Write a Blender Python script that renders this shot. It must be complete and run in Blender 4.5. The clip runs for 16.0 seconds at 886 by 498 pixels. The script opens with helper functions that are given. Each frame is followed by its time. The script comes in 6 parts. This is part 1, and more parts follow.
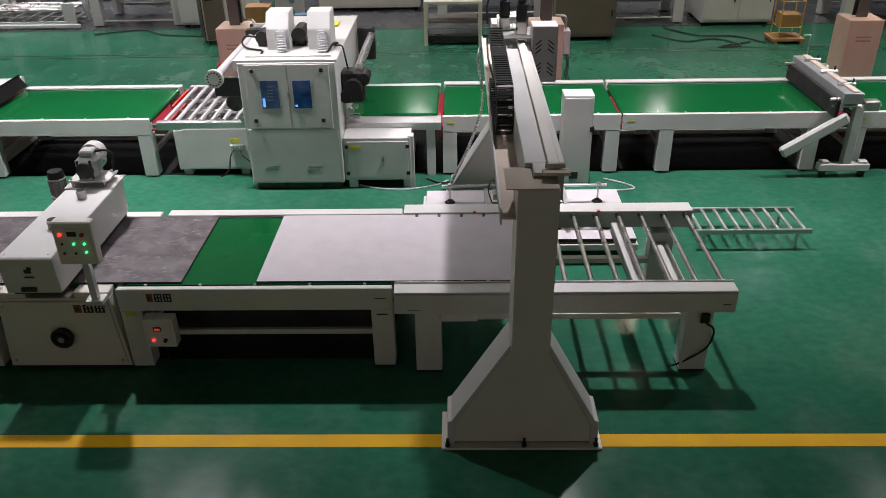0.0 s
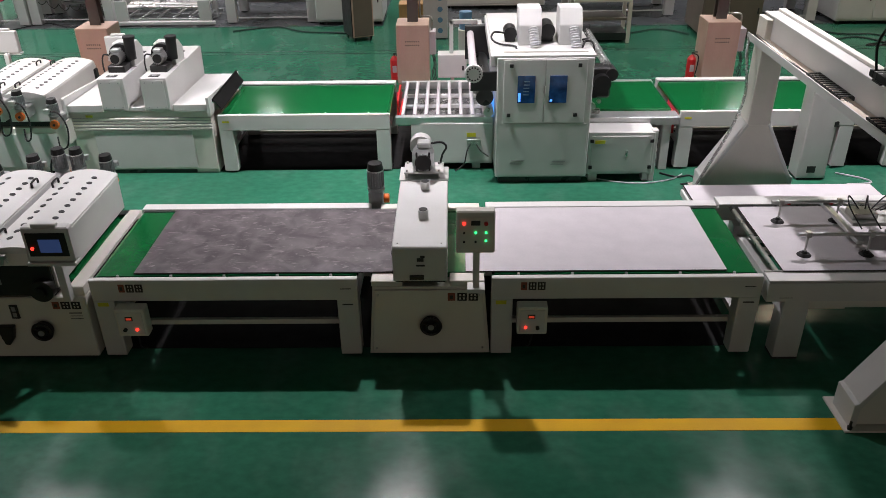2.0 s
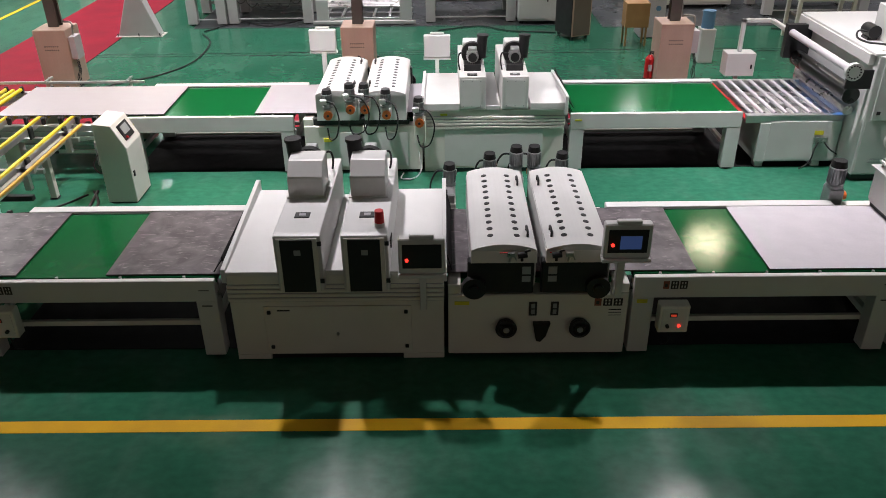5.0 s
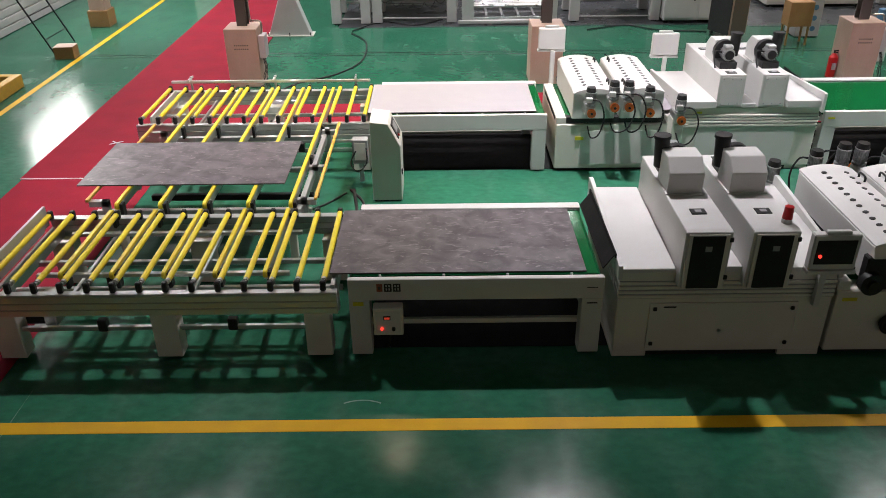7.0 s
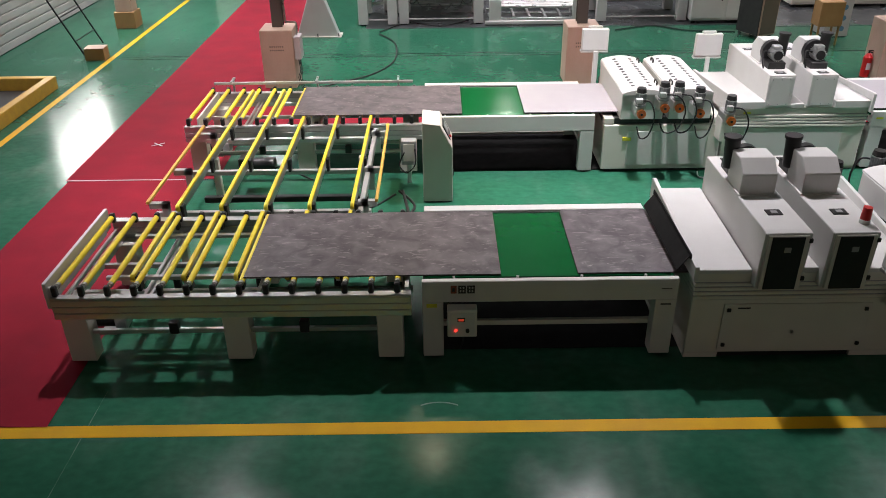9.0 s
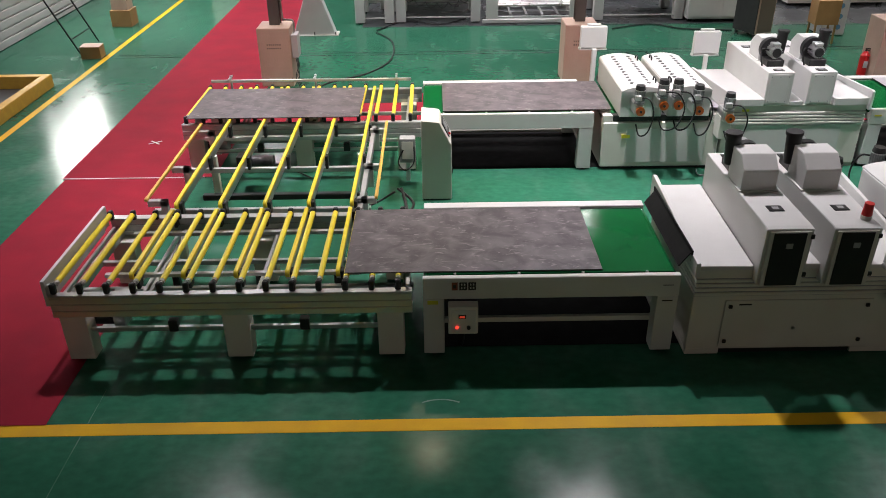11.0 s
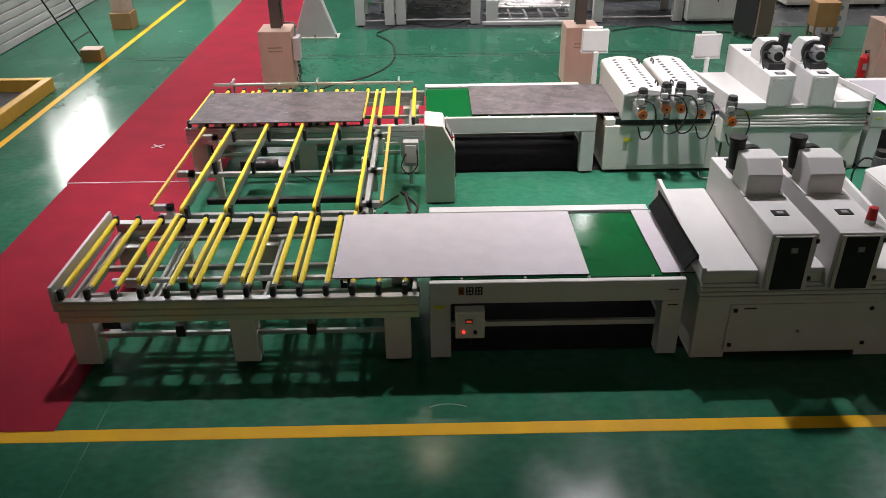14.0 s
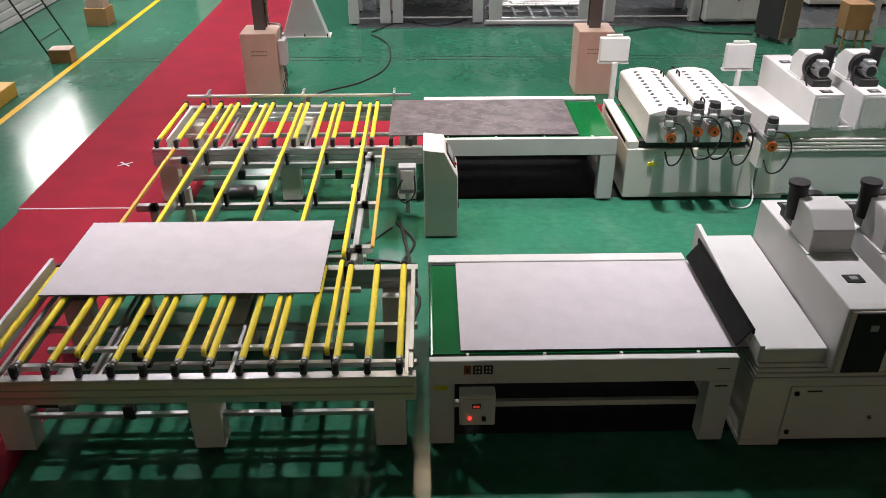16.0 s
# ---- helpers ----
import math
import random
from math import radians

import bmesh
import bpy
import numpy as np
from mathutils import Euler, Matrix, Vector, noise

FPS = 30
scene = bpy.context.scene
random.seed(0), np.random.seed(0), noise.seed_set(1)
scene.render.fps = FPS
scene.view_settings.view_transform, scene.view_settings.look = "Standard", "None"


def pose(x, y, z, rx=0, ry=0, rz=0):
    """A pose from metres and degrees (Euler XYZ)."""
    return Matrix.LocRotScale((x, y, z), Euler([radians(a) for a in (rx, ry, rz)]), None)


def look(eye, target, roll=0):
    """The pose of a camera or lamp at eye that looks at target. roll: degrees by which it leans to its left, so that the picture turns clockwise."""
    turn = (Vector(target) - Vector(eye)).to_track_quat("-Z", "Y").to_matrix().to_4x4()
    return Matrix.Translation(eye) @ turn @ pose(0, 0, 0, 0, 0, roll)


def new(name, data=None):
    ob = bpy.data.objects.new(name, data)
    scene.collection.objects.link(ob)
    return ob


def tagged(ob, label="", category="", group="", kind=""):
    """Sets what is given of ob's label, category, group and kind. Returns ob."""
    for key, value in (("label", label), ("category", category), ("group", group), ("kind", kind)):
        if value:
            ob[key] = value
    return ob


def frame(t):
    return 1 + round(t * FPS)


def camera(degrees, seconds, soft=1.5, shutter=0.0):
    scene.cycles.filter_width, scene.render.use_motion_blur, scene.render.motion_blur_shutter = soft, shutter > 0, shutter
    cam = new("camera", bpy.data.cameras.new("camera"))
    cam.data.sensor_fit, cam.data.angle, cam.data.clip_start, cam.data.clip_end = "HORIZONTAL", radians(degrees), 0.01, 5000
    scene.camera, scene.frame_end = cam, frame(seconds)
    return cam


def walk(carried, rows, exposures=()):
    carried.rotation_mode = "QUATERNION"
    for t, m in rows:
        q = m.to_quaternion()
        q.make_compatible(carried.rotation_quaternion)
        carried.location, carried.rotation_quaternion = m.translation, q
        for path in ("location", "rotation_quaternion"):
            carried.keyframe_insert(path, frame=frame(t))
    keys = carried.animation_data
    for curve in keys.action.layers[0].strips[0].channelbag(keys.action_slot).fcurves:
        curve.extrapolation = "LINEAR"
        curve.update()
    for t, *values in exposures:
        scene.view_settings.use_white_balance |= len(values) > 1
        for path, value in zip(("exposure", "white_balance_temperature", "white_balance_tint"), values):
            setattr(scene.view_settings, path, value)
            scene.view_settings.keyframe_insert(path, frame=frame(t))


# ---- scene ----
cam = camera(58.5, 16.0, 0.6)
PATH = [
    (0, (0.167, 0.002, 4.624), (0.123, 1.749, 3.651), -1.1),
    (0.5, (-0.705, -0.058, 4.651), (-0.742, 1.687, 3.675), -1.0),
    (1, (-1.588, -0.13, 4.67), (-1.62, 1.617, 3.695), -0.8),
    (1.5, (-2.458, -0.186, 4.648), (-2.486, 1.56, 3.674), -0.8),
    (2, (-3.305, -0.234, 4.674), (-3.331, 1.512, 3.7), -0.8),
    (2.5, (-4.153, -0.268, 4.677), (-4.179, 1.479, 3.704), -0.9),
    (3, (-5.042, -0.295, 4.697), (-5.06, 1.452, 3.722), -0.8),
    (3.5, (-5.91, -0.288, 4.703), (-5.925, 1.459, 3.73), -0.8),
    (4, (-6.749, -0.275, 4.693), (-6.761, 1.473, 3.721), -0.8),
    (6.3, (-10.834, -0.354, 4.773), (-10.839, 1.39, 3.794), -0.5),
    (6.5, (-11.209, -0.332, 4.735), (-11.212, 1.414, 3.76), -0.6),
    (7, (-12.151, -0.31, 4.72), (-12.151, 1.438, 3.747), -0.6),
    (7.5, (-12.986, -0.316, 4.72), (-12.983, 1.432, 3.749), -0.4),
    (8, (-12.936, -0.311, 4.729), (-12.933, 1.435, 3.755), -0.5),
    (8.5, (-12.883, -0.304, 4.728), (-12.882, 1.444, 3.757), -0.7),
    (9, (-12.854, -0.289, 4.731), (-12.852, 1.459, 3.759), -0.7),
    (11.5, (-12.953, -0.28, 4.686), (-12.936, 1.468, 3.714), -0.6),
    (12, (-12.992, -0.287, 4.702), (-12.973, 1.461, 3.73), -0.6),
    (12.5, (-12.988, -0.292, 4.712), (-12.968, 1.457, 3.742), -0.5),
    (13, (-12.986, -0.298, 4.722), (-12.966, 1.451, 3.752), -0.6),
    (13.5, (-12.995, -0.302, 4.747), (-12.975, 1.447, 3.776), -0.5),
    (14, (-12.999, -0.282, 4.746), (-12.977, 1.466, 3.774), -0.6),
    (14.5, (-13.04, -0.274, 4.729), (-13.017, 1.471, 3.754), -0.5),
    (15, (-12.994, -0.291, 4.745), (-12.971, 1.455, 3.769), -0.6),
    (15.5, (-12.995, -0.111, 4.725), (-12.973, 1.636, 3.75), -0.6),
    (16, (-13.026, 1.158, 4.67), (-12.995, 2.891, 3.672), -0.1),
]
walk(cam, [(t, look(eye, target, roll)) for t, eye, target, roll in PATH])

# ---- light ----
world = bpy.data.worlds.new("world")
scene.world = world
world.use_nodes = True
wbg = world.node_tree.nodes["Background"]
wbg.inputs[0].default_value = (0.75, 0.85, 1.0, 1)
wbg.inputs[1].default_value = 0.04
scene.view_settings.exposure = 0.0


def high_bay(x, y, z, watts, spread, size=0.45, colour=(1.0, 0.93, 0.98)):
    """A reflector lamp under the roof, shining straight down in a cone."""
    data = bpy.data.lights.new("high_bay_light", "AREA")
    data.shape, data.size, data.energy, data.color = "DISK", size, watts, colour
    data.spread = radians(spread)
    lamp = new("high_bay_light", data)
    lamp.matrix_world = pose(x, y, z)


for lx, lw in ((-22.3, 50), (-16.3, 208), (-10.3, 310), (-4.3, 320), (1.7, 270), (7.7, 200)):
    high_bay(lx, 9.7, 7.0, lw, 106, 0.30)
high_bay(-13.10, 12.0, 7.0, 125, 96, 0.3, (1.0, 0.82, 0.56))
high_bay(8.9, 14.3, 7.0, 70, 110, 0.4, (1.0, 0.82, 0.56))
for lx, lw in ((-22.3, 105), (-17.0, 105), (-13.8, 110), (-10.2, 130), (-4.3, 105), (1.7, 105), (8.6, 105)):
    high_bay(lx, 16.9, 8.4, lw, 104)
for lx, lw in ((-20.3, 180), (-14.3, 180), (-8.3, 175), (-2.3, 160), (3.7, 90), (9.7, 70)):
    high_bay(lx, 22.0, 8.4, lw, 130)
for lx in (-28.0, -19.3, -10.3, -1.3, 7.7):
    high_bay(lx, 29.0, 8.4, 420, 150)
for lx in (-2.66, 4.3):
    high_bay(lx, 15.1, 5.5, 55, 150, 0.9, (1.0, 0.86, 0.60))


def daylight(m, wide, high, watts, colour=(1.0, 0.97, 0.94)):
    """Skylight coming in through a window opening; it shines along the pose's -z."""
    data = bpy.data.lights.new("window_light", "AREA")
    data.shape, data.size, data.size_y, data.energy, data.color = "RECTANGLE", wide, high, watts, colour
    lamp = new("window_light", data)
    lamp.matrix_world = m


daylight(pose(3.5, -18.1, 3.0, 90, 0, 0), 50, 2.8, 420, (1.0, 0.83, 0.70))
daylight(pose(-22.66, 20.4, 3.7, 0, -90, 0), 2.4, 3.2, 560)


# ---- materials ----
def nodes_of(name):
    mat = bpy.data.materials.new(name)
    mat.use_nodes = True
    nt = mat.node_tree
    return mat, nt, nt.nodes["Principled BSDF"]


def surface(name, a, b=None, rough=0.5, metal=0.0, scale=6.0, fine=60.0, bump=0.02, rvar=0.12, mix=0.5, stretch=(1, 1, 1), coat=0.0, worn=None):
    """Two-scale procedural paint or metal: broad stains between the colours a and b, fine grain in gloss and relief."""
    mat, nt, bs = nodes_of(name)
    b = b or tuple(c * 0.82 for c in a)
    tc = nt.nodes.new("ShaderNodeTexCoord")
    mp = nt.nodes.new("ShaderNodeMapping")
    mp.inputs["Scale"].default_value = stretch
    nt.links.new(tc.outputs["Object"], mp.inputs[0])
    n1 = nt.nodes.new("ShaderNodeTexNoise")
    n1.inputs["Scale"].default_value, n1.inputs["Detail"].default_value = scale, 5
    n2 = nt.nodes.new("ShaderNodeTexNoise")
    n2.inputs["Scale"].default_value, n2.inputs["Detail"].default_value = fine, 3
    for n in (n1, n2):
        nt.links.new(mp.outputs[0], n.inputs["Vector"])
    ramp = nt.nodes.new("ShaderNodeValToRGB")
    ramp.color_ramp.elements[0].position, ramp.color_ramp.elements[1].position = 0.5 - mix / 2, 0.5 + mix / 2
    ramp.color_ramp.elements[0].color, ramp.color_ramp.elements[1].color = (*b, 1), (*a, 1)
    nt.links.new(n1.outputs[0], ramp.inputs[0])
    col = ramp.outputs[0]
    grain = nt.nodes.new("ShaderNodeMix")
    grain.data_type, grain.blend_type = "RGBA", "MULTIPLY"
    grain.inputs["Factor"].default_value = 0.12
    nt.links.new(col, grain.inputs["A"])
    nt.links.new(n2.outputs[0], grain.inputs["B"])
    col = grain.outputs["Result"]
    if worn:
        n3 = nt.nodes.new("ShaderNodeTexNoise")
        n3.inputs["Scale"].default_value, n3.inputs["Detail"].default_value = scale * 2.7, 8
        nt.links.new(mp.outputs[0], n3.inputs["Vector"])
        r3 = nt.nodes.new("ShaderNodeValToRGB")
        r3.color_ramp.elements[0].position, r3.color_ramp.elements[1].position = 0.6, 0.72
        nt.links.new(n3.outputs[0], r3.inputs[0])
        wm = nt.nodes.new("ShaderNodeMix")
        wm.data_type = "RGBA"
        wm.inputs["B"].default_value = (*worn, 1)
        nt.links.new(r3.outputs[0], wm.inputs["Factor"])
        nt.links.new(col, wm.inputs["A"])
        col = wm.outputs["Result"]
    nt.links.new(col, bs.inputs["Base Color"])
    rr = nt.nodes.new("ShaderNodeMapRange")
    rr.inputs["To Min"].default_value, rr.inputs["To Max"].default_value = max(0.03, rough - rvar), min(1, rough + rvar)
    nt.links.new(n1.outputs[0], rr.inputs[0])
    nt.links.new(rr.outputs[0], bs.inputs["Roughness"])
    bs.inputs["Metallic"].default_value = metal
    bs.inputs["Coat Weight"].default_value = coat
    if bump:
        bp = nt.nodes.new("ShaderNodeBump")
        bp.inputs["Strength"].default_value, bp.inputs["Distance"].default_value = 0.5, bump
        nt.links.new(n2.outputs[0], bp.inputs["Height"])
        nt.links.new(bp.outputs[0], bs.inputs["Normal"])
    return mat


def glow(name, colour, strength):
    mat, nt, bs = nodes_of(name)
    bs.inputs["Base Color"].default_value = (*colour, 1)
    bs.inputs["Emission Color"].default_value = (*colour, 1)
    bs.inputs["Emission Strength"].default_value = strength
    return mat


def epoxy_floor():
    mat, nt, bs = nodes_of("green_epoxy")
    tc = nt.nodes.new("ShaderNodeTexCoord")
    def tex(scale, detail, stretch=(1, 1, 1)):
        mp = nt.nodes.new("ShaderNodeMapping")
        mp.inputs["Scale"].default_value = stretch
        nt.links.new(tc.outputs["Object"], mp.inputs[0])
        n = nt.nodes.new("ShaderNodeTexNoise")
        n.inputs["Scale"].default_value, n.inputs["Detail"].default_value = scale, detail
        nt.links.new(mp.outputs[0], n.inputs["Vector"])
        return n.outputs[0]
    big, mid, fine = tex(0.35, 4), tex(2.3, 7, (1.0, 0.55, 1)), tex(30, 4)
    ramp = nt.nodes.new("ShaderNodeValToRGB")
    ramp.color_ramp.elements[0].position, ramp.color_ramp.elements[1].position = 0.3, 0.72
    ramp.color_ramp.elements[0].color, ramp.color_ramp.elements[1].color = (0.016, 0.088, 0.051, 1), (0.027, 0.134, 0.079, 1)
    nt.links.new(big, ramp.inputs[0])
    scuff = nt.nodes.new("ShaderNodeValToRGB")
    scuff.color_ramp.elements[0].position, scuff.color_ramp.elements[1].position = 0.5, 0.85
    scuff.color_ramp.elements[0].color, scuff.color_ramp.elements[1].color = (0, 0, 0, 1), (0.28, 0.28, 0.28, 1)
    nt.links.new(mid, scuff.inputs[0])
    mx = nt.nodes.new("ShaderNodeMix")
    mx.data_type = "RGBA"
    mx.inputs["B"].default_value = (0.10, 0.17, 0.135, 1)
    nt.links.new(scuff.outputs[0], mx.inputs["Factor"])
    nt.links.new(ramp.outputs[0], mx.inputs["A"])
    wear = nt.nodes.new("ShaderNodeMapRange")
    wear.inputs["From Min"].default_value, wear.inputs["From Max"].default_value = 0.25, 0.75
    wear.inputs["To Min"].default_value, wear.inputs["To Max"].default_value = 0.62, 1.38
    nt.links.new(tex(8, 9, (1.0, 1.4, 1)), wear.inputs[0])
    gr = nt.nodes.new("ShaderNodeMix")
    gr.data_type, gr.blend_type = "RGBA", "MULTIPLY"
    gr.inputs["Factor"].default_value = 0.45
    nt.links.new(mx.outputs["Result"], gr.inputs["A"])
    nt.links.new(wear.outputs[0], gr.inputs["B"])
    nt.links.new(gr.outputs["Result"], bs.inputs["Base Color"])
    rr = nt.nodes.new("ShaderNodeMapRange")
    rr.inputs["From Min"].default_value, rr.inputs["From Max"].default_value = 0.3, 0.7
    rr.inputs["To Min"].default_value, rr.inputs["To Max"].default_value = 0.12, 0.26
    bs.inputs["Specular IOR Level"].default_value = 0.17
    nt.links.new(mid, rr.inputs[0])
    nt.links.new(rr.outputs[0], bs.inputs["Roughness"])
    add = nt.nodes.new("ShaderNodeMath")
    add.operation = "MULTIPLY_ADD"
    add.inputs[1].default_value = 4.0
    nt.links.new(mid, add.inputs[0])
    nt.links.new(fine, add.inputs[2])
    bp = nt.nodes.new("ShaderNodeBump")
    bp.inputs["Strength"].default_value, bp.inputs["Distance"].default_value = 0.12, 0.004
    nt.links.new(add.outputs[0], bp.inputs["Height"])
    nt.links.new(bp.outputs[0], bs.inputs["Normal"])
    return mat


def stone_print(name, a, b, c):
    """Printed cement and stone decor: cloudy base, lighter veins and flecks."""
    mat, nt, bs = nodes_of(name)
    tc = nt.nodes.new("ShaderNodeTexCoord")
    n1 = nt.nodes.new("ShaderNodeTexNoise")
    n1.inputs["Scale"].default_value, n1.inputs["Detail"].default_value = 4.6, 9
    n1.inputs["Distortion"].default_value = 0.8
    mp = nt.nodes.new("ShaderNodeMapping")
    mp.inputs["Rotation"].default_value, mp.inputs["Scale"].default_value = (0, 0, 0.6), (0.55, 1.5, 1)
    nt.links.new(tc.outputs["Object"], mp.inputs[0])
    n2 = nt.nodes.new("ShaderNodeTexNoise")
    n2.inputs["Scale"].default_value, n2.inputs["Detail"].default_value, n2.inputs["Distortion"].default_value = 14, 6, 1.2
    nt.links.new(tc.outputs["Object"], n1.inputs["Vector"])
    nt.links.new(mp.outputs[0], n2.inputs["Vector"])
    r1 = nt.nodes.new("ShaderNodeValToRGB")
    r1.color_ramp.elements[0].position, r1.color_ramp.elements[1].position = 0.35, 0.68
    r1.color_ramp.elements[0].color, r1.color_ramp.elements[1].color = (*a, 1), (*b, 1)
    nt.links.new(n1.outputs[0], r1.inputs[0])
    r2 = nt.nodes.new("ShaderNodeValToRGB")
    r2.color_ramp.elements[0].position, r2.color_ramp.elements[1].position = 0.58, 0.72
    r2.color_ramp.elements[0].color, r2.color_ramp.elements[1].color = (0, 0, 0, 1), (0.45, 0.45, 0.45, 1)
    nt.links.new(n2.outputs[0], r2.inputs[0])
    mx = nt.nodes.new("ShaderNodeMix")
    mx.data_type = "RGBA"
    mx.inputs["B"].default_value = (*c, 1)
    nt.links.new(r2.outputs[0], mx.inputs["Factor"])
    nt.links.new(r1.outputs[0], mx.inputs["A"])
    nt.links.new(mx.outputs["Result"], bs.inputs["Base Color"])
    bs.inputs["Roughness"].default_value = 0.42
    return mat


M = {
    "floor": epoxy_floor(),
    "white": surface("white_powder_coat", (0.57, 0.57, 0.555), (0.49, 0.49, 0.475), 0.42, scale=2.2, fine=220, bump=0.0006),
    "cream": surface("cream_powder_coat", (0.64, 0.62, 0.565), (0.57, 0.55, 0.495), 0.45, scale=2.0, fine=220, bump=0.0006),
    "dusty": surface("dusty_white_paint", (0.58, 0.50, 0.42), (0.46, 0.38, 0.30), 0.7, scale=3.5, fine=90, bump=0.001),
    "grey": surface("grey_paint", (0.30, 0.31, 0.31), None, 0.45, scale=3, fine=120, bump=0.0006),
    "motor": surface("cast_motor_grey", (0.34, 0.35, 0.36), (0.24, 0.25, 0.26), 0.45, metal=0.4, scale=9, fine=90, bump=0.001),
    "black": surface("black_plastic", (0.012, 0.012, 0.013), (0.02, 0.02, 0.02), 0.4, scale=8, fine=120, bump=0.0005),
    "rubber": surface("black_rubber", (0.016, 0.016, 0.017), (0.028, 0.027, 0.027), 0.65, scale=5, fine=80, bump=0.001),
    "alu": surface("anodised_aluminium", (0.62, 0.63, 0.63), (0.5, 0.5, 0.5), 0.35, metal=0.85, scale=5, fine=140, bump=0.0004, stretch=(0.3, 1, 1)),
    "steel": surface("rolled_steel", (0.55, 0.54, 0.52), (0.40, 0.39, 0.37), 0.3, metal=0.95, scale=8, fine=150, bump=0.0004),
    "belt": surface("green_belt", (0.004, 0.105, 0.028), (0.003, 0.085, 0.022), 0.11, scale=3, fine=170, bump=0.0003, rvar=0.04),
    "yellow": surface("yellow_rubber_sleeve", (0.76, 0.62, 0.025), (0.66, 0.51, 0.02), 0.4, scale=9, fine=90, bump=0.0006),
    "ochre": surface("worn_yellow_bar", (0.62, 0.38, 0.05), (0.5, 0.28, 0.04), 0.5, scale=9, fine=90, bump=0.0006),
    "paint": surface("yellow_floor_paint", (0.72, 0.42, 0.008), (0.60, 0.33, 0.008), 0.55, scale=2.5, fine=70, bump=0.001),
    "carpet": surface("red_carpet", (0.275, 0.018, 0.034), (0.20, 0.013, 0.026), 0.9, scale=1.6, fine=260, bump=0.002),
    "red": surface("red_plastic", (0.55, 0.01, 0.012), None, 0.35, scale=6, fine=90, bump=0.0004),
    "orange": surface("orange_gearbox", (0.75, 0.16, 0.012), (0.6, 0.11, 0.01), 0.4, scale=8, fine=80, bump=0.001),
    "pink": surface("pale_wood_cladding", (0.53, 0.39, 0.32), (0.40, 0.28, 0.22), 0.7, scale=2.2, fine=50, bump=0.002, stretch=(1, 1, 0.35)),
    "ply": surface("plywood", (0.38, 0.22, 0.09), (0.30, 0.16, 0.06), 0.65, scale=4, fine=50, bump=0.001),
    "column": surface("dark_steel_column", (0.10, 0.085, 0.08), None, 0.55, scale=3, fine=60, bump=0.001),
    "tan": surface("dark_tan_enamel", (0.15, 0.12, 0.10), (0.12, 0.10, 0.08), 0.45, scale=2, fine=100, bump=0.0006),
    "wall": surface("white_cladding", (0.62, 0.61, 0.59), (0.5, 0.49, 0.47), 0.6, scale=0.8, fine=30, bump=0.001),
    "roof": surface("roof_sheet", (0.55, 0.56, 0.57), None, 0.7, scale=0.7, fine=20, bump=0.002),
    "mat": surface("dark_floor_mat", (0.045, 0.05, 0.055), (0.075, 0.08, 0.085), 0.28, scale=1.2, fine=50, bump=0.001),
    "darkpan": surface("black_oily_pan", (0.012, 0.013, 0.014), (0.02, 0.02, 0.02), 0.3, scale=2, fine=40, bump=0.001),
    "stone": stone_print("dark_stone_decor", (0.042, 0.035, 0.038), (0.122, 0.103, 0.110), (0.38, 0.34, 0.34)),
    "pale": surface("pale_grey_primer_board", (0.48, 0.455, 0.475), (0.42, 0.395, 0.415), 0.5, scale=5, fine=60, bump=0.0004),
    "scuffed": surface("scuffed_epoxy", (0.16, 0.22, 0.18), (0.04, 0.13, 0.085), 0.4, scale=11, fine=60, bump=0.0005),
    # also colours the black shade sheets on the floor under both lines
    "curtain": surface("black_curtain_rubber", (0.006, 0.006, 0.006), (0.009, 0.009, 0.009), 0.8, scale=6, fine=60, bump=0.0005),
    "lilac": surface("lilac_grey_coat", (0.33, 0.315, 0.335), (0.28, 0.265, 0.285), 0.45, scale=5, fine=60, bump=0.0004),
    "core": surface("board_edge", (0.06, 0.05, 0.045), None, 0.8, scale=20, fine=90, bump=0.0005),
    "label": surface("yellow_sticker", (0.6, 0.55, 0.02), None, 0.5, scale=20, fine=90, bump=0),
    "ink": surface("printed_black", (0.02, 0.019, 0.018), None, 0.5, scale=20, fine=90, bump=0),
    "brand": surface("printed_rust", (0.25, 0.06, 0.03), None, 0.5, scale=20, fine=90, bump=0),
    "foil": surface("flexible_foil", (0.75, 0.75, 0.75), (0.6, 0.6, 0.6), 0.25, metal=0.9, scale=30, fine=90, bump=0.002),
    "blueglass": surface("blue_tinted_window", (0.025, 0.11, 0.32), (0.004, 0.018, 0.06), 0.1, scale=7, fine=60, bump=0),
    "duct": surface("white_flexible_duct", (0.66, 0.67, 0.68), (0.52, 0.53, 0.54), 0.35, metal=0.15, scale=30, fine=90, bump=0.002),
    "vest": surface("blue_drum", (0.10, 0.22, 0.36), None, 0.4, scale=6, fine=50, bump=0),
    "led_red": glow("led_red", (1.0, 0.03, 0.02), 2.8),
    "led_green": glow("led_green", (0.04, 1.0, 0.25), 2.2),
    "screen": glow("blue_screen", (0.05, 0.09, 0.26), 0.3),
    "digits": glow("red_digits", (0.9, 0.08, 0.04), 0.35),
    "uv": glow("blue_lamp_glow", (0.1, 0.35, 1.0), 1.2),
}

for dull, level in (("paint", 0.15), ("carpet", 0.1), ("black", 0.3), ("rubber", 0.25), ("curtain", 0.15), ("core", 0.2)):
    M[dull].node_tree.nodes["Principled BSDF"].inputs["Specular IOR Level"].default_value = level


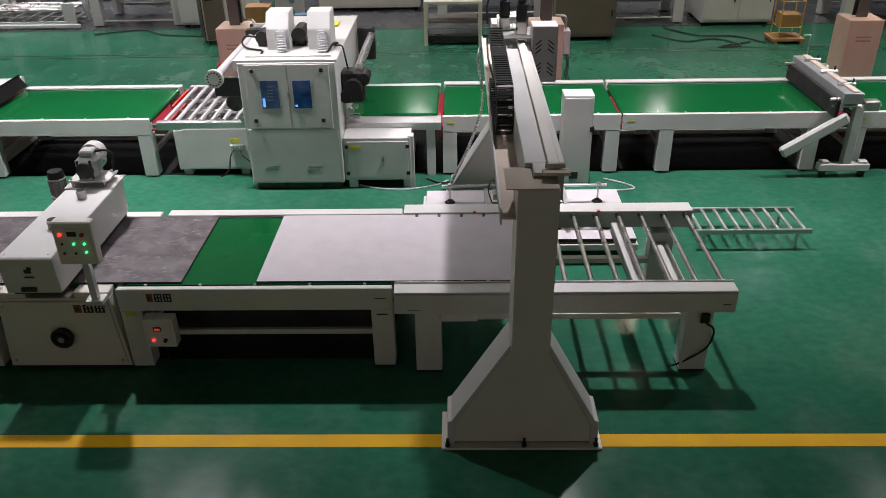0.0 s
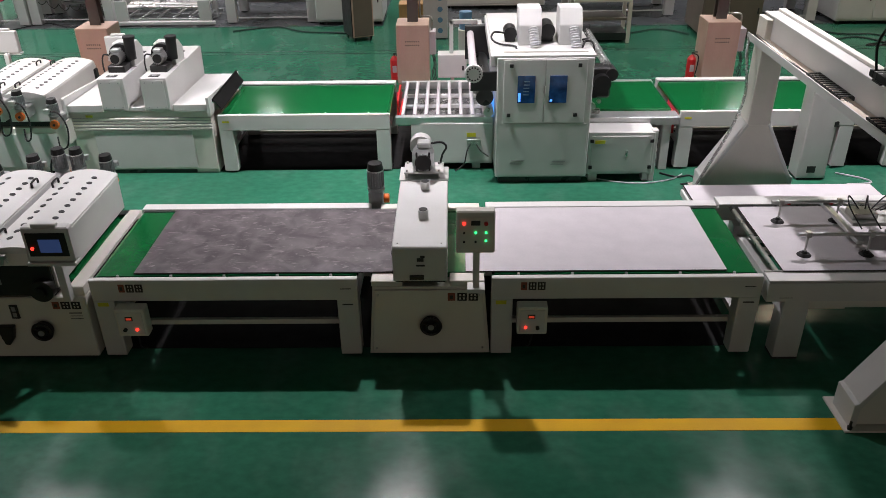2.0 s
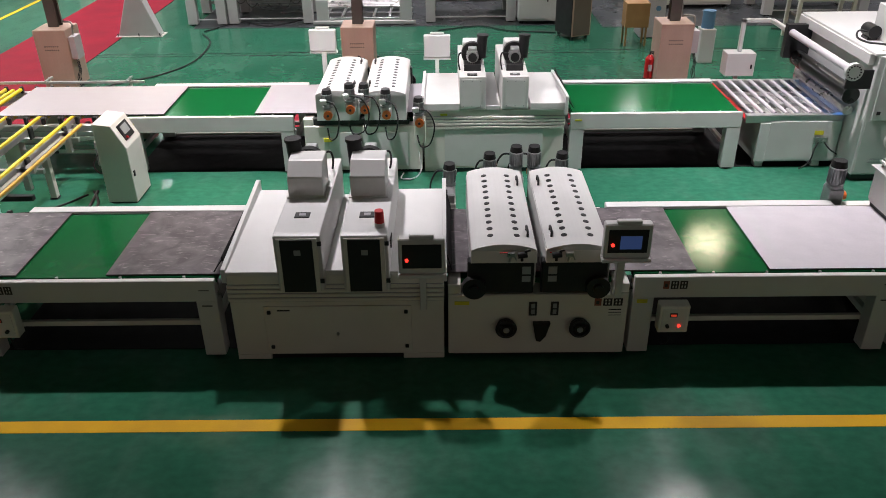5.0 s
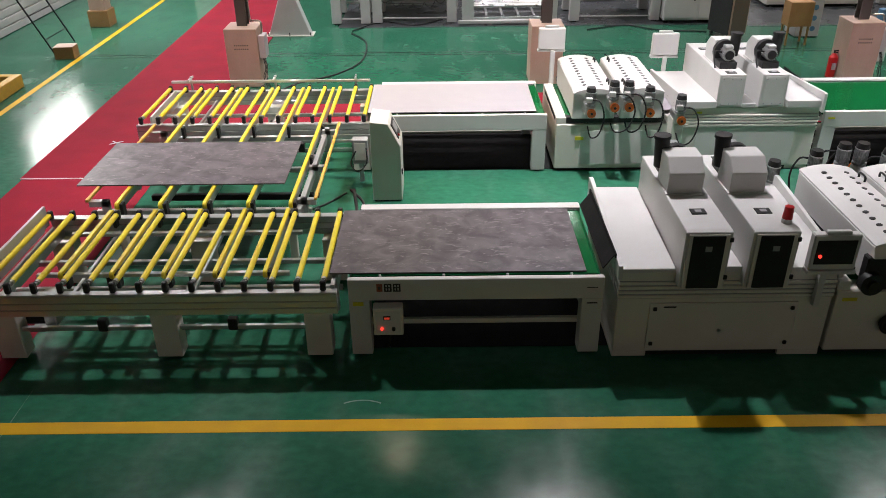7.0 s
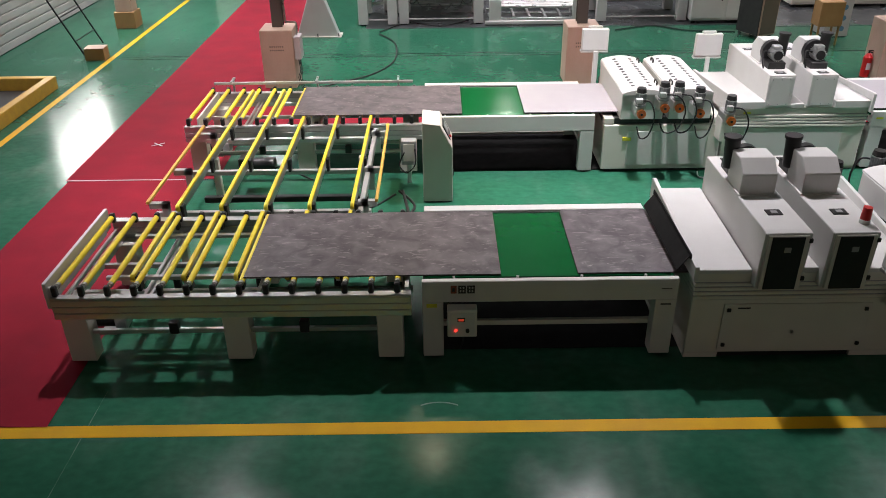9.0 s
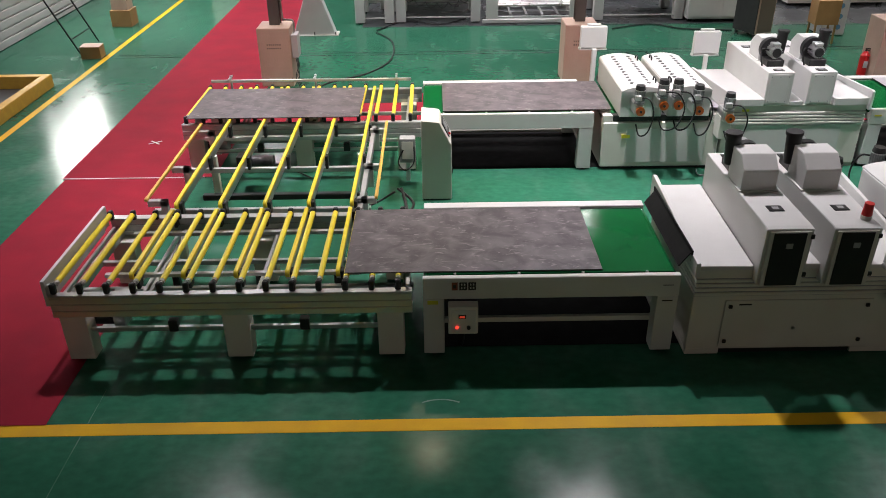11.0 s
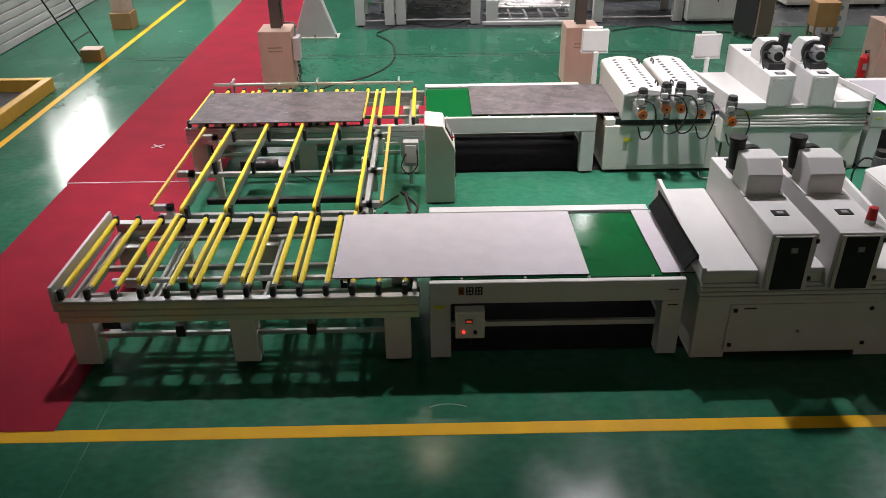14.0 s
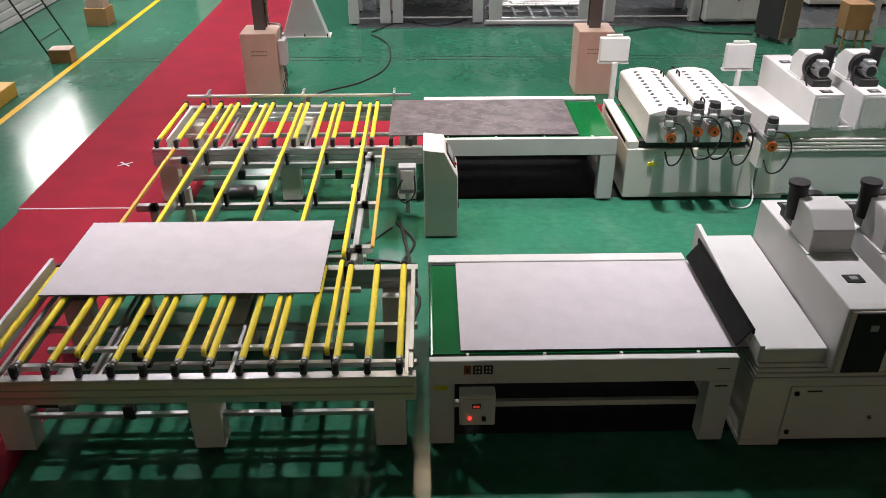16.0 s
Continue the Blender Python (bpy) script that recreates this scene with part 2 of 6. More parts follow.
# ---- building helpers ----
def part(name, bm, mat, parent, label=""):
    me = bpy.data.meshes.new(name)
    bm.to_mesh(me)
    bm.free()
    me.materials.append(M[mat] if isinstance(mat, str) else mat)
    ob = new(name, me)
    ob.parent = parent
    if label:
        ob["label"] = label
    return ob


def thing(name, m, label, category, group="", kind=""):
    ob = new(name)
    ob.empty_display_size = 0.1
    ob.matrix_basis = m
    return tagged(ob, label, category, group, kind)


def add_box(bm, x0, x1, y0, y1, z0, z1, bev=0.005, m=None, seg=1):
    r = bmesh.ops.create_cube(bm, size=1.0, matrix=Matrix.Translation(((x0 + x1) / 2, (y0 + y1) / 2, (z0 + z1) / 2)) @ Matrix.Diagonal((abs(x1 - x0), abs(y1 - y0), abs(z1 - z0), 1)))
    vs = r["verts"]
    if bev:
        bev = min(bev, 0.3 * min(abs(x1 - x0), abs(y1 - y0), abs(z1 - z0)))
        es = list({e for v in vs for e in v.link_edges})
        b = bmesh.ops.bevel(bm, geom=es, offset=bev, segments=seg, affect="EDGES", profile=0.7)
        vs = list({v for f in b["faces"] for v in f.verts} | {v for v in vs if v.is_valid})
    if m is not None:
        bmesh.ops.transform(bm, matrix=m, verts=vs)
    return vs


def add_cyl(bm, p0, p1, r, r2=None, seg=16, bev=0.0):
    p0, p1 = Vector(p0), Vector(p1)
    d = p1 - p0
    r2 = r if r2 is None else r2
    q = d.to_track_quat("Z", "Y").to_matrix().to_4x4()
    res = bmesh.ops.create_cone(bm, cap_ends=True, segments=seg, radius1=r, radius2=r2, depth=d.length, matrix=Matrix.Translation((p0 + p1) / 2) @ q)
    faces = {f for v in res["verts"] for f in v.link_faces}
    for f in faces:
        if len(f.verts) == 4:
            f.smooth = True
    for e in {e for v in res["verts"] for e in v.link_edges}:
        if any(len(f.verts) != 4 for f in e.link_faces):
            e.smooth = False
    return res["verts"]


def add_prism(bm, poly, axis, lo, hi, bev=0.005):
    """Extrudes a polygon along x, y or z; poly gives the two other coordinates in xyz order."""
    def p(a, b, c):
        return {"x": (c, a, b), "y": (a, c, b), "z": (a, b, c)}[axis]
    va = [bm.verts.new(p(a, b, lo)) for a, b in poly]
    vb = [bm.verts.new(p(a, b, hi)) for a, b in poly]
    n = len(poly)
    fs = [bm.faces.new(va), bm.faces.new(vb[::-1])]
    for i in range(n):
        fs.append(bm.faces.new((va[i], vb[i], vb[(i + 1) % n], va[(i + 1) % n])))
    bmesh.ops.recalc_face_normals(bm, faces=fs)
    if bev:
        es = list({e for f in fs for e in f.edges})
        bmesh.ops.bevel(bm, geom=es, offset=bev, segments=1, affect="EDGES", profile=0.7)


def add_tube(bm, pts, r, seg=8):
    """A round cable or pipe swept through the points on a smooth line."""
    P = [Vector(p) for p in pts]
    fine = []
    for i in range(len(P) - 1):
        a, b, c, d = P[max(i - 1, 0)], P[i], P[i + 1], P[min(i + 2, len(P) - 1)]
        for k in range(6):
            u = k / 6
            fine.append(0.5 * ((2 * b) + (c - a) * u + (2 * a - 5 * b + 4 * c - d) * u * u + (3 * b - a - 3 * c + d) * u ** 3))
    fine.append(P[-1])
    rings = []
    for i, p in enumerate(fine):
        t = (fine[min(i + 1, len(fine) - 1)] - fine[max(i - 1, 0)]).normalized()
        s = t.cross(Vector((0.13, 0.21, 0.97))).normalized()
        w = t.cross(s)
        rings.append([bm.verts.new(p + r * (math.cos(2 * math.pi * k / seg) * s + math.sin(2 * math.pi * k / seg) * w)) for k in range(seg)])
    for a, b in zip(rings, rings[1:]):
        for k in range(seg):
            bm.faces.new((a[k], a[(k + 1) % seg], b[(k + 1) % seg], b[k])).smooth = True


def bx(name, mat, parent, x0, x1, y0, y1, z0, z1, bev=0.005, label="", m=None):
    bm = bmesh.new()
    add_box(bm, x0, x1, y0, y1, z0, z1, bev, m)
    return part(name, bm, mat, parent, label)


def cy(name, mat, parent, p0, p1, r, label="", r2=None, seg=16):
    bm = bmesh.new()
    add_cyl(bm, p0, p1, r, r2, seg)
    return part(name, bm, mat, parent, label)


def pr(name, mat, parent, poly, axis, lo, hi, bev=0.005, label=""):
    bm = bmesh.new()
    add_prism(bm, poly, axis, lo, hi, bev)
    return part(name, bm, mat, parent, label)


def tb(name, mat, parent, pts, r, label="", seg=8):
    bm = bmesh.new()
    add_tube(bm, pts, r, seg)
    return part(name, bm, mat, parent, label)


def bars(name, mat, parent, boxes, label="", bev=0.003):
    """One part made of several joined strips."""
    bm = bmesh.new()
    for b in boxes:
        add_box(bm, *b, bev)
    return part(name, bm, mat, parent, label)


def each(name, mat, parent, boxes, label="", bev=0.003):
    """One part for every strip."""
    for b in boxes:
        bx(name, mat, parent, *b, bev, label)


def badge(parent, x, z, y, w=0.30, h=0.10):
    """A printed maker's mark, shown as plain shapes: a rust square and two blocks of dark strokes."""
    u = w / 3.2
    b = bx("mark", "brand", parent, x, x + 0.75 * u, y - 0.004, y + 0.002, z, z + h, 0.001, "rust and black printed maker's mark")
    bx("stroke", "ink", b, x + 0.18 * u, x + 0.52 * u, y - 0.005, y - 0.003, z + 0.25 * h, z + 0.7 * h, 0)
    for k in range(2):
        g = x + (0.95 + 1.12 * k) * u
        for p, q, r, t in ((0.0, 0.95, 0.86, 1.0), (0.0, 0.95, 0.44, 0.58), (0.0, 0.95, 0.0, 0.14), (0.0, 0.2, 0.0, 1.0), (0.38, 0.56, 0.0, 1.0), (0.75, 0.95, 0.0, 1.0)):
            bx("stroke", "ink", b, g + p * u, g + q * u, y - 0.004, y + 0.002, z + r * h, z + t * h, 0)
    return b


def motor_v(parent, x, y, z, s=1.0):
    """An upright geared motor with a black fan cap."""
    bm = bmesh.new()
    add_cyl(bm, (x, y, z), (x, y, z + 0.2 * s), 0.075 * s, seg=18)
    for k in range(18):
        a = 2 * math.pi * k / 18
        add_box(bm, -0.003, 0.003, 0.07 * s, 0.088 * s, 0.02 * s, 0.19 * s, 0, Matrix.Translation((x, y, z)) @ Matrix.Rotation(a, 4, "Z"))
    body = part("motor", bm, "motor", parent, "finned grey electric motor")
    cy("fan_cap", "black", body, (x, y, z + 0.2 * s), (x, y, z + 0.27 * s), 0.085 * s, r2=0.072 * s, seg=18)
    cy("collar", "alu", body, (x, y, z + 0.185 * s), (x, y, z + 0.2 * s), 0.088 * s, seg=18)
    cy("flange", "motor", body, (x, y, z - 0.03 * s), (x, y, z), 0.09 * s, seg=18)
    return body


def handwheel(parent, x, y, z, r=0.10):
    bm = bmesh.new()
    n, k = 24, 8
    for i in range(n):
        a0, a1 = 2 * math.pi * i / n, 2 * math.pi * (i + 1) / n
        add_cyl(bm, (x + r * math.cos(a0), y - 0.05, z + r * math.sin(a0)), (x + r * math.cos(a1), y - 0.05, z + r * math.sin(a1)), 0.016, seg=k)
    for a in (0.5, 2.6, 4.7):
        add_cyl(bm, (x, y - 0.05, z), (x + r * math.cos(a), y - 0.05, z + r * math.sin(a)), 0.012, seg=8)
    add_cyl(bm, (x, y, z), (x, y - 0.07, z), 0.045, seg=16)
    add_cyl(bm, (x, y, z), (x, y - 0.04, z), 0.088, seg=24)
    w = part("handwheel", bm, "black", parent, "black adjusting handwheel")
    cy("hub", "motor", w, (x, y - 0.07, z), (x, y - 0.075, z), 0.03)
    return w


def proportion(c, kx, ky, kz):
    """Rescales the finished meshes of a machine along its axes."""
    done = set()
    for ob in c.children_recursive:
        if ob.type == "MESH":
            ob.location = (ob.location.x * kx, ob.location.y * ky, ob.location.z * kz)
            if ob.data.name not in done:
                done.add(ob.data.name)
                if ob.location.length < 1e-6:
                    ob.data.transform(Matrix.Diagonal((kx, ky, kz, 1)))
    return c


def latch(parent, x, y, z, s=0.035):
    return bx("hinge", "black", parent, x - s / 2, x + s / 2, y - 0.018, y + 0.005, z - s / 2, z + s / 2, 0.004)


# ---- setting ----
floor_bm = bmesh.new()
bmesh.ops.create_grid(floor_bm, x_segments=2, y_segments=2, size=1, matrix=Matrix.Translation((-7, 14, 0)) @ Matrix.Diagonal((40, 34, 1, 1)))
floor = part("floor", floor_bm, "floor", None)
tagged(floor, "glossy green epoxy factory floor with scuffs and stains", "floor", kind="structure")


def slab(name, mat, x0, x1, y0, y1, z0, z1, label, category, bev=0.0):
    ob = bx(name, mat, None, x0, x1, y0, y1, z0, z1, bev)
    return tagged(ob, label, category, kind="structure")


slab("floor_line", "paint", -40, 30, 4.93, 5.08, -0.01, 0.003, "worn yellow painted aisle line on green floor", "floor marking")
slab("floor_line", "paint", -20.14, -20.02, 5.3, 45, -0.01, 0.003, "worn yellow painted aisle line beside red carpet", "floor marking")
slab("rail_track", "darkpan", -19.9, 30, 17.14, 17.17, -0.01, 0.004, "narrow dark rail slot sunk in green floor", "floor track")
slab("rail_track", "darkpan", -19.9, 30, 16.94, 16.97, -0.01, 0.004, "narrow dark rail slot sunk in green floor", "floor track")


def carpet(x0, x1, y0, y1, n, m, seed):
    bm = bmesh.new()
    g = [[bm.verts.new((x0 + (x1 - x0) * i / n, y0 + (y1 - y0) * j / m, 0.008 + 0.012 * max(0, noise.noise((i * 0.37 + seed, j * 0.9, seed)) - 0.12) + 0.005 * max(0, noise.noise((i * 1.1, j * 1.7, seed + 4))))) for j in range(m + 1)] for i in range(n + 1)]
    for i in range(n):
        for j in range(m):
            bm.faces.new((g[i][j], g[i + 1][j], g[i + 1][j + 1], g[i][j + 1])).smooth = True
    ob = part("carpet", bm, "carpet", None)
    return tagged(ob, "red carpet runner, slightly wrinkled, on green floor", "carpet", kind="structure")


carpet(-18.33, -16.36, 5.07, 10.39, 24, 60, 1)
carpet(-18.38, -16.15, 10.41, 23.4, 24, 130, 2)
carpet(-16.14, 9, 12.44, 14.2, 160, 12, 3)
slab("carpet_seam", "pale", -18.36, -16.3, 10.39, 10.41, 0.0, 0.016, "pale tape over the carpet seam", "tape")
# black sheet puts the far line's underside shade into the floor colour
slab("floor_mat", "curtain", -13.1, 9.0, 10.60, 12.40, -0.01, 0.006, "black sheet deepening the shade under the far line", "floor mat")
slab("floor_mat", "mat", -14.68, -5.0, 19.45, 26.0, -0.01, 0.006, "dark glossy floor under the far machines", "floor mat")
slab("floor_mat", "mat", -4.6, 14, 19.2, 26.0, -0.01, 0.006, "dark glossy floor under the far machines", "floor mat")

# black sheet painted in for shade below the near conveyors
slab("floor_mat", "curtain", -12.9, -0.5, 6.15, 7.5, -0.01, 0.006, "black sheet deepening the shade under the near line", "floor mat")


def chip_strip(name, x0, y0, y1, wide, seed, label):
    """A ragged strip where the green coat has worn off along a floor joint."""
    rnd = random.Random(seed)
    bm = bmesh.new()
    n = 40
    rows = []
    for k in range(n + 1):
        y = y0 + (y1 - y0) * k / n
        w = wide * (0.55 + 0.9 * max(-0.3, noise.noise((y * 2.1, seed, 0.0)))) + rnd.uniform(-0.12, 0.12) * wide
        c = x0 + 0.3 * wide * noise.noise((y * 1.3, seed, 7.0))
        rows.append((bm.verts.new((c - w / 2, y, 0.0025)), bm.verts.new((c + w / 2, y, 0.0025))))
    for k in range(n):
        bm.faces.new((rows[k][0], rows[k][1], rows[k + 1][1], rows[k + 1][0]))
    return tagged(part(name, bm, "scuffed", None), label, "floor wear", kind="structure")


chip_strip("floor_scratch", -16.0, 3.2, 5.55, 0.007, 9, "thin pale scratch in the green floor")
bm = bmesh.new()
for k in range(12):
    a0, a1 = radians(62 + 4.6 * k), radians(62 + 4.6 * (k + 1))
    q = [bm.verts.new((-12.9 + r * math.cos(a), 4.97 + r * math.sin(a), 0.0028)) for r, a in ((0.36, a0), (0.376, a0), (0.376, a1), (0.36, a1))]
    bm.faces.new(q)
tagged(part("floor_scratch", bm, "scuffed", None), "thin curved white scuff on the green floor", "floor wear", kind="structure")

# walls and roof close the hall
bm = bmesh.new()
add_box(bm, -23.2, -22.72, -18, 46, 0, 10, 0.0)
for k in range(50):
    add_box(bm, -22.74, -22.68, -18, 46, 0.01 + 0.2 * k, 0.18 + 0.2 * k, 0.012)
wall_west = part("wall_west", bm, "wall", None)
tagged(wall_west, "white ribbed sheet wall of the hall", "wall", kind="structure")
slab("wall_north", "wall", -23, 30, 46, 46.3, 0, 10, "plain white far wall of the hall", "wall")
slab("wall_east", "wall", 30, 30.3, -18, 46.3, 0, 10, "plain white end wall of the hall", "wall")
slab("wall_south", "wall", -23.2, 30, -18.3, -18, 0, 1.55, "plain white side wall under the window band", "wall")
slab("wall_south_upper", "wall", -23.2, 30, -18.3, -18, 4.45, 10, "plain white side wall over the window band", "wall")
slab("ceiling", "roof", -23.2, 30.3, -18.3, 46.3, 10, 10.3, "grey sheet roof of the hall", "ceiling")


# ---- machines ----
def control_box(parent, x, y, z, swap=False):
    xl, xk = (x + 0.19, x + 0.08) if swap else (x + 0.08, x + 0.19)
    b = bx("control_box", "cream", parent, x, x + 0.28, y - 0.13, y - 0.01, z, z + 0.30, 0.008, "cream switch box with red lamp and small display")
    bx("plate", "white", b, x + 0.025, x + 0.255, y - 0.136, y - 0.128, z + 0.03, z + 0.27, 0.002)
    bx("display", "ink", b, x + 0.095, x + 0.165, y - 0.142, y - 0.134, z + 0.18, z + 0.225, 0.002)
    bx("digits", "digits", b, x + 0.105, x + 0.155, y - 0.145, y - 0.141, z + 0.192, z + 0.213, 0.0)
    cy("lamp", "led_red", b, (xl, y - 0.13, z + 0.085), (xl, y - 0.15, z + 0.085), 0.013, "lit red indicator lamp")
    cy("knob", "black", b, (xk, y - 0.13, z + 0.085), (xk, y - 0.16, z + 0.085), 0.018)
    tb("cable", "rubber", b, [(x + 0.14, y - 0.07, z), (x + 0.15, y - 0.06, z - 0.08), (x + 0.13, y - 0.02, z - 0.2), (x + 0.13, y + 0.1, z - 0.3)], 0.008)
    return b


def belt_conveyor(m, length, box=True, depth=1.62, plain=False, legs=None, swap=False):
    c = thing("belt_conveyor", m, "white steel conveyor table with a green belt" + (" and switch box" if box else ""), "conveyor", "belt conveyors in the coating line")
    L = length
    bars("front_rail", "white", c, [(0, L, 0.0, 0.062, 0.655, 0.885), (0.01, L - 0.01, 0.06, 0.15, 0.70, 0.80)], bev=0.006)
    bars("back_rail", "white", c, [(0, L, depth - 0.13, depth, 0.655, 0.885)], bev=0.006)
    legx = legs or ((0.0, 0.2), (L - 0.2, L))
    for (a, b) in legx:
        for (p, q) in ((0.002, 0.16), (depth - 0.16, depth - 0.002)):
            leg = bx("leg", "white", c, a, b, p, q, 0.03, 0.655, 0.006)
            cy("foot", "rubber", leg, ((a + b) / 2, (p + q) / 2, 0), ((a + b) / 2, (p + q) / 2, 0.032), 0.05)
        bx("tie_bar", "white", c, (a + b) / 2 - 0.03, (a + b) / 2 + 0.03, 0.16, depth - 0.16, 0.28, 0.34, 0.004)
    bm = bmesh.new()
    pts = []
    for k in range(9):
        a = math.pi / 2 + math.pi * k / 8
        pts.append((0.045 + 0.04 * math.cos(a), 0.822 + 0.04 * math.sin(a)))
    for k in range(9):
        a = -math.pi / 2 + math.pi * k / 8
        pts.append((L - 0.045 + 0.04 * math.cos(a), 0.822 + 0.04 * math.sin(a)))
    add_prism(bm, pts, "y", 0.118, depth - 0.165, 0)
    part("belt", bm, "belt", c, "glossy green conveyor belt")
    bars("edge_strip", "rubber", c, [(0.03, L - 0.03, 0.064, 0.115, 0.78, 0.852)], bev=0.002)
    bars("edge_strip", "rubber", c, [(0.03, L - 0.03, depth - 0.162, depth - 0.135, 0.80, 0.868)], bev=0.002)
    n = max(3, int(L / 0.5))
    for k in range(n):
        x = (k + 0.5) * L / n
        cy("bolt", "steel", c, (x, 0.085, 0.85), (x, 0.085, 0.888), 0.014, seg=10)
    if not plain:
        each("stretcher", "cream", c, [(0.18, L - 0.18, 0.165, 0.21, 0.275, 0.33)], bev=0.004)
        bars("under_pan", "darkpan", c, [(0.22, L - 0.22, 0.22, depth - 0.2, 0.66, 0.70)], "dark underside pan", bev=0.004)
    else:
        each("stretcher", "cream", c, [(0.2, L - 0.2, depth - 0.12, depth - 0.06, 0.20, 0.26), (0.2, L - 0.2, depth - 0.12, depth - 0.06, 0.04, 0.08)], bev=0.004)
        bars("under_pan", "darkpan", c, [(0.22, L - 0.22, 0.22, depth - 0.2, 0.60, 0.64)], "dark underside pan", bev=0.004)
    if box:
        badge(c, 0.27, 0.755, 0.0, 0.24, 0.085)
        control_box(c, 0.235, 0.0, 0.345, swap)
        each("notice", "ink", c, [(L - 0.16, L - 0.06, -0.003, 0.001, 0.775, 0.783), (L - 0.15, L - 0.05, -0.003, 0.003, 0.60, 0.612)], bev=0)
        bx("sticker", "label", c, 0.04, 0.14, -0.003, 0.004, 0.60, 0.64, 0)
    else:
        bx("sticker", "label", c, 0.06, 0.16, -0.003, 0.004, 0.775, 0.80, 0)
    return c


def screen_panel(parent, x, y, z, w, h, lamp_left=True, lit=True):
    p = bx("operator_panel", "white", parent, x, x + w, y - 0.05, y + 0.04, z, z + h, 0.012, "white touch panel housing with black bezel")
    bx("bezel", "black", p, x + 0.035, x + w - 0.035, y - 0.058, y - 0.045, z + 0.06, z + h - 0.05, 0.003)
    if lit:
        bx("screen", "screen", p, x + 0.14, x + w - 0.09, y - 0.061, y - 0.057, z + 0.10, z + h - 0.11, 0.0, "lit blue display")
    cy("lamp", "led_red", p, (x + 0.075, y - 0.055, z + h * 0.42), (x + 0.075, y - 0.07, z + h * 0.42), 0.015, "lit red indicator lamp")
    bx("handle", "white", p, x + 0.10, x + w - 0.10, y - 0.05, y + 0.0, z + h, z + h + 0.035, 0.008)
    bx("tray", "white", p, x - 0.01, x + w + 0.01, y - 0.07, y + 0.03, z - 0.035, z, 0.006)
    return p


def brush_machine(m):
    c = thing("brush_machine", m, "cream board dusting machine with handwheel and exhaust stubs", "machine")
    pr("cabinet", "cream", c, [(0.02, 0.04), (1.18, 0.04), (1.12, 0.79), (1.11, 0.80), (0.09, 0.80), (0.08, 0.79)], "y", 0.0, 1.56, 0.004)
    bars("side_rail", "cream", c, [(0.07, 0.36, 0.0, 0.15, 0.80, 0.86)], bev=0.006)
    bars("side_rail", "cream", c, [(0.80, 1.12, 0.0, 0.15, 0.80, 0.86)], bev=0.006)
    bars("side_rail", "cream", c, [(0.05, 1.12, 1.46, 1.58, 0.80, 0.89)], bev=0.006)
    pr("front_cover", "cream", c, [(0.05, 0.07), (1.15, 0.07), (1.10, 0.77), (0.10, 0.77)], "y", -0.02, 0.0, 0.004)
    for (x, z) in ((0.13, 0.72), (1.07, 0.72), (0.09, 0.12), (1.11, 0.12)):
        cy("screw", "steel", c, (x, -0.02, z), (x, -0.03, z), 0.012, seg=8)
    bars("belt", "belt", c, [(0.06, 1.12, 0.165, 1.45, 0.80, 0.858)], "glossy green conveyor belt", bev=0.004)
    head = pr("head", "white", c, [(-0.12, 0.93), (1.48, 0.93), (1.52, 0.97), (1.52, 1.30), (-0.13, 1.30), (-0.15, 1.28)], "x", 0.29, 0.78, 0.008, "long white brush hood")
    bars("skirt", "black", head, [(0.31, 0.76, -0.06, 1.48, 0.885, 0.932)], bev=0.002)
    bars("slot", "ink", head, [(0.44, 0.57, -0.155, -0.12, 0.965, 1.0)], "dark slot", bev=0.001)
    each("logo_mark", "ink", head, [(0.50, 0.58, -0.146, -0.13, 1.10, 1.112), (0.51, 0.57, -0.148, -0.13, 1.15, 1.185), (0.54, 0.58, -0.148, -0.13, 1.186, 1.21)], bev=0)
    for z in (1.02, 1.22):
        bx("hinge", "black", head, 0.283, 0.295, -0.11, -0.075, z - 0.02, z + 0.02, 0.003)
    for x in (0.34, 0.73):
        cy("screw", "steel", head, (x, -0.08, 1.298), (x, -0.08, 1.306), 0.009, seg=8)
    for y in (0.42, 1.06):
        bm = bmesh.new()
        add_cyl(bm, (0.555, y, 1.295), (0.555, y, 1.39), 0.046, seg=20)
        st = part("exhaust_stub", bm, "white", head, "short open exhaust stub")
        cy("bore", "black", st, (0.555, y, 1.388), (0.555, y, 1.393), 0.041)
        cy("rim", "alu", st, (0.555, y, 1.372), (0.555, y, 1.386), 0.049, seg=20)
    deck = bars("motor_plate", "white", head, [(0.28, 0.79, 1.26, 1.60, 1.30, 1.315)], bev=0.002)
    bars("upper_plate", "white", deck, [(0.33, 0.74, 1.29, 1.56, 1.365, 1.385)], bev=0.003)
    for x in (0.36, 0.69):
        for y in (1.31, 1.52):
            cy("spacer_bolt", "steel", deck, (x, y, 1.31), (x, y, 1.41), 0.013, seg=8)
    bm = bmesh.new()
    add_box(bm, 0.42, 0.64, 1.30, 1.50, 1.385, 1.62, 0.045)
    add_cyl(bm, (0.53, 1.48, 1.51), (0.53, 1.60, 1.51), 0.105, seg=20)
    mo = part("motor", bm, "alu", head, "bright cast motor with black end")
    cy("end_cap", "black", mo, (0.53, 1.27, 1.495), (0.53, 1.305, 1.495), 0.085, seg=20)
    bx("cooling_rib", "black", mo, 0.455, 0.475, 1.285, 1.31, 1.40, 1.60, 0.003)
    bx("cooling_rib", "black", mo, 0.585, 0.605, 1.285, 1.31, 1.40, 1.60, 0.003)
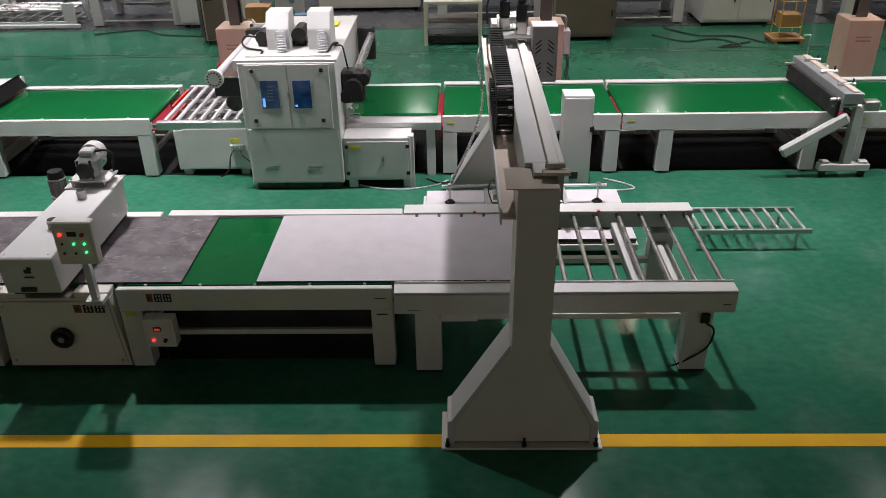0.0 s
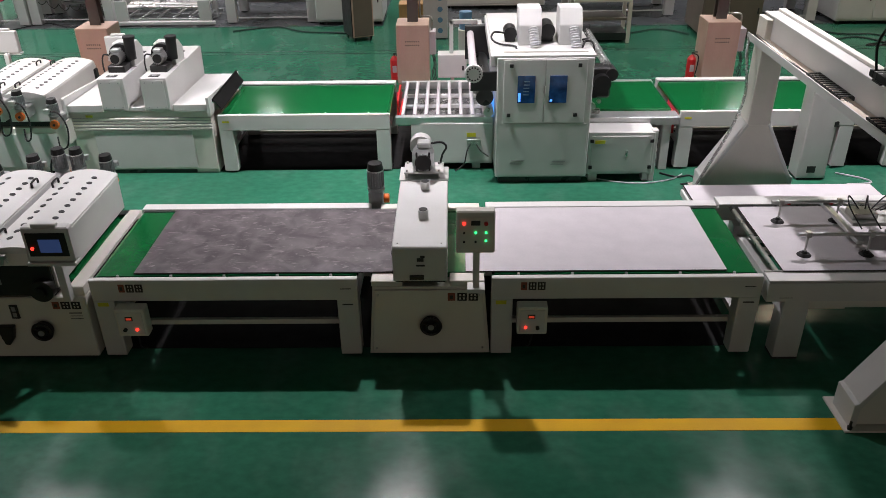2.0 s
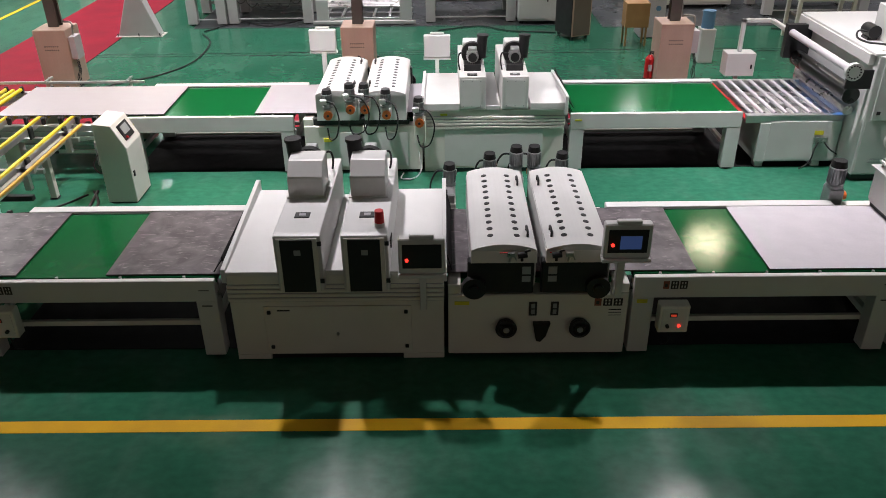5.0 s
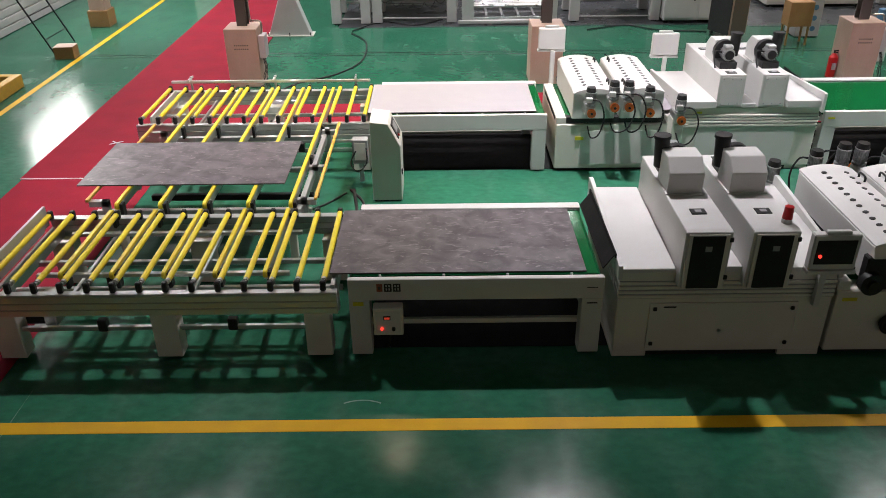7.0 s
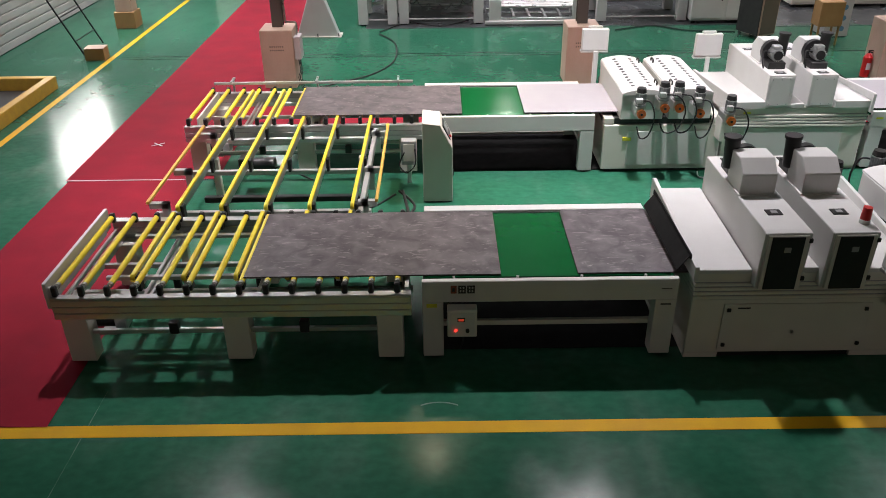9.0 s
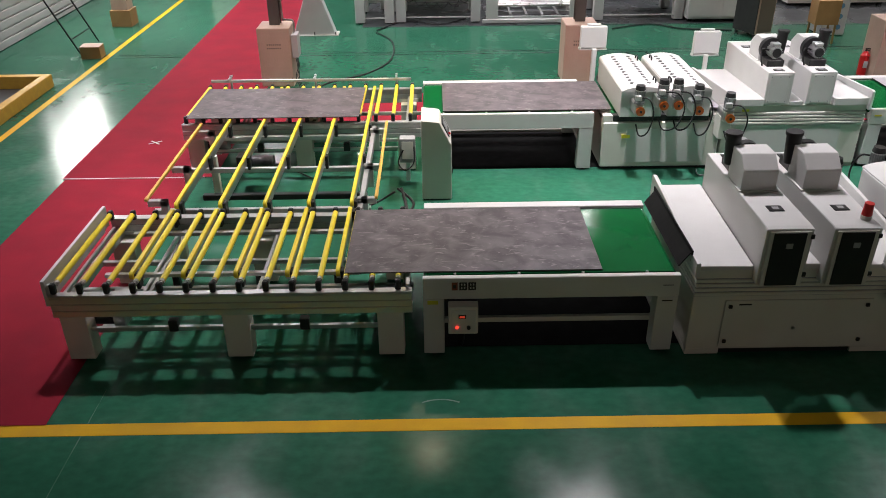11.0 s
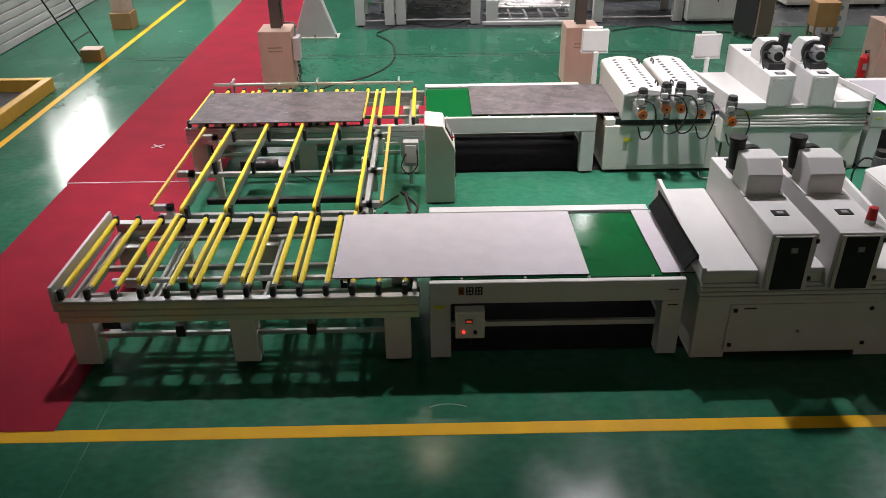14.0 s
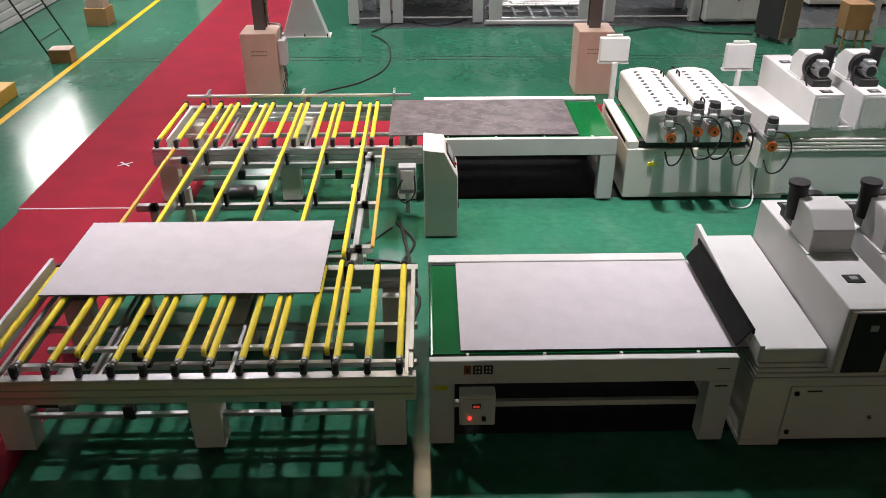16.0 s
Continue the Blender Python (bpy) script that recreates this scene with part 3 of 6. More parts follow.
    cy("fan_cover", "white", mo, (0.50, 1.56, 1.56), (0.50, 1.68, 1.56), 0.115, seg=20)
    bx("terminal_box", "alu", mo, 0.47, 0.61, 1.36, 1.50, 1.61, 1.675, 0.012)
    tb("cable", "rubber", mo, [(0.61, 1.43, 1.65), (0.72, 1.43, 1.66), (0.77, 1.45, 1.60), (0.73, 1.5, 1.50), (0.70, 1.55, 1.36)], 0.012)
    handwheel(c, 0.62, -0.02, 0.40, 0.09)
    badge(c, 0.78, 0.655, -0.02, 0.30, 0.085)
    pole = bx("pole", "white", c, 1.01, 1.07, -0.10, -0.04, 0.84, 1.28, 0.004)
    bx("pole_foot", "white", c, 0.96, 1.12, -0.13, 0.02, 0.80, 0.845, 0.004)
    pan = bx("button_panel", "cream", c, 0.86, 1.20, -0.16, -0.06, 1.24, 1.65, 0.012, "cream button panel with red and green lamps")
    bx("plate", "cream", pan, 0.885, 1.175, -0.166, -0.158, 1.28, 1.60, 0.002)
    cy("lamp", "led_red", pan, (0.93, -0.165, 1.54), (0.93, -0.18, 1.54), 0.014, "lit red lamp")
    bx("display", "ink", pan, 0.99, 1.07, -0.172, -0.164, 1.52, 1.565, 0.002)
    cy("stop_button", "red", pan, (1.12, -0.165, 1.54), (1.12, -0.185, 1.54), 0.018)
    for x, z, mt in ((1.03, 1.45, "led_green"), (1.12, 1.45, "led_green"), (1.12, 1.37, "led_green"), (0.93, 1.36, "black"), (1.03, 1.36, "black"), (0.93, 1.45, "black")):
        cy("button", mt, pan, (x, -0.165, z), (x, -0.178, z), 0.010, seg=10)
    motor_v(c, -0.01, 1.70, 1.04, 1.05)
    bars("gear_bracket", "motor", c, [(-0.09, 0.07, 1.60, 1.79, 0.80, 1.01)], bev=0.01)
    cy("gear_end", "orange", c, (0.07, 1.70, 0.90), (0.13, 1.70, 0.90), 0.05)
    return c


def twin_coater(m, lift=0.0):
    c = thing("roller_coater", m, "white twin roller coating machine with perforated arched hoods", "machine", "roller coaters")
    W = 1.70
    bars("cabinet", "cream", c, [(0, W, 0, 1.5, 0.05, 0.73)], bev=0.01)
    bars("base_foot", "black", c, [(0.06, W - 0.06, 0.05, 1.45, 0.0, 0.05)], bev=0.003)
    each("side_frame", "cream", c, [(0.0, 0.12, 0.02, 1.48, 0.73, 0.83), (W - 0.14, W, 0.02, 1.48, 0.73, 0.83)], bev=0.006)
    bars("belt", "belt", c, [(0.0, W, 0.17, 1.36, 0.74, 0.80)], "green feed belt", bev=0.004)
    for i, x0 in enumerate((0.22, 0.90)):
        x1 = x0 + 0.58
        arch = [(x0, 1.205)]
        for k in range(13):
            u = k / 12
            arch.append((x0 + (x1 - x0) * u, 1.225 + 0.055 * math.sin(math.pi * u) ** 0.8))
        arch.append((x1, 1.205))
        bm = bmesh.new()
        add_prism(bm, arch, "y", -0.02, 1.56, 0)
        add_box(bm, x0 - 0.01, x1 + 0.01, 0.0, 1.53, 0.83, 1.21, 0.006)
        hood = part("hood", bm, "white", c, "arched white hood with two rows of vent holes")
        hole = None
        for row in (0.30, 0.72):
            for k in range(11):
                yy = 0.15 + 0.122 * k
                zz = 1.225 + 0.055 * math.sin(math.pi * row) ** 0.8
                slope = 0.055 * math.pi * math.cos(math.pi * row) * 0.8
                if hole is None:
                    hole = cy("vent_hole", "black", hood, (0, 0, -0.006), (0, 0, 0.003), 0.029, seg=12)
                    o = hole
                else:
                    o = new("vent_hole", hole.data)
                    o.parent = hood
                o.matrix_basis = Matrix.Translation((x0 + 0.58 * row, yy, zz + 0.001)) @ Matrix.Rotation(-math.atan(slope / 0.58), 4, "Y")
        lip = pr("front_lip", "cream", hood, [(-0.06, 1.11), (0.02, 1.11), (0.02, 1.215), (-0.02, 1.215)], "x", x0 - 0.01, x1 + 0.01, 0.004)
        fx = bx("front_guard", "black", c, x0 - 0.04, x1 - 0.01, -0.04, 0.06, 0.77, 1.11, 0.012, "black guard housing on the roll ends")
        cx = x0 + 0.02 if i == 0 else x1 - 0.10
        bm = bmesh.new()
        add_cyl(bm, (cx, -0.03, 0.86), (cx, -0.10, 0.86), 0.11, seg=24)
        add_cyl(bm, (cx, -0.10, 0.86), (cx, -0.13, 0.86), 0.05, seg=16)
        part("adjuster", bm, "black", fx)
        bars("print", "grey", fx, [((x1 - 0.12) if i == 0 else (x0 + 0.02), (x1 - 0.04) if i == 0 else (x0 + 0.10), -0.043, -0.038, 0.98, 1.06), ((x1 - 0.12) if i == 0 else (x0 + 0.02), (x1 - 0.04) if i == 0 else (x0 + 0.10), -0.043, -0.038, 0.90, 0.96)], bev=0)
        for yy, xo in ((0.22, x1 - 0.06 if i == 0 else x0 + 0.06), (1.25, x1 - 0.06 if i == 0 else x0 + 0.06)):
            h = bmesh.new()
            zz = 1.25
            add_tube(h, [(xo, yy - 0.06, zz), (xo, yy - 0.05, zz + 0.05), (xo, yy + 0.05, zz + 0.05), (xo, yy + 0.06, zz)], 0.012, 6)
            part("handle", h, "black", hood, "black bow handle")
        bm = bmesh.new()
        xv = x1 - 0.2 if i == 0 else x0 + 0.15
        xs = xv - 0.03 if i == 0 else xv + 0.05
        add_box(bm, xs - 0.035, xs + 0.035, -0.085, -0.05, 1.185, 1.225, 0.004)
        add_cyl(bm, (xs, -0.07, 1.19), (xs - 0.012, -0.075, 1.135), 0.013, seg=8)
        add_cyl(bm, (xs + 0.03, -0.075, 1.2), (xs + 0.05, -0.075, 1.15), 0.008, seg=8)
        part("valve", bm, "steel", hood, "small steel fittings")
        lever = bmesh.new()
        xl = xv + 0.07 if i == 0 else xv - 0.07
        add_cyl(lever, (xl - 0.04, -0.085, 1.205), (xl + 0.045, -0.085, 1.215), 0.028, seg=12)
        add_tube(lever, [(xl + 0.02, -0.08, 1.22), (xl + 0.035, -0.085, 1.25), (xl + 0.07, -0.09, 1.262)], 0.011, 6)
        add_cyl(lever, (xl, -0.075, 1.205), (xl, -0.075, 1.145), 0.014, seg=8)
        part("clamp_lever", lever, "black", hood, "black clamp lever")
        tb("hose", "red", hood, [(xv - 0.13, -0.055, 1.215), (xv - 0.07, -0.065, 1.222), (xv - 0.03, -0.07, 1.21)], 0.006)
    for i, x in enumerate((0.55, 1.25)):
        handwheel(c, x, -0.01, 0.385, 0.088)
    for x in (0.765, 0.97):
        bars("gauge", "ink", c, [(x, x + 0.075, -0.012, 0.001, 0.50, 0.65)], "dark dial strip", bev=0.002)
        bars("dial", "grey", c, [(x + 0.02, x + 0.055, -0.016, -0.01, 0.52, 0.57), (x + 0.02, x + 0.055, -0.016, -0.01, 0.585, 0.635)], bev=0.001)
    sp = pr("spout", "black", c, [(0.805, 0.43), (0.975, 0.43), (0.935, 0.28), (0.885, 0.215), (0.845, 0.225), (0.83, 0.29)], "y", -0.045, 0.004, 0.006, "dark drain spout")
    badge(c, 1.38, 0.60, 0.0, 0.28, 0.08)
    each("notice", "ink", c, [(1.52, 1.64, -0.003, 0.001, 0.55, 0.56), (1.52, 1.64, -0.003, 0.001, 0.52, 0.525), (1.52, 1.64, -0.003, 0.001, 0.49, 0.495)], bev=0)
    bx("sticker", "label", c, 0.06, 0.20, -0.003, 0.002, 0.62, 0.66, 0)
    bx("pole", "white", c, 1.54, 1.61, -0.06, 0.01, 0.72, 1.2 + lift, 0.004)
    screen_panel(c, 1.38, -0.09, 1.20 + lift, 0.42, 0.34)
    # drives on the rear
    for k, (x, z) in enumerate(((0.48, 1.12), (0.775, 1.20), (0.975, 1.20), (1.29, 1.12), (0.03, 1.0))):
        mo = motor_v(c, x, 1.74, z + 0.02, 0.84)
        gb = bx("gearbox", "alu", mo, x - 0.065, x + 0.065, 1.49, 1.80, z - 0.17, z - 0.01, 0.018, "pale cast gearbox")
        cy("gear_cover", "orange", gb, (x - 0.01, 1.795, z - 0.10), (x - 0.01, 1.835, z - 0.10), 0.062, "orange gearbox cover")
        cy("shaft_cap", "black", gb, (x - 0.01, 1.835, z - 0.10), (x - 0.01, 1.845, z - 0.10), 0.018, seg=12)
        bx("terminal_box", "alu", mo, x - 0.005, x + 0.085, 1.80, 1.85, z + 0.06, z + 0.13, 0.008)
        d = 0.10 + 0.03 * (k % 3)
        tb("cable", "rubber", mo, [(x - 0.01, 1.83, z + 0.10), (x - 1.1 * d, 1.88, z + 0.08), (x - 1.7 * d, 1.90, z - 0.12), (x - 1.2 * d, 1.88, z - 0.38), (x - 0.2 * d, 1.84, z - 0.44), (x + 0.2 * d, 1.76, z - 0.30)], 0.011)
    bars("drive_bracket", "cream", c, [(-0.06, 0.10, 1.48, 1.70, 0.55, 0.88)], bev=0.006)
    bars("roll_pit", "black", c, [(0.18, W - 0.12, 1.37, 1.465, 0.74, 0.83)], "dark opening under the hoods", bev=0.004)
    bx("rear_door", "white", c, 0.20, 1.35, 1.498, 1.512, 0.12, 0.64, 0.003)
    bx("sticker", "label", c, 1.30, 1.42, 1.498, 1.516, 0.50, 0.55, 0)
    tb("cable", "white", c, [(0.05, 1.52, 0.35), (0.02, 1.62, 0.1), (0.12, 1.72, 0.02), (0.3, 1.72, 0.015), (0.28, 1.55, 0.02)], 0.01)
    return proportion(c, 1, 1.11, 1)


def uv_dryer(m, beacon=True, tw=0.42, lift=0.0):
    c = thing("uv_dryer", m, "white curing tunnel with two lamp towers and blowers", "machine", "curing tunnels")
    W = 2.02
    bars("base", "cream", c, [(0, W, 0, 1.62, 0.06, 0.92)], bev=0.008)
    bars("plinth", "darkpan", c, [(0.33, W - 0.4, 0.03, 1.6, 0.0, 0.06)], bev=0)
    for x0, x1 in ((0.0, 0.33), (W - 0.4, W)):
        bx("plinth_foot", "cream", c, x0, x1, 0.0, 1.6, 0.005, 0.062, 0.004)
    for z in (0.652, 0.698, 0.744, 0.790):
        bars("rib", "cream", c, [(-0.004, W + 0.004, -0.016, 1.638, z, z + 0.034)], bev=0.006)
    # flat darker strip stands in for the shade between the ribs
    bars("rib_shadow_gap", "motor", c, [(0.0, W, -0.003, 1.625, 0.645, 0.83)], "flat grey strip painting the shade between the ribs", bev=0)
    door = bars("door", "cream", c, [(0.31, W - 0.31, -0.014, 0.0, 0.10, 0.60)], "flat service door", bev=0.004)
    for x, z in ((0.36, 0.54), (W - 0.36, 0.54), (0.36, 0.16), (W - 0.36, 0.16)):
        latch(door, x, -0.014, z)
    cy("lock", "steel", door, (1.0, -0.014, 0.30), (1.0, -0.03, 0.30), 0.015)
    each("notice", "ink", door, [(0.44, 0.56, -0.017, -0.012, 0.55, 0.565)], bev=0)
    # sloping lid plates at both ends, with upstands
    for s in (0, 1):
        a, b = (0.0, 0.50) if s == 0 else (W - 0.52, W)
        pr("end_lid", "white", c, [(-0.02, 0.92), (1.66, 0.92), (1.66, 1.02), (-0.02, 0.965)], "x", a, b, 0.006)
        xx = (-0.03, 0.012) if s == 0 else (W - 0.012, W + 0.03)
        up = pr("end_plate", "white", c, [(-0.03, 0.86), (1.70, 0.86), (1.70, 1.12), (1.66, 1.13), (-0.03, 1.0)], "x", xx[0], xx[1], 0.004)
        for k in range(5):
            cy("screw", "steel", up, (xx[0] - 0.006, 0.15 + 0.32 * k, 0.94), (xx[1] + 0.006, 0.15 + 0.32 * k, 0.94), 0.01, seg=8)
        if s == 1 and not beacon:
            continue
        cur = bx("curtain_rail", "curtain", c, (-0.045 if s == 0 else W + 0.03), (-0.03 if s == 0 else W + 0.045), 0.10, 1.54, 1.01, 1.06, 0.004, "black curtain rail")
        for k in range(16):
            y0 = 0.13 + k * 0.0855
            e, g = (-0.03, -1) if s == 0 else (W + 0.03, 1)
            pr("curtain_strip", "curtain", cur, [(e + g * 0.004, 1.03), (e + g * 0.012, 1.035), (e + g * (0.115 if s == 0 else 0.05), 0.892), (e + g * (0.105 if s == 0 else 0.04), 0.888)], "y", y0, y0 + 0.0852, 0.0, "black rubber curtain strip")
    bars("middle_lid", "white", c, [(0.93, 1.13, -0.01, 1.63, 0.92, 0.975)], bev=0.004)
    for x0 in (0.51 + (0.42 - tw) / 2, 1.11 + (0.42 - tw) / 2):
        x1 = x0 + tw
        t = pr("tower", "white", c, [(-0.10, 0.82), (0.0, 0.815), (1.64, 0.93), (1.64, 1.38), (-0.06, 1.38), (-0.12, 1.37)], "x", x0, x1, 0.007, "white lamp tower with dark window")
        bx("window_frame", "cream", t, x0 + 0.025, x1 - 0.03, -0.135, -0.09, 0.825, 1.355, 0.004)
        w = bx("window", "black", t, x0 + 0.06, x1 - 0.07, -0.146, -0.125, 0.832, 1.345, 0.003, "dark tinted window")
        bars("lock", "grey", w, [(x0 + 0.18, x0 + 0.24, -0.152, -0.144, 1.20, 1.25)], bev=0.002)
        for z in (0.93, 1.30):
            latch(t, x1 - 0.012, -0.115, z, 0.04)
        vent = bx("vent", "black", t, x0 + 0.14, x0 + 0.28, 0.22, 0.33, 1.375, 1.388, 0.002)
        bx("grille", "grey", vent, x0 + 0.18, x0 + 0.24, 0.25, 0.30, 1.385, 1.392, 0.001)
        rv = bx("vent", "black", t, x0 + 0.12, x0 + 0.26, 1.48, 1.58, 1.375, 1.388, 0.002)
        bx("grille", "grey", rv, x0 + 0.16, x0 + 0.22, 1.51, 1.55, 1.385, 1.392, 0.001)
        hood = pr("blower_hood", "white", t, [(0.66, 1.375), (1.04, 1.375), (1.04, 1.70), (0.80, 1.70), (0.66, 1.58)], "x", x0 + 0.02, x1 - 0.06, 0.008, "angled white blower hood")
        bars("hood_flange", "white", hood, [(x0 + 0.0, x1 - 0.04, 0.64, 1.06, 1.375, 1.392)], bev=0.003)
        bm = bmesh.new()
        add_cyl(bm, (x0 + 0.18, 1.045, 1.56), (x0 + 0.18, 1.13, 1.56), 0.155, seg=26)
        fan = part("fan_housing", bm, "black", t, "black fan scroll")
        bm = bmesh.new()
        add_cyl(bm, (x0 + 0.18, 1.13, 1.56), (x0 + 0.18, 1.33, 1.56), 0.075, seg=18)
        for k in range(18):
            add_box(bm, -0.004, 0.004, 0.068, 0.088, -0.09, 0.09, 0, Matrix.Translation((x0 + 0.18, 1.23, 1.56)) @ Matrix.Rotation(math.pi / 2, 4, "X") @ Matrix.Rotation(2 * math.pi * k / 18, 4, "Z"))
        fmo = part("fan_motor", bm, "alu", fan, "bright finned fan motor")
        cy("end_cap", "black", fmo, (x0 + 0.18, 1.325, 1.56), (x0 + 0.18, 1.35, 1.56), 0.062, seg=16)
        bx("terminal_box", "alu", fmo, x0 + 0.12, x0 + 0.24, 1.18, 1.30, 1.635, 1.68, 0.008)
        bx("fan_foot", "black", fan, x0 + 0.06, x0 + 0.30, 1.10, 1.36, 1.378, 1.47, 0.006)
        pipe = bmesh.new()
        add_cyl(pipe, (x0 + 0.05, 1.08, 1.50), (x0 + 0.03, 1.08, 1.80), 0.075, seg=20)
        pp = part("outlet_pipe", pipe, "black", fan, "short black outlet pipe")
        cy("outlet_rim", "rubber", pp, (x0 + 0.03, 1.08, 1.78), (x0 + 0.029, 1.08, 1.81), 0.085, seg=20)
        tb("cable", "rubber", fan, [(x0 + 0.26, 1.24, 1.58), (x0 + 0.36, 1.26, 1.6), (x0 + 0.38, 1.3, 1.5), (x0 + 0.36, 1.34, 1.39)], 0.011)
    # rear doors of the towers, each held by screws
    for x0 in (0.55, 1.16):
        rp = bars("rear_panel", "white", c, [(x0 + 0.03, x0 + 0.31, 1.636, 1.646, 0.96, 1.35)], bev=0.002)
        for x, z in ((0.05, 0.98), (0.17, 0.98), (0.29, 0.98), (0.05, 1.32), (0.17, 1.32), (0.29, 1.32)):
            cy("screw", "motor", rp, (x0 + x, 1.64, z), (x0 + x, 1.652, z), 0.008, seg=8)
    bars("rear_panel", "white", c, [(0.30, W - 0.30, 1.614, 1.626, 0.09, 0.64)], bev=0.002)
    for x, z in ((0.36, 0.58), (W - 0.36, 0.58), (1.0, 0.58), (0.36, 0.16), (W - 0.36, 0.16), (1.0, 0.16)):
        cy("screw", "steel", c, (x, 1.62, z), (x, 1.632, z), 0.008, seg=8)
    bx("sticker", "label", c, W - 0.34, W - 0.24, 1.63, 1.637, 0.84, 0.87, 0)
    if beacon:
        b = cy("beacon", "red", c, (1.45, 0.05, 1.42), (1.45, 0.05, 1.53), 0.045, "red warning beacon", r2=0.04, seg=20)
        cy("beacon_base", "white", b, (1.45, 0.05, 1.375), (1.45, 0.05, 1.42), 0.047, seg=20)
        bars("name_plate", "ink", c, [(1.536, 1.548, 0.06, 0.2, 1.16, 1.24)], bev=0.001)
    bx("pole", "white", c, 1.80, 1.86, -0.10, -0.04, 0.60, 1.03 + lift, 0.004)
    screen_panel(c, 1.62, -0.14, 1.03 + lift, 0.42, 0.34, lit=False)
    return proportion(c, 1, 1, 1.045)


# near line, from the feed end to the turning end
Y1 = 6.0
conv = belt_conveyor(pose(-2.95, Y1, 0), 2.50)
brush_machine(pose(-4.14, Y1, 0))
belt_conveyor(pose(-6.70, Y1, 0), 2.50, swap=True)
twin_coater(pose(-8.45, Y1 - 0.04, 0))
uv_dryer(pose(-10.51, Y1 - 0.04, 0))
belt_conveyor(pose(-13.05, Y1, 0), 2.41)

# far line: the same machines, turned about
Y2 = 10.50
belt_conveyor(pose(-13.10, Y2, 0), 2.46, False, plain=True)
twin_coater(pose(-8.80, Y2 + 1.66, 0, 0, 0, 180), 0.15)
uv_dryer(pose(-6.75, Y2 + 1.62, 0, 0, 0, 180), False, 0.37, lift=0.15)
belt_conveyor(pose(-6.66, Y2, 0), 2.46, False, plain=True)
belt_conveyor(pose(-0.07, Y2, 0), 2.48, False, plain=True)
belt_conveyor(pose(2.44, Y2, 0), 2.9, False, plain=True, legs=((0.52, 0.72), (2.56, 2.76)))
belt_conveyor(pose(5.62, Y2, 0), 3.2, False, plain=True)


# ---- turning station with yellow rollers ----
def roller_bed(m, n, step, x_first, width, length, label, rail_front, ends):
    c = thing("roller_bed", m, label, "roller conveyor", "roller beds at the turning end")
    prof = [(0.0, length, 0.0, 0.07, 0.55, 0.617), (0.0, length, 0.0, 0.07, 0.623, 0.688), (0.0, length, 0.0, 0.07, 0.694, 0.76), (0.005, length - 0.005, 0.008, 0.062, 0.55, 0.76)]
    each("front_beam", "alu", c, prof[:3], "ribbed aluminium profile beam", bev=0.006)
    bars("front_cap", "alu", c, [(0.0, length, -0.004, 0.09, 0.762, 0.78), (0.0, length, 0.0, 0.014, 0.78, 0.788)], bev=0.003)
    off = width
    each("back_beam", "alu", c, [(a, b, off + p, off + q, r, s) for a, b, p, q, r, s in prof[:3]], "ribbed aluminium profile beam", bev=0.006)
    bars("back_cap", "alu", c, [(0.0, length, off - 0.02, off + 0.074, 0.762, 0.78)], bev=0.003)
    for yy in (0.42, 0.95):
        bars("cross_rail", "alu", c, [(0.0, length, yy, yy + 0.05, 0.55, 0.60)], bev=0.004)
    each("beam_web", "motor", c, [prof[3], (0.005, length - 0.005, off + 0.008, off + 0.062, 0.55, 0.76)], bev=0)
    for xx in ends:
        bars("end_beam", "alu", c, [(xx - 0.03, xx + 0.03, 0.07, off, 0.56, 0.66)], bev=0.004)
    for lx in (0.02, length / 2 - 0.13, length - 0.34):
        for ly in (0.05, off - 0.16):
            leg = bx("leg", "cream", c, lx, lx + 0.25, ly, ly + 0.18, 0.03, 0.56, 0.008)
            cy("foot", "rubber", leg, (lx + 0.12, ly + 0.09, 0), (lx + 0.12, ly + 0.09, 0.032), 0.05)
    each("low_rail", "alu", c, [(0.27, length - 0.34, 0.10, 0.14, 0.32, 0.36), (0.27, length - 0.34, 0.40, 0.44, 0.33, 0.37)], "low aluminium drive rail", bev=0.003)
    for x in (1.02, 2.28):
        bx("rail_clamp", "black", c, x, x + 0.09, 0.085, 0.16, 0.31, 0.44, 0.008)
    each("rack_bar", "motor", c, [(0.30, length - 0.36, 0.15, 0.18, 0.28, 0.32)], "dark toothed rack bar", bev=0.003)
    dm = cy("drive_motor", "black", c, (0.26, 0.30, 0.36), (0.44, 0.30, 0.36), 0.075, "black drive motor")
    bx("gearbox", "alu", dm, 0.44, 0.56, 0.22, 0.38, 0.28, 0.44, 0.012)
    bx("motor_bracket", "alu", dm, 0.30, 0.46, 0.18, 0.40, 0.25, 0.275, 0.003)
    for x in (0.9, 1.75, 2.55):
        bx("lift_cylinder", "black", c, x, x + 0.07, 0.72, 0.80, 0.28, 0.56, 0.01, "black lift cylinder")
        tb("air_hose", "rubber", c, [(x + 0.03, 0.72, 0.4), (x + 0.08, 0.6, 0.32), (x - 0.05, 0.48, 0.36), (x - 0.12, 0.42, 0.5)], 0.007)
    for x in (0.75, 1.85):
        each("slide_rail", "alu", c, [(x, x + 0.035, 0.10, off - 0.02, 0.60, 0.64), (x + 0.06, x + 0.095, 0.10, off - 0.02, 0.60, 0.64)], "pair of linear slide rails", bev=0.003)
    # one roller set, shared by its copies
    bm = bmesh.new()
    add_cyl(bm, (0, 0.165, 0.845), (0, off - 0.07, 0.845), 0.029, seg=16)
    sleeve = part("roller", bm, "yellow", c, "yellow sleeved roller")
    bm = bmesh.new()
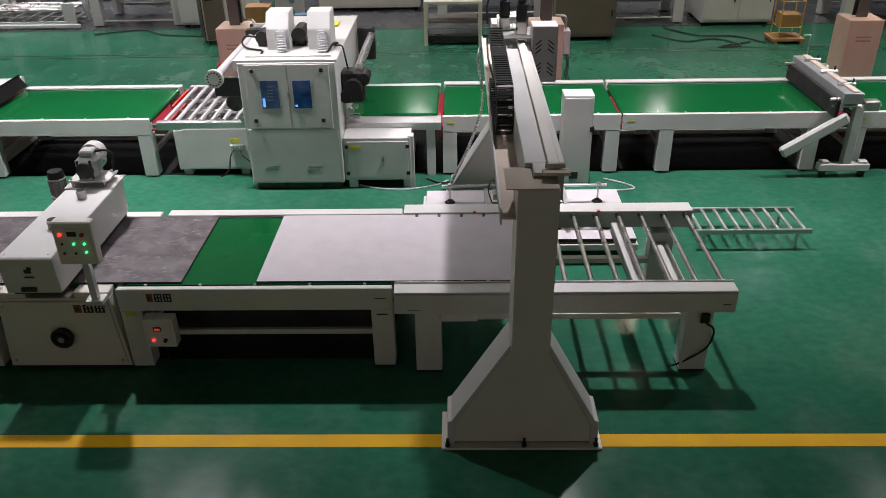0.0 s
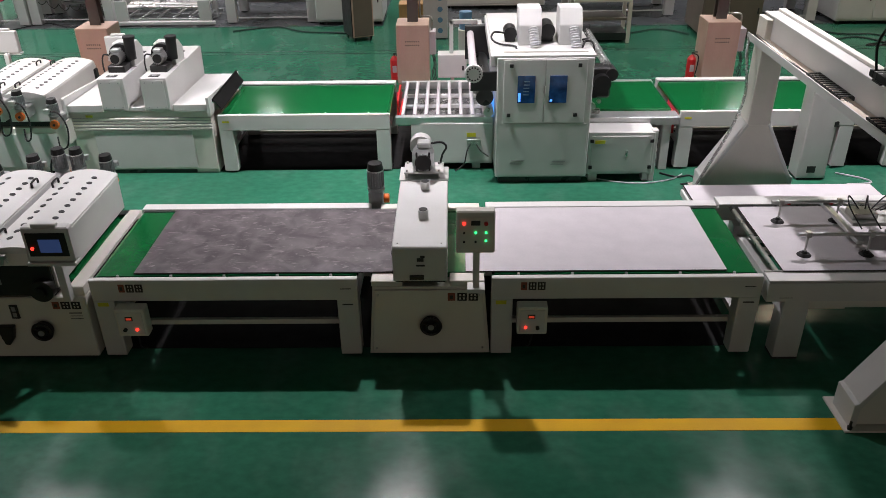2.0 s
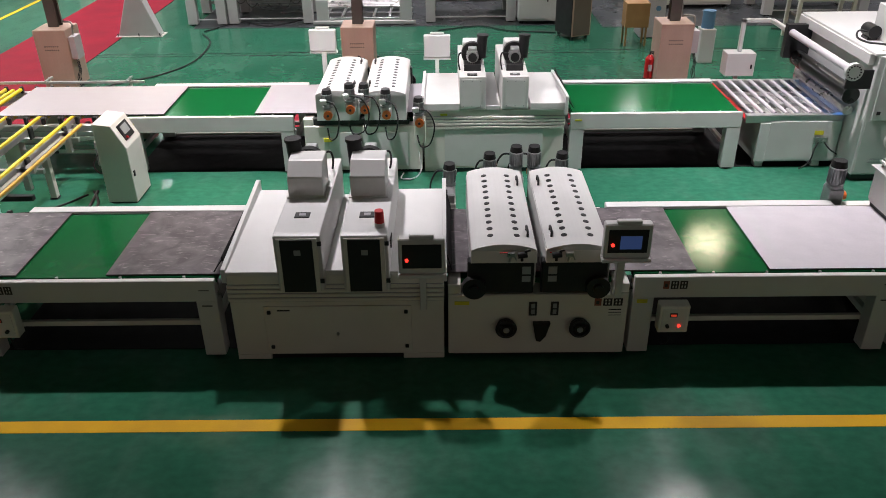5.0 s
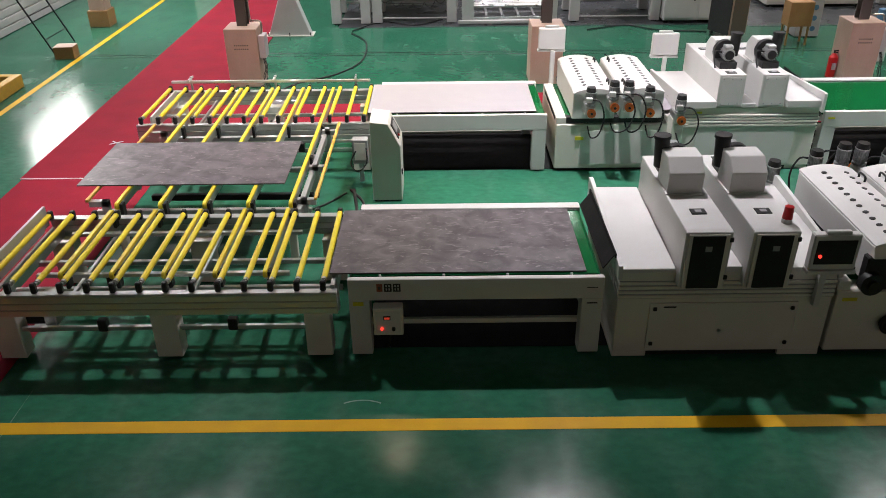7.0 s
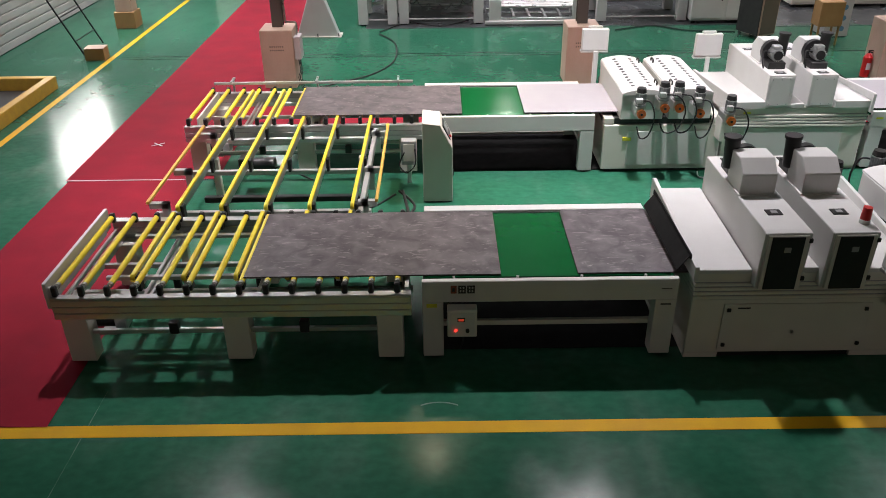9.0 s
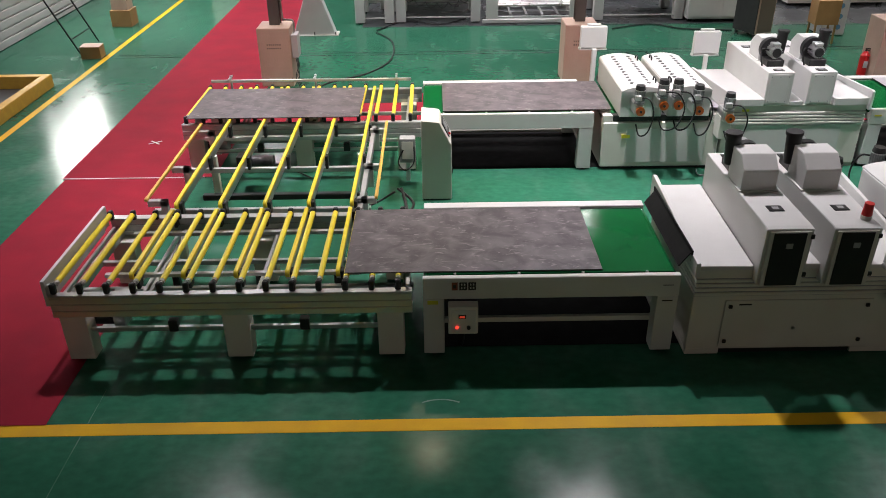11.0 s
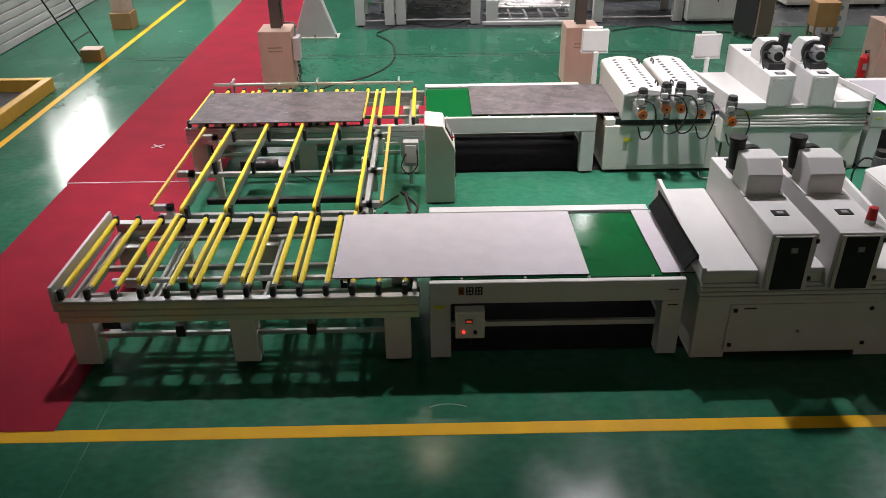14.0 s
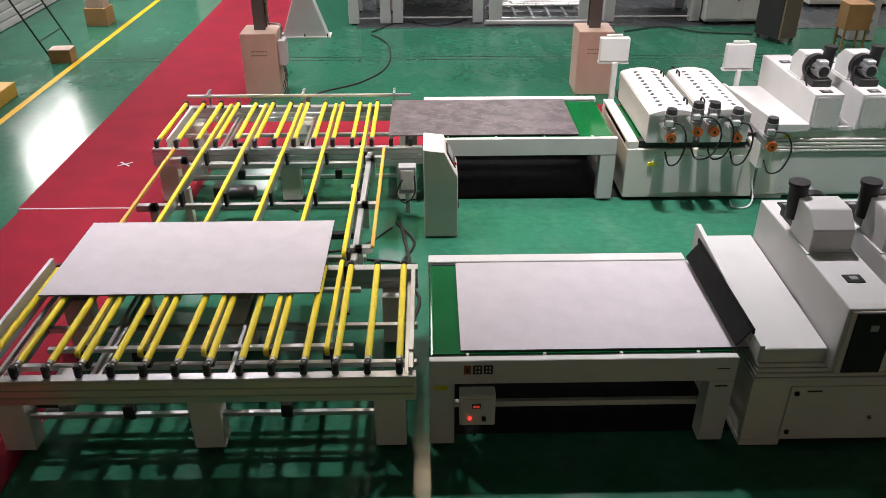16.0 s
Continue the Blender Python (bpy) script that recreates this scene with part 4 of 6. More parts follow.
    add_cyl(bm, (0, 0.05, 0.845), (0, 0.19, 0.845), 0.017, seg=12)
    add_cyl(bm, (0, 0.13, 0.845), (0, 0.188, 0.845), 0.027, seg=12)
    shaft = part("shaft", bm, "steel", sleeve)
    bm = bmesh.new()
    add_box(bm, -0.027, 0.027, 0.03, 0.085, 0.78, 0.89, 0.012)
    br = part("bearing_block", bm, "black", sleeve, "black roller bearing block")
    bm = bmesh.new()
    add_box(bm, -0.027, 0.027, off - 0.07, off - 0.01, 0.78, 0.89, 0.012)
    br2 = part("bearing_block", bm, "black", sleeve, "black roller bearing block")
    for k in range(n):
        if k == 0:
            sleeve.location.x = x_first
            continue
        o = new("roller", sleeve.data)
        o.parent, o.location.x = c, x_first + k * step
        for src in (shaft, br, br2):
            q = new(src.name.split(".")[0], src.data)
            q.parent = o
    return c


bed_near = roller_bed(pose(-16.52, 5.94, 0), 14, 0.2462, 0.04, 1.62, 3.37, "aluminium roller bed with yellow sleeved rollers, near line", 0, (0.10, 3.30))
bars("side_plate", "white", bed_near, [(-0.05, -0.015, 0.03, 1.62, 0.70, 0.93)], "white side plate along the end of the bed", bev=0.004)
bars("end_stop", "white", bed_near, [(-0.06, -0.03, 0.08, 1.52, 0.66, 0.86), (-0.07, 0.02, 0.06, 0.1, 0.64, 0.87)], "white end stop plate", bev=0.004)
bars("sensor_arm", "alu", bed_near, [(0.09, 0.12, 0.10, 1.45, 0.72, 0.76)], bev=0.003)
bars("end_frame", "alu", bed_near, [(3.31, 3.35, 0.25, 0.32, 0.42, 0.86), (3.31, 3.35, 0.05, 1.5, 0.80, 0.84), (3.22, 3.35, 0.26, 0.30, 0.6, 0.64)], bev=0.003)
bars("white_box", "white", bed_near, [(0.52, 0.68, 0.10, 0.28, 0.55, 0.70)], bev=0.005)
bed_far = roller_bed(pose(-16.54, 10.50, 0), 14, 0.247, 0.06, 1.56, 3.42, "aluminium roller bed with yellow sleeved rollers, far line", 0, (0.10, 3.22))
bars("guide_rail", "alu", bed_far, [(0.06, 3.25, 1.60, 1.64, 0.90, 0.94)], "thin aluminium guide rail", bev=0.003)
for gx in (0.35, 1.7, 3.0):
    bars("guide_post", "alu", bed_far, [(gx, gx + 0.03, 1.64, 1.67, 0.6, 1.0), (gx, gx + 0.03, 1.5, 1.75, 0.955, 0.985)], bev=0.002)
bars("end_stop", "white", bed_far, [(0.14, 0.17, 0.2, 1.45, 0.70, 0.84)], bev=0.003)


def transfer():
    c = thing("cross_transfer", pose(-16.52, 6.08, 0), "aluminium cross transfer with five yellow lift belts", "transfer conveyor")
    for k, x in enumerate((0.70, 1.19, 1.69, 2.18, 2.66)):
        for (y0, y1, z) in ((0.11, 1.52, 0.875), (1.62, 5.87, 0.88)):
            b = bars("belt_beam", "alu", c, [(x - 0.022, x + 0.022, y0 + 0.06, y1 - 0.06, z - 0.12, z - 0.03)], "aluminium belt carrier", bev=0.003)
            bm = bmesh.new()
            r = 0.042
            pts = [(y0 + r + r * math.cos(math.pi / 2 + math.pi * i / 8), z - r + r * math.sin(math.pi / 2 + math.pi * i / 8)) for i in range(9)]
            pts += [(y1 - r + r * math.cos(-math.pi / 2 + math.pi * i / 8), z - r + r * math.sin(-math.pi / 2 + math.pi * i / 8)) for i in range(9)]
            add_prism(bm, pts, "x", x - 0.02, x + 0.02, 0.003)
            part("lift_belt", bm, "yellow", b, "narrow yellow timing belt")
            for yy in ([y0 + 0.07, y1 - 0.07] if y1 < 2 else [1.70, 3.02, 4.15]):
                bx("pulley_block", "black", b, x + 0.022, x + 0.06, yy - 0.05, yy + 0.05, z - 0.19, z - 0.02, 0.008)
    for yy in (1.86, 3.05, 4.18):
        bars("cross_rail", "alu", c, [(0.35, 2.85, yy, yy + 0.06, 0.62, 0.68)], bev=0.004)
    bars("cross_rail", "alu", c, [(0.35, 2.85, 0.32, 0.37, 0.70, 0.74)], bev=0.004)
    bars("cross_rail", "alu", c, [(0.35, 2.85, 1.18, 1.23, 0.70, 0.74)], bev=0.004)
    for lx in (0.55, 2.55):
        for yy in (1.85, 3.60):
            leg = bx("leg", "cream", c, lx, lx + 0.09, yy, yy + 0.09, 0.02, 0.62, 0.005)
            bx("foot", "rubber", leg, lx - 0.01, lx + 0.10, yy - 0.01, yy + 0.10, 0.0, 0.022, 0.004)
    bars("drive_bar", "rubber", c, [(0.6, 2.7, 2.9, 2.98, 0.30, 0.38)], "dark drive shaft", bev=0.01)
    bm = bmesh.new()
    add_cyl(bm, (0.98, 3.9, 0.42), (1.35, 3.9, 0.42), 0.09, seg=18)
    add_box(bm, 0.86, 1.0, 3.78, 4.0, 0.30, 0.54, 0.015)
    part("drive_motor", bm, "black", c, "black drive motor")
    tb("hose", "rubber", c, [(1.3, 3.85, 0.34), (1.45, 3.8, 0.42), (1.7, 3.7, 0.35), (1.9, 3.6, 0.3)], 0.012)
    for gx, mt in ((0.34, "ochre"), (2.93, "ochre")):
        g = bars("guide_bar", mt, c, [(gx - 0.018, gx + 0.018, 1.72, 4.2, 0.855, 0.89)], "worn yellow guide bar", bev=0.004)
        for yy in (1.75, 2.7, 3.95):
            s = 1 if gx < 1 else -1
            bars("bracket", "alu", g, [(min(gx, gx + s * 0.22), max(gx, gx + s * 0.22), yy, yy + 0.07, 0.78, 0.85), (gx + s * 0.16 - 0.02, gx + s * 0.16 + 0.06, yy, yy + 0.07, 0.55, 0.85)], bev=0.003)
    bars("side_rail", "alu", c, [(2.72, 2.78, 1.6, 4.25, 0.70, 0.80)], bev=0.004)
    return c


transfer()


def operator_cabinet():
    c = thing("control_cabinet", pose(-13.10, 9.53, 0), "cream freestanding control cabinet with sloped panel", "cabinet")
    pr("body", "cream", c, [(0.0, 0.02), (0.40, 0.02), (0.40, 0.80), (0.24, 1.12), (0.0, 1.15)], "y", 0.0, 0.55, 0.008)
    bm = bmesh.new()
    m2 = Matrix.Translation((0.326, 0.27, 0.963)) @ Matrix.Rotation(-math.atan2(0.16, 0.32), 4, "Y")
    add_box(bm, -0.004, 0.008, -0.16, 0.16, -0.10, 0.12, 0.003, m2)
    p = part("panel", bm, "black", c, "black screen panel")
    bm = bmesh.new()
    add_box(bm, 0.008, 0.011, -0.1, 0.1, -0.03, 0.09, 0.0, m2)
    part("screen", bm, "grey", p)
    bm = bmesh.new()
    add_cyl(bm, m2 @ Vector((0.008, -0.10, -0.07)), m2 @ Vector((0.03, -0.10, -0.07)), 0.018, seg=10)
    part("stop_button", bm, "red", p)
    bx("latch", "black", c, 0.397, 0.415, 0.05, 0.09, 0.38, 0.46, 0.004)
    bx("plinth", "black", c, 0.02, 0.38, 0.02, 0.53, 0.0, 0.022, 0)
    return c


operator_cabinet()
jb = thing("junction_box", pose(-13.42, 10.1, 0), "small grey junction box on a stand with looped cables", "electrical box")
bx("body", "grey", jb, 0, 0.22, 0.05, 0.2, 0.30, 0.66, 0.008)
bx("stand", "alu", jb, 0.08, 0.14, 0.1, 0.16, 0.0, 0.31, 0.003)
bx("front", "cream", jb, 0.03, 0.19, 0.04, 0.052, 0.36, 0.62, 0.003)
tb("cable", "rubber", jb, [(0.05, 0.04, 0.5), (-0.02, -0.05, 0.35), (0.08, -0.1, 0.25), (0.2, -0.04, 0.35), (0.2, 0.04, 0.55)], 0.01)


def cable(pts, r, mat="rubber", label="black cable lying on the green floor"):
    bm = bmesh.new()
    add_tube(bm, pts, r, 8)
    ob = part("cable", bm, mat, None)
    return tagged(ob, label, "cable")


cable([(-13.4, 9.9, 0.015), (-13.3, 9.2, 0.015), (-13.25, 8.6, 0.015), (-13.3, 8.0, 0.015), (-13.2, 7.7, 0.015)], 0.022)
cable([(-13.45, 9.9, 0.015), (-13.22, 9.4, 0.015), (-13.38, 8.8, 0.015), (-13.15, 8.2, 0.015), (-13.25, 7.7, 0.015)], 0.018)
cable([(-13.5, 9.8, 0.012), (-13.9, 9.3, 0.012), (-14.5, 9.15, 0.012), (-13.6, 9.0, 0.012), (-13.2, 8.9, 0.012)], 0.014)
cable([(-15.5, 12.3, 0.012), (-15.4, 13.7, 0.012), (-15.06, 14.83, 0.012), (-14.3, 15.5, 0.012), (-13.85, 16.5, 0.012), (-13.88, 17.99, 0.012), (-14.3, 18.9, 0.012)], 0.018)
cable([(-1.4, 10.25, 0.012), (-1.0, 10.05, 0.012), (-0.6, 10.0, 0.012), (-0.2, 10.12, 0.012), (0.0, 10.3, 0.012)], 0.009, "pale", "white cable lying on the green floor")
cable([(-0.3, 10.35, 0.012), (-0.1, 10.2, 0.012), (0.1, 10.25, 0.012), (0.15, 10.05, 0.012), (-0.1, 9.95, 0.012)], 0.014)
cable([(2.2, 10.3, 0.012), (2.5, 10.1, 0.012), (2.55, 9.95, 0.012), (2.2, 9.9, 0.012)], 0.012, "pale", "white cable lying on the green floor")


# ---- feed end: roller table, gantry loader, stack ----
def feed_table():
    c = thing("roller_table", pose(-0.43, 5.92, 0), "white feed table with steel rollers", "roller conveyor")
    L = 3.04
    each("front_rail", "white", c, [(0, L, 0, 0.13, 0.66, 0.86), (0, L, 0.0, 0.17, 0.865, 0.885), (0.0, L, 0.16, 0.175, 0.78, 0.90)], bev=0.004)
    bars("back_rail", "white", c, [(0, L, 1.57, 1.72, 0.70, 0.86), (0, L, 1.56, 1.76, 0.865, 0.9)], bev=0.004)
    bm = bmesh.new()
    add_cyl(bm, (0, 0.17, 0.855), (0, 1.58, 0.855), 0.024, seg=16)
    ro = part("roller", bm, "steel", c, "bare steel roller")
    bm = bmesh.new()
    add_cyl(bm, (0, 1.50, 0.855), (0, 1.575, 0.855), 0.030, seg=12)
    cap = part("bearing", bm, "darkpan", ro)
    ro.location.x = 0.14
    for k in range(1, 13):
        o = new("roller", ro.data)
        o.parent, o.location.x = c, 0.14 + 0.235 * k
        q = new("bearing", cap.data)
        q.parent = o
    for a in (0.18, L - 0.42):
        for (p, q) in ((0.01, 0.2), (1.5, 1.68)):
            leg = bx("leg", "white", c, a, a + 0.24, p, q, 0.02, 0.67, 0.006)
            bx("foot", "rubber", leg, a, a + 0.24, p, q, 0.0, 0.022, 0.002)
        bx("tie_bar", "white", c, a + 0.05, a + 0.17, 0.2, 1.5, 0.42, 0.56, 0.005)
    each("lower_rail", "cream", c, [(0.42, L - 0.42, 1.5, 1.58, 0.30, 0.36), (0.42, L - 0.42, 0.20, 0.26, 0.46, 0.52)], bev=0.004)
    bars("drive_cover", "cream", c, [(0.40, 0.75, 0.01, 0.14, 0.57, 0.66), (0.75, 1.2, 0.02, 0.10, 0.59, 0.655)], bev=0.004)
    bars("stopper", "white", c, [(2.18, 2.30, 0.2, 1.5, 0.68, 0.80)], bev=0.006)
    bx("switch", "black", c, L - 0.30, L - 0.22, -0.03, 0.0, 0.56, 0.66, 0.006)
    tb("cable", "rubber", c, [(L - 0.25, -0.02, 0.56), (L - 0.18, -0.05, 0.5), (L - 0.22, -0.04, 0.3), (L - 0.4, 0.02, 0.1), (L - 0.5, 0.05, 0.03)], 0.01)
    each("notice", "ink", c, [(L - 0.12, L - 0.05, -0.003, 0.001, 0.74, 0.748), (0.12, 0.24, -0.003, 0.001, 0.70, 0.705)], bev=0)
    for x in (0.75, 1.2, 1.6, 2.05):
        cy("cap", "red", c, (x, 1.56, 0.895), (x, 1.56, 0.91), 0.018, seg=8)
    return c


feed_table()


def low_rollers():
    c = thing("gravity_roller", pose(2.93, 8.26, 0), "low aluminium gravity roller table", "roller conveyor")
    bars("side_rail", "alu", c, [(0, 1.36, 0.0, 0.035, 0.19, 0.25)], bev=0.004)
    bars("side_rail", "alu", c, [(0, 1.36, 0.58, 0.615, 0.19, 0.25)], bev=0.004)
    for k in range(9):
        x = 0.07 + 0.152 * k
        cy("roller", "alu", c, (x, 0.035, 0.23), (x, 0.58, 0.23), 0.021, seg=12)
    for x in (0.1, 1.18):
        for yy in (0.0, 0.58):
            bx("leg", "alu", c, x, x + 0.035, yy, yy + 0.035, 0.0, 0.19, 0.003)
    return c


low_rollers()
lift = thing("lift_table", pose(-0.3, 7.95, 0), "low white lift table under the board stack", "lift table")
bars("top", "white", lift, [(0, 2.5, 0.0, 1.34, 0.16, 0.24)], bev=0.006)
for x in (0.05, 2.35):
    for yy in (0.05, 1.2):
        bx("leg", "white", lift, x, x + 0.1, yy, yy + 0.1, 0, 0.165, 0.004)


def board_mesh(name, top):
    bm = bmesh.new()
    add_box(bm, 0, 2.44, 0, 1.34, 0, 0.014, 0.0015)
    me = bpy.data.meshes.new(name)
    bm.to_mesh(me)
    bm.free()
    me.materials.append(M[top])
    me.materials.append(M["core"])
    for p in me.polygons:
        p.material_index = 0 if abs(p.normal.z) > 0.9 else 1
    return me


dark_me, pale_me, grey_me = board_mesh("dark_board", "stone"), board_mesh("pale_board", "pale"), board_mesh("grey_board", "lilac")


def board(me, x, y, z, label):
    ob = new("board", me)
    ob.matrix_basis = pose(x, y, z)
    return tagged(ob, label, "board", "boards on the coating line")


for k in range(2):
    board(pale_me, -0.26 + 0.004 * ((k * 7) % 5 - 2), 7.98 + 0.004 * ((k * 3) % 5 - 2), 0.242 + 0.0145 * k, "pale grey primed board in a stack on the lift table")


def gantry():
    c = thing("gantry_loader", pose(0.68, 4.95, 0), "white portal gantry with two flared posts across the feed table", "gantry")
    for k, y0 in enumerate((0.0, 4.66)):
        post = bmesh.new()
        add_prism(post, [(-0.13, 1.0), (0.16, 1.0), (0.17, 2.36), (-0.12, 2.36)], "y", y0 - (0.08 if k == 0 else 0.0), y0 + 0.30, 0.008)
        add_prism(post, [(-0.58, 0.03), (0.55, 0.03), (0.55, 0.24), (0.16, 1.0), (-0.13, 1.0), (-0.58, 0.24)], "y", y0 + 0.01, y0 + 0.29, 0.006)
        ob = part("post", post, "cream", c, "flared white steel post")
        for sx in (-1, 1):
            g = bmesh.new()
            e = -0.63 if sx < 0 else 0.60
            nk = -0.135 if sx < 0 else 0.165
            add_prism(g, [(e, 0.02), (e, 0.26), (e - sx * 0.035, 0.275), (nk, 1.03), (nk - sx * 0.025, 1.0), (e - sx * 0.06, 0.22), (e - sx * 0.06, 0.02)], "y", y0 - 0.012, y0 + 0.312, 0.004)
            part("gusset", g, "white", ob)
        bx("base_plate", "cream", ob, -0.68, 0.64, y0 - 0.06, y0 + 0.40, 0.0, 0.022, 0.004)
        for x in (-0.63, 0.0, 0.59):
            bm = bmesh.new()
            add_cyl(bm, (x, y0 - 0.03, 0.02), (x, y0 - 0.03, 0.05), 0.022, seg=6)
            add_cyl(bm, (x, y0 - 0.03, 0.02), (x, y0 - 0.03, 0.10), 0.012, seg=8)
            part("anchor_bolt", bm, "black", ob)
    beam = bars("beam", "white", c, [(-0.05, 0.24, 0.30, 4.66, 2.10, 2.40), (-0.05, 0.24, 4.66, 4.97, 2.372, 2.40), (0.0, 0.24, 0.12, 0.30, 2.372, 2.40)], "long white box beam", bev=0.006)
    bars("guide_rail", "cream", beam, [(0.11, 0.19, 0.14, 4.96, 2.40, 2.435)], "raised guide rail", bev=0.004)
    bars("rail_stop", "dusty", beam, [(0.06, 0.25, 0.06, 0.14, 2.40, 2.425), (0.08, 0.22, 0.14, 0.16, 2.425, 2.46)], bev=0.003)
    bars("cable_tray", "dusty", beam, [(-0.22, -0.048, 0.0, 4.94, 2.10, 2.118)], "dusty cable tray", bev=0.001)
    bars("tray_lip", "white", beam, [(-0.235, -0.22, 0.0, 4.94, 2.06, 2.15)], bev=0.002)
    bars("top_cover", "dusty", beam, [(-0.20, 0.165, -0.07, 0.298, 2.36, 2.368)], "dusty cover plate", bev=0.001)
    tb("cable", "rubber", beam, [(-0.16, 4.9, 2.12), (-0.18, 4.0, 2.11), (-0.15, 3.2, 2.115), (-0.17, 2.4, 2.11)], 0.014)
    tb("cable", "foil", beam, [(-0.12, 4.9, 2.12), (-0.13, 3.9, 2.11), (-0.16, 3.0, 2.115), (-0.11, 2.2, 2.11)], 0.01)
    tb("cable", "foil", c, [(-0.22, 4.9, 2.1), (-0.28, 4.72, 1.9), (-0.22, 4.7, 1.4), (-0.35, 4.68, 0.9), (-0.62, 4.66, 0.3), (-0.75, 4.6, 0.04)], 0.02)
    return c


gantry()


def chain_link(bm, m):
    for sx in (-0.075, 0.063):
        add_box(bm, sx, sx + 0.012, -0.034, 0.034, -0.03, 0.03, 0.006, m)
    add_box(bm, -0.07, 0.07, -0.016, 0.016, 0.024, 0.032, 0.0, m)
    add_box(bm, -0.07, 0.07, -0.016, 0.016, -0.032, -0.024, 0.0, m)


def links(c, path):
    me = None
    for (yy, zz, ang) in path:
        if me is None:
            bm = bmesh.new()
            chain_link(bm, None)
            ob = part("link", bm, "black", c)
            me = ob.data
        else:
            ob = new("link", me)
            ob.parent = c
        ob.matrix_basis = Matrix.Translation((0, yy, zz)) @ Matrix.Rotation(radians(ang), 4, "X")
    return c


def drag_chain():
    """The moving loop: an upper run, a half turn and the start of the lower run."""
    c = thing("drag_chain", pose(0.555, 6.65, 0), "black plastic cable drag chain looped on the beam", "cable chain")
    R, zc = 0.20, 2.33
    path = [(0.07 * (16 - k), zc + R, 0.0) for k in range(16)]
    n = 9
    for k in range(n + 1):
        a = math.pi / 2 + math.pi * k / n
        path.append((R * math.cos(a), zc + R * math.sin(a), k * 180 / n))
    path += [(0.07 * k, zc - R, 180) for k in range(1, 15)]
    return links(c, path)


def still_chain():
    c = thing("drag_chain", pose(0.555, 7.4, 0), "black plastic cable chain lying in the tray", "cable chain")
    return links(c, [(0.07 * k - 0.1, 2.128, 0) for k in range(12)])


chain = drag_chain()
still_chain()


def carriage():
    c = thing("carriage", pose(0.68, 8.6, 0), "grey gantry carriage with louvred box and upright motors", "gantry carriage")
    bars("plate", "alu", c, [(-0.10, 0.42, -0.18, 0.18, 2.475, 2.51), (0.255, 0.285, -0.2, 0.2, 2.02, 2.51)], bev=0.004)
    each("guide_block", "steel", c, [(0.09, 0.21, -0.15, -0.05, 2.438, 2.475), (0.09, 0.21, 0.05, 0.15, 2.438, 2.475)], bev=0.003)
    bars("chain_bracket", "black", c, [(-0.20, -0.05, -0.10, 0.06, 2.475, 2.495)], bev=0.003)
    up = new("chain_run")
    up.parent = c
    up.location = (-0.125, -1.12, 0)
    links(up, [(0.07 * k, 2.531, 0) for k in range(16)])
    box = bars("blower_box", "pale", c, [(0.25, 0.52, -0.34, -0.10, 2.04, 2.64)], "white louvred blower box", bev=0.008)
    for zz in (2.14, 2.38):
        for s in (-1, 1):
            for k in range(3):
                bm = bmesh.new()
                add_box(bm, -0.04, 0.04, -0.004, 0.004, -0.006, 0.006, 0, Matrix.Translation((0.385 + s * 0.065, -0.341, zz + 0.045 * k)) @ Matrix.Rotation(radians(40 * s), 4, "Y"))
                part("louvre", bm, "ink", box)
    for x, yy, z in ((-0.02, 0.06, 2.53), (0.15, -0.12, 2.53)):
        b = bmesh.new()
        add_box(b, x - 0.06, x + 0.06, yy - 0.06, yy + 0.06, z - 0.02, z + 0.12, 0.008)
        g = part("gearbox", b, "steel", c)
        b = bmesh.new()
        add_box(b, x - 0.055, x + 0.055, yy - 0.055, yy + 0.055, z + 0.12, z + 0.30, 0.012)
        add_cyl(b, (x, yy, z + 0.30), (x, yy, z + 0.35), 0.045, seg=14)
        part("servo_motor", b, "black", g, "black servo motor")
    bm = bmesh.new()
    add_cyl(bm, (0.02, 0.08, 2.62), (0.22, 0.08, 2.62), 0.05, seg=16)
    part("coupling", bm, "steel", c)
    tb("cable", "rubber", c, [(-0.02, 0.1, 2.86), (-0.1, 0.14, 2.95), (-0.2, 0.1, 2.8), (-0.2, 0.02, 2.58)], 0.012)
    return c


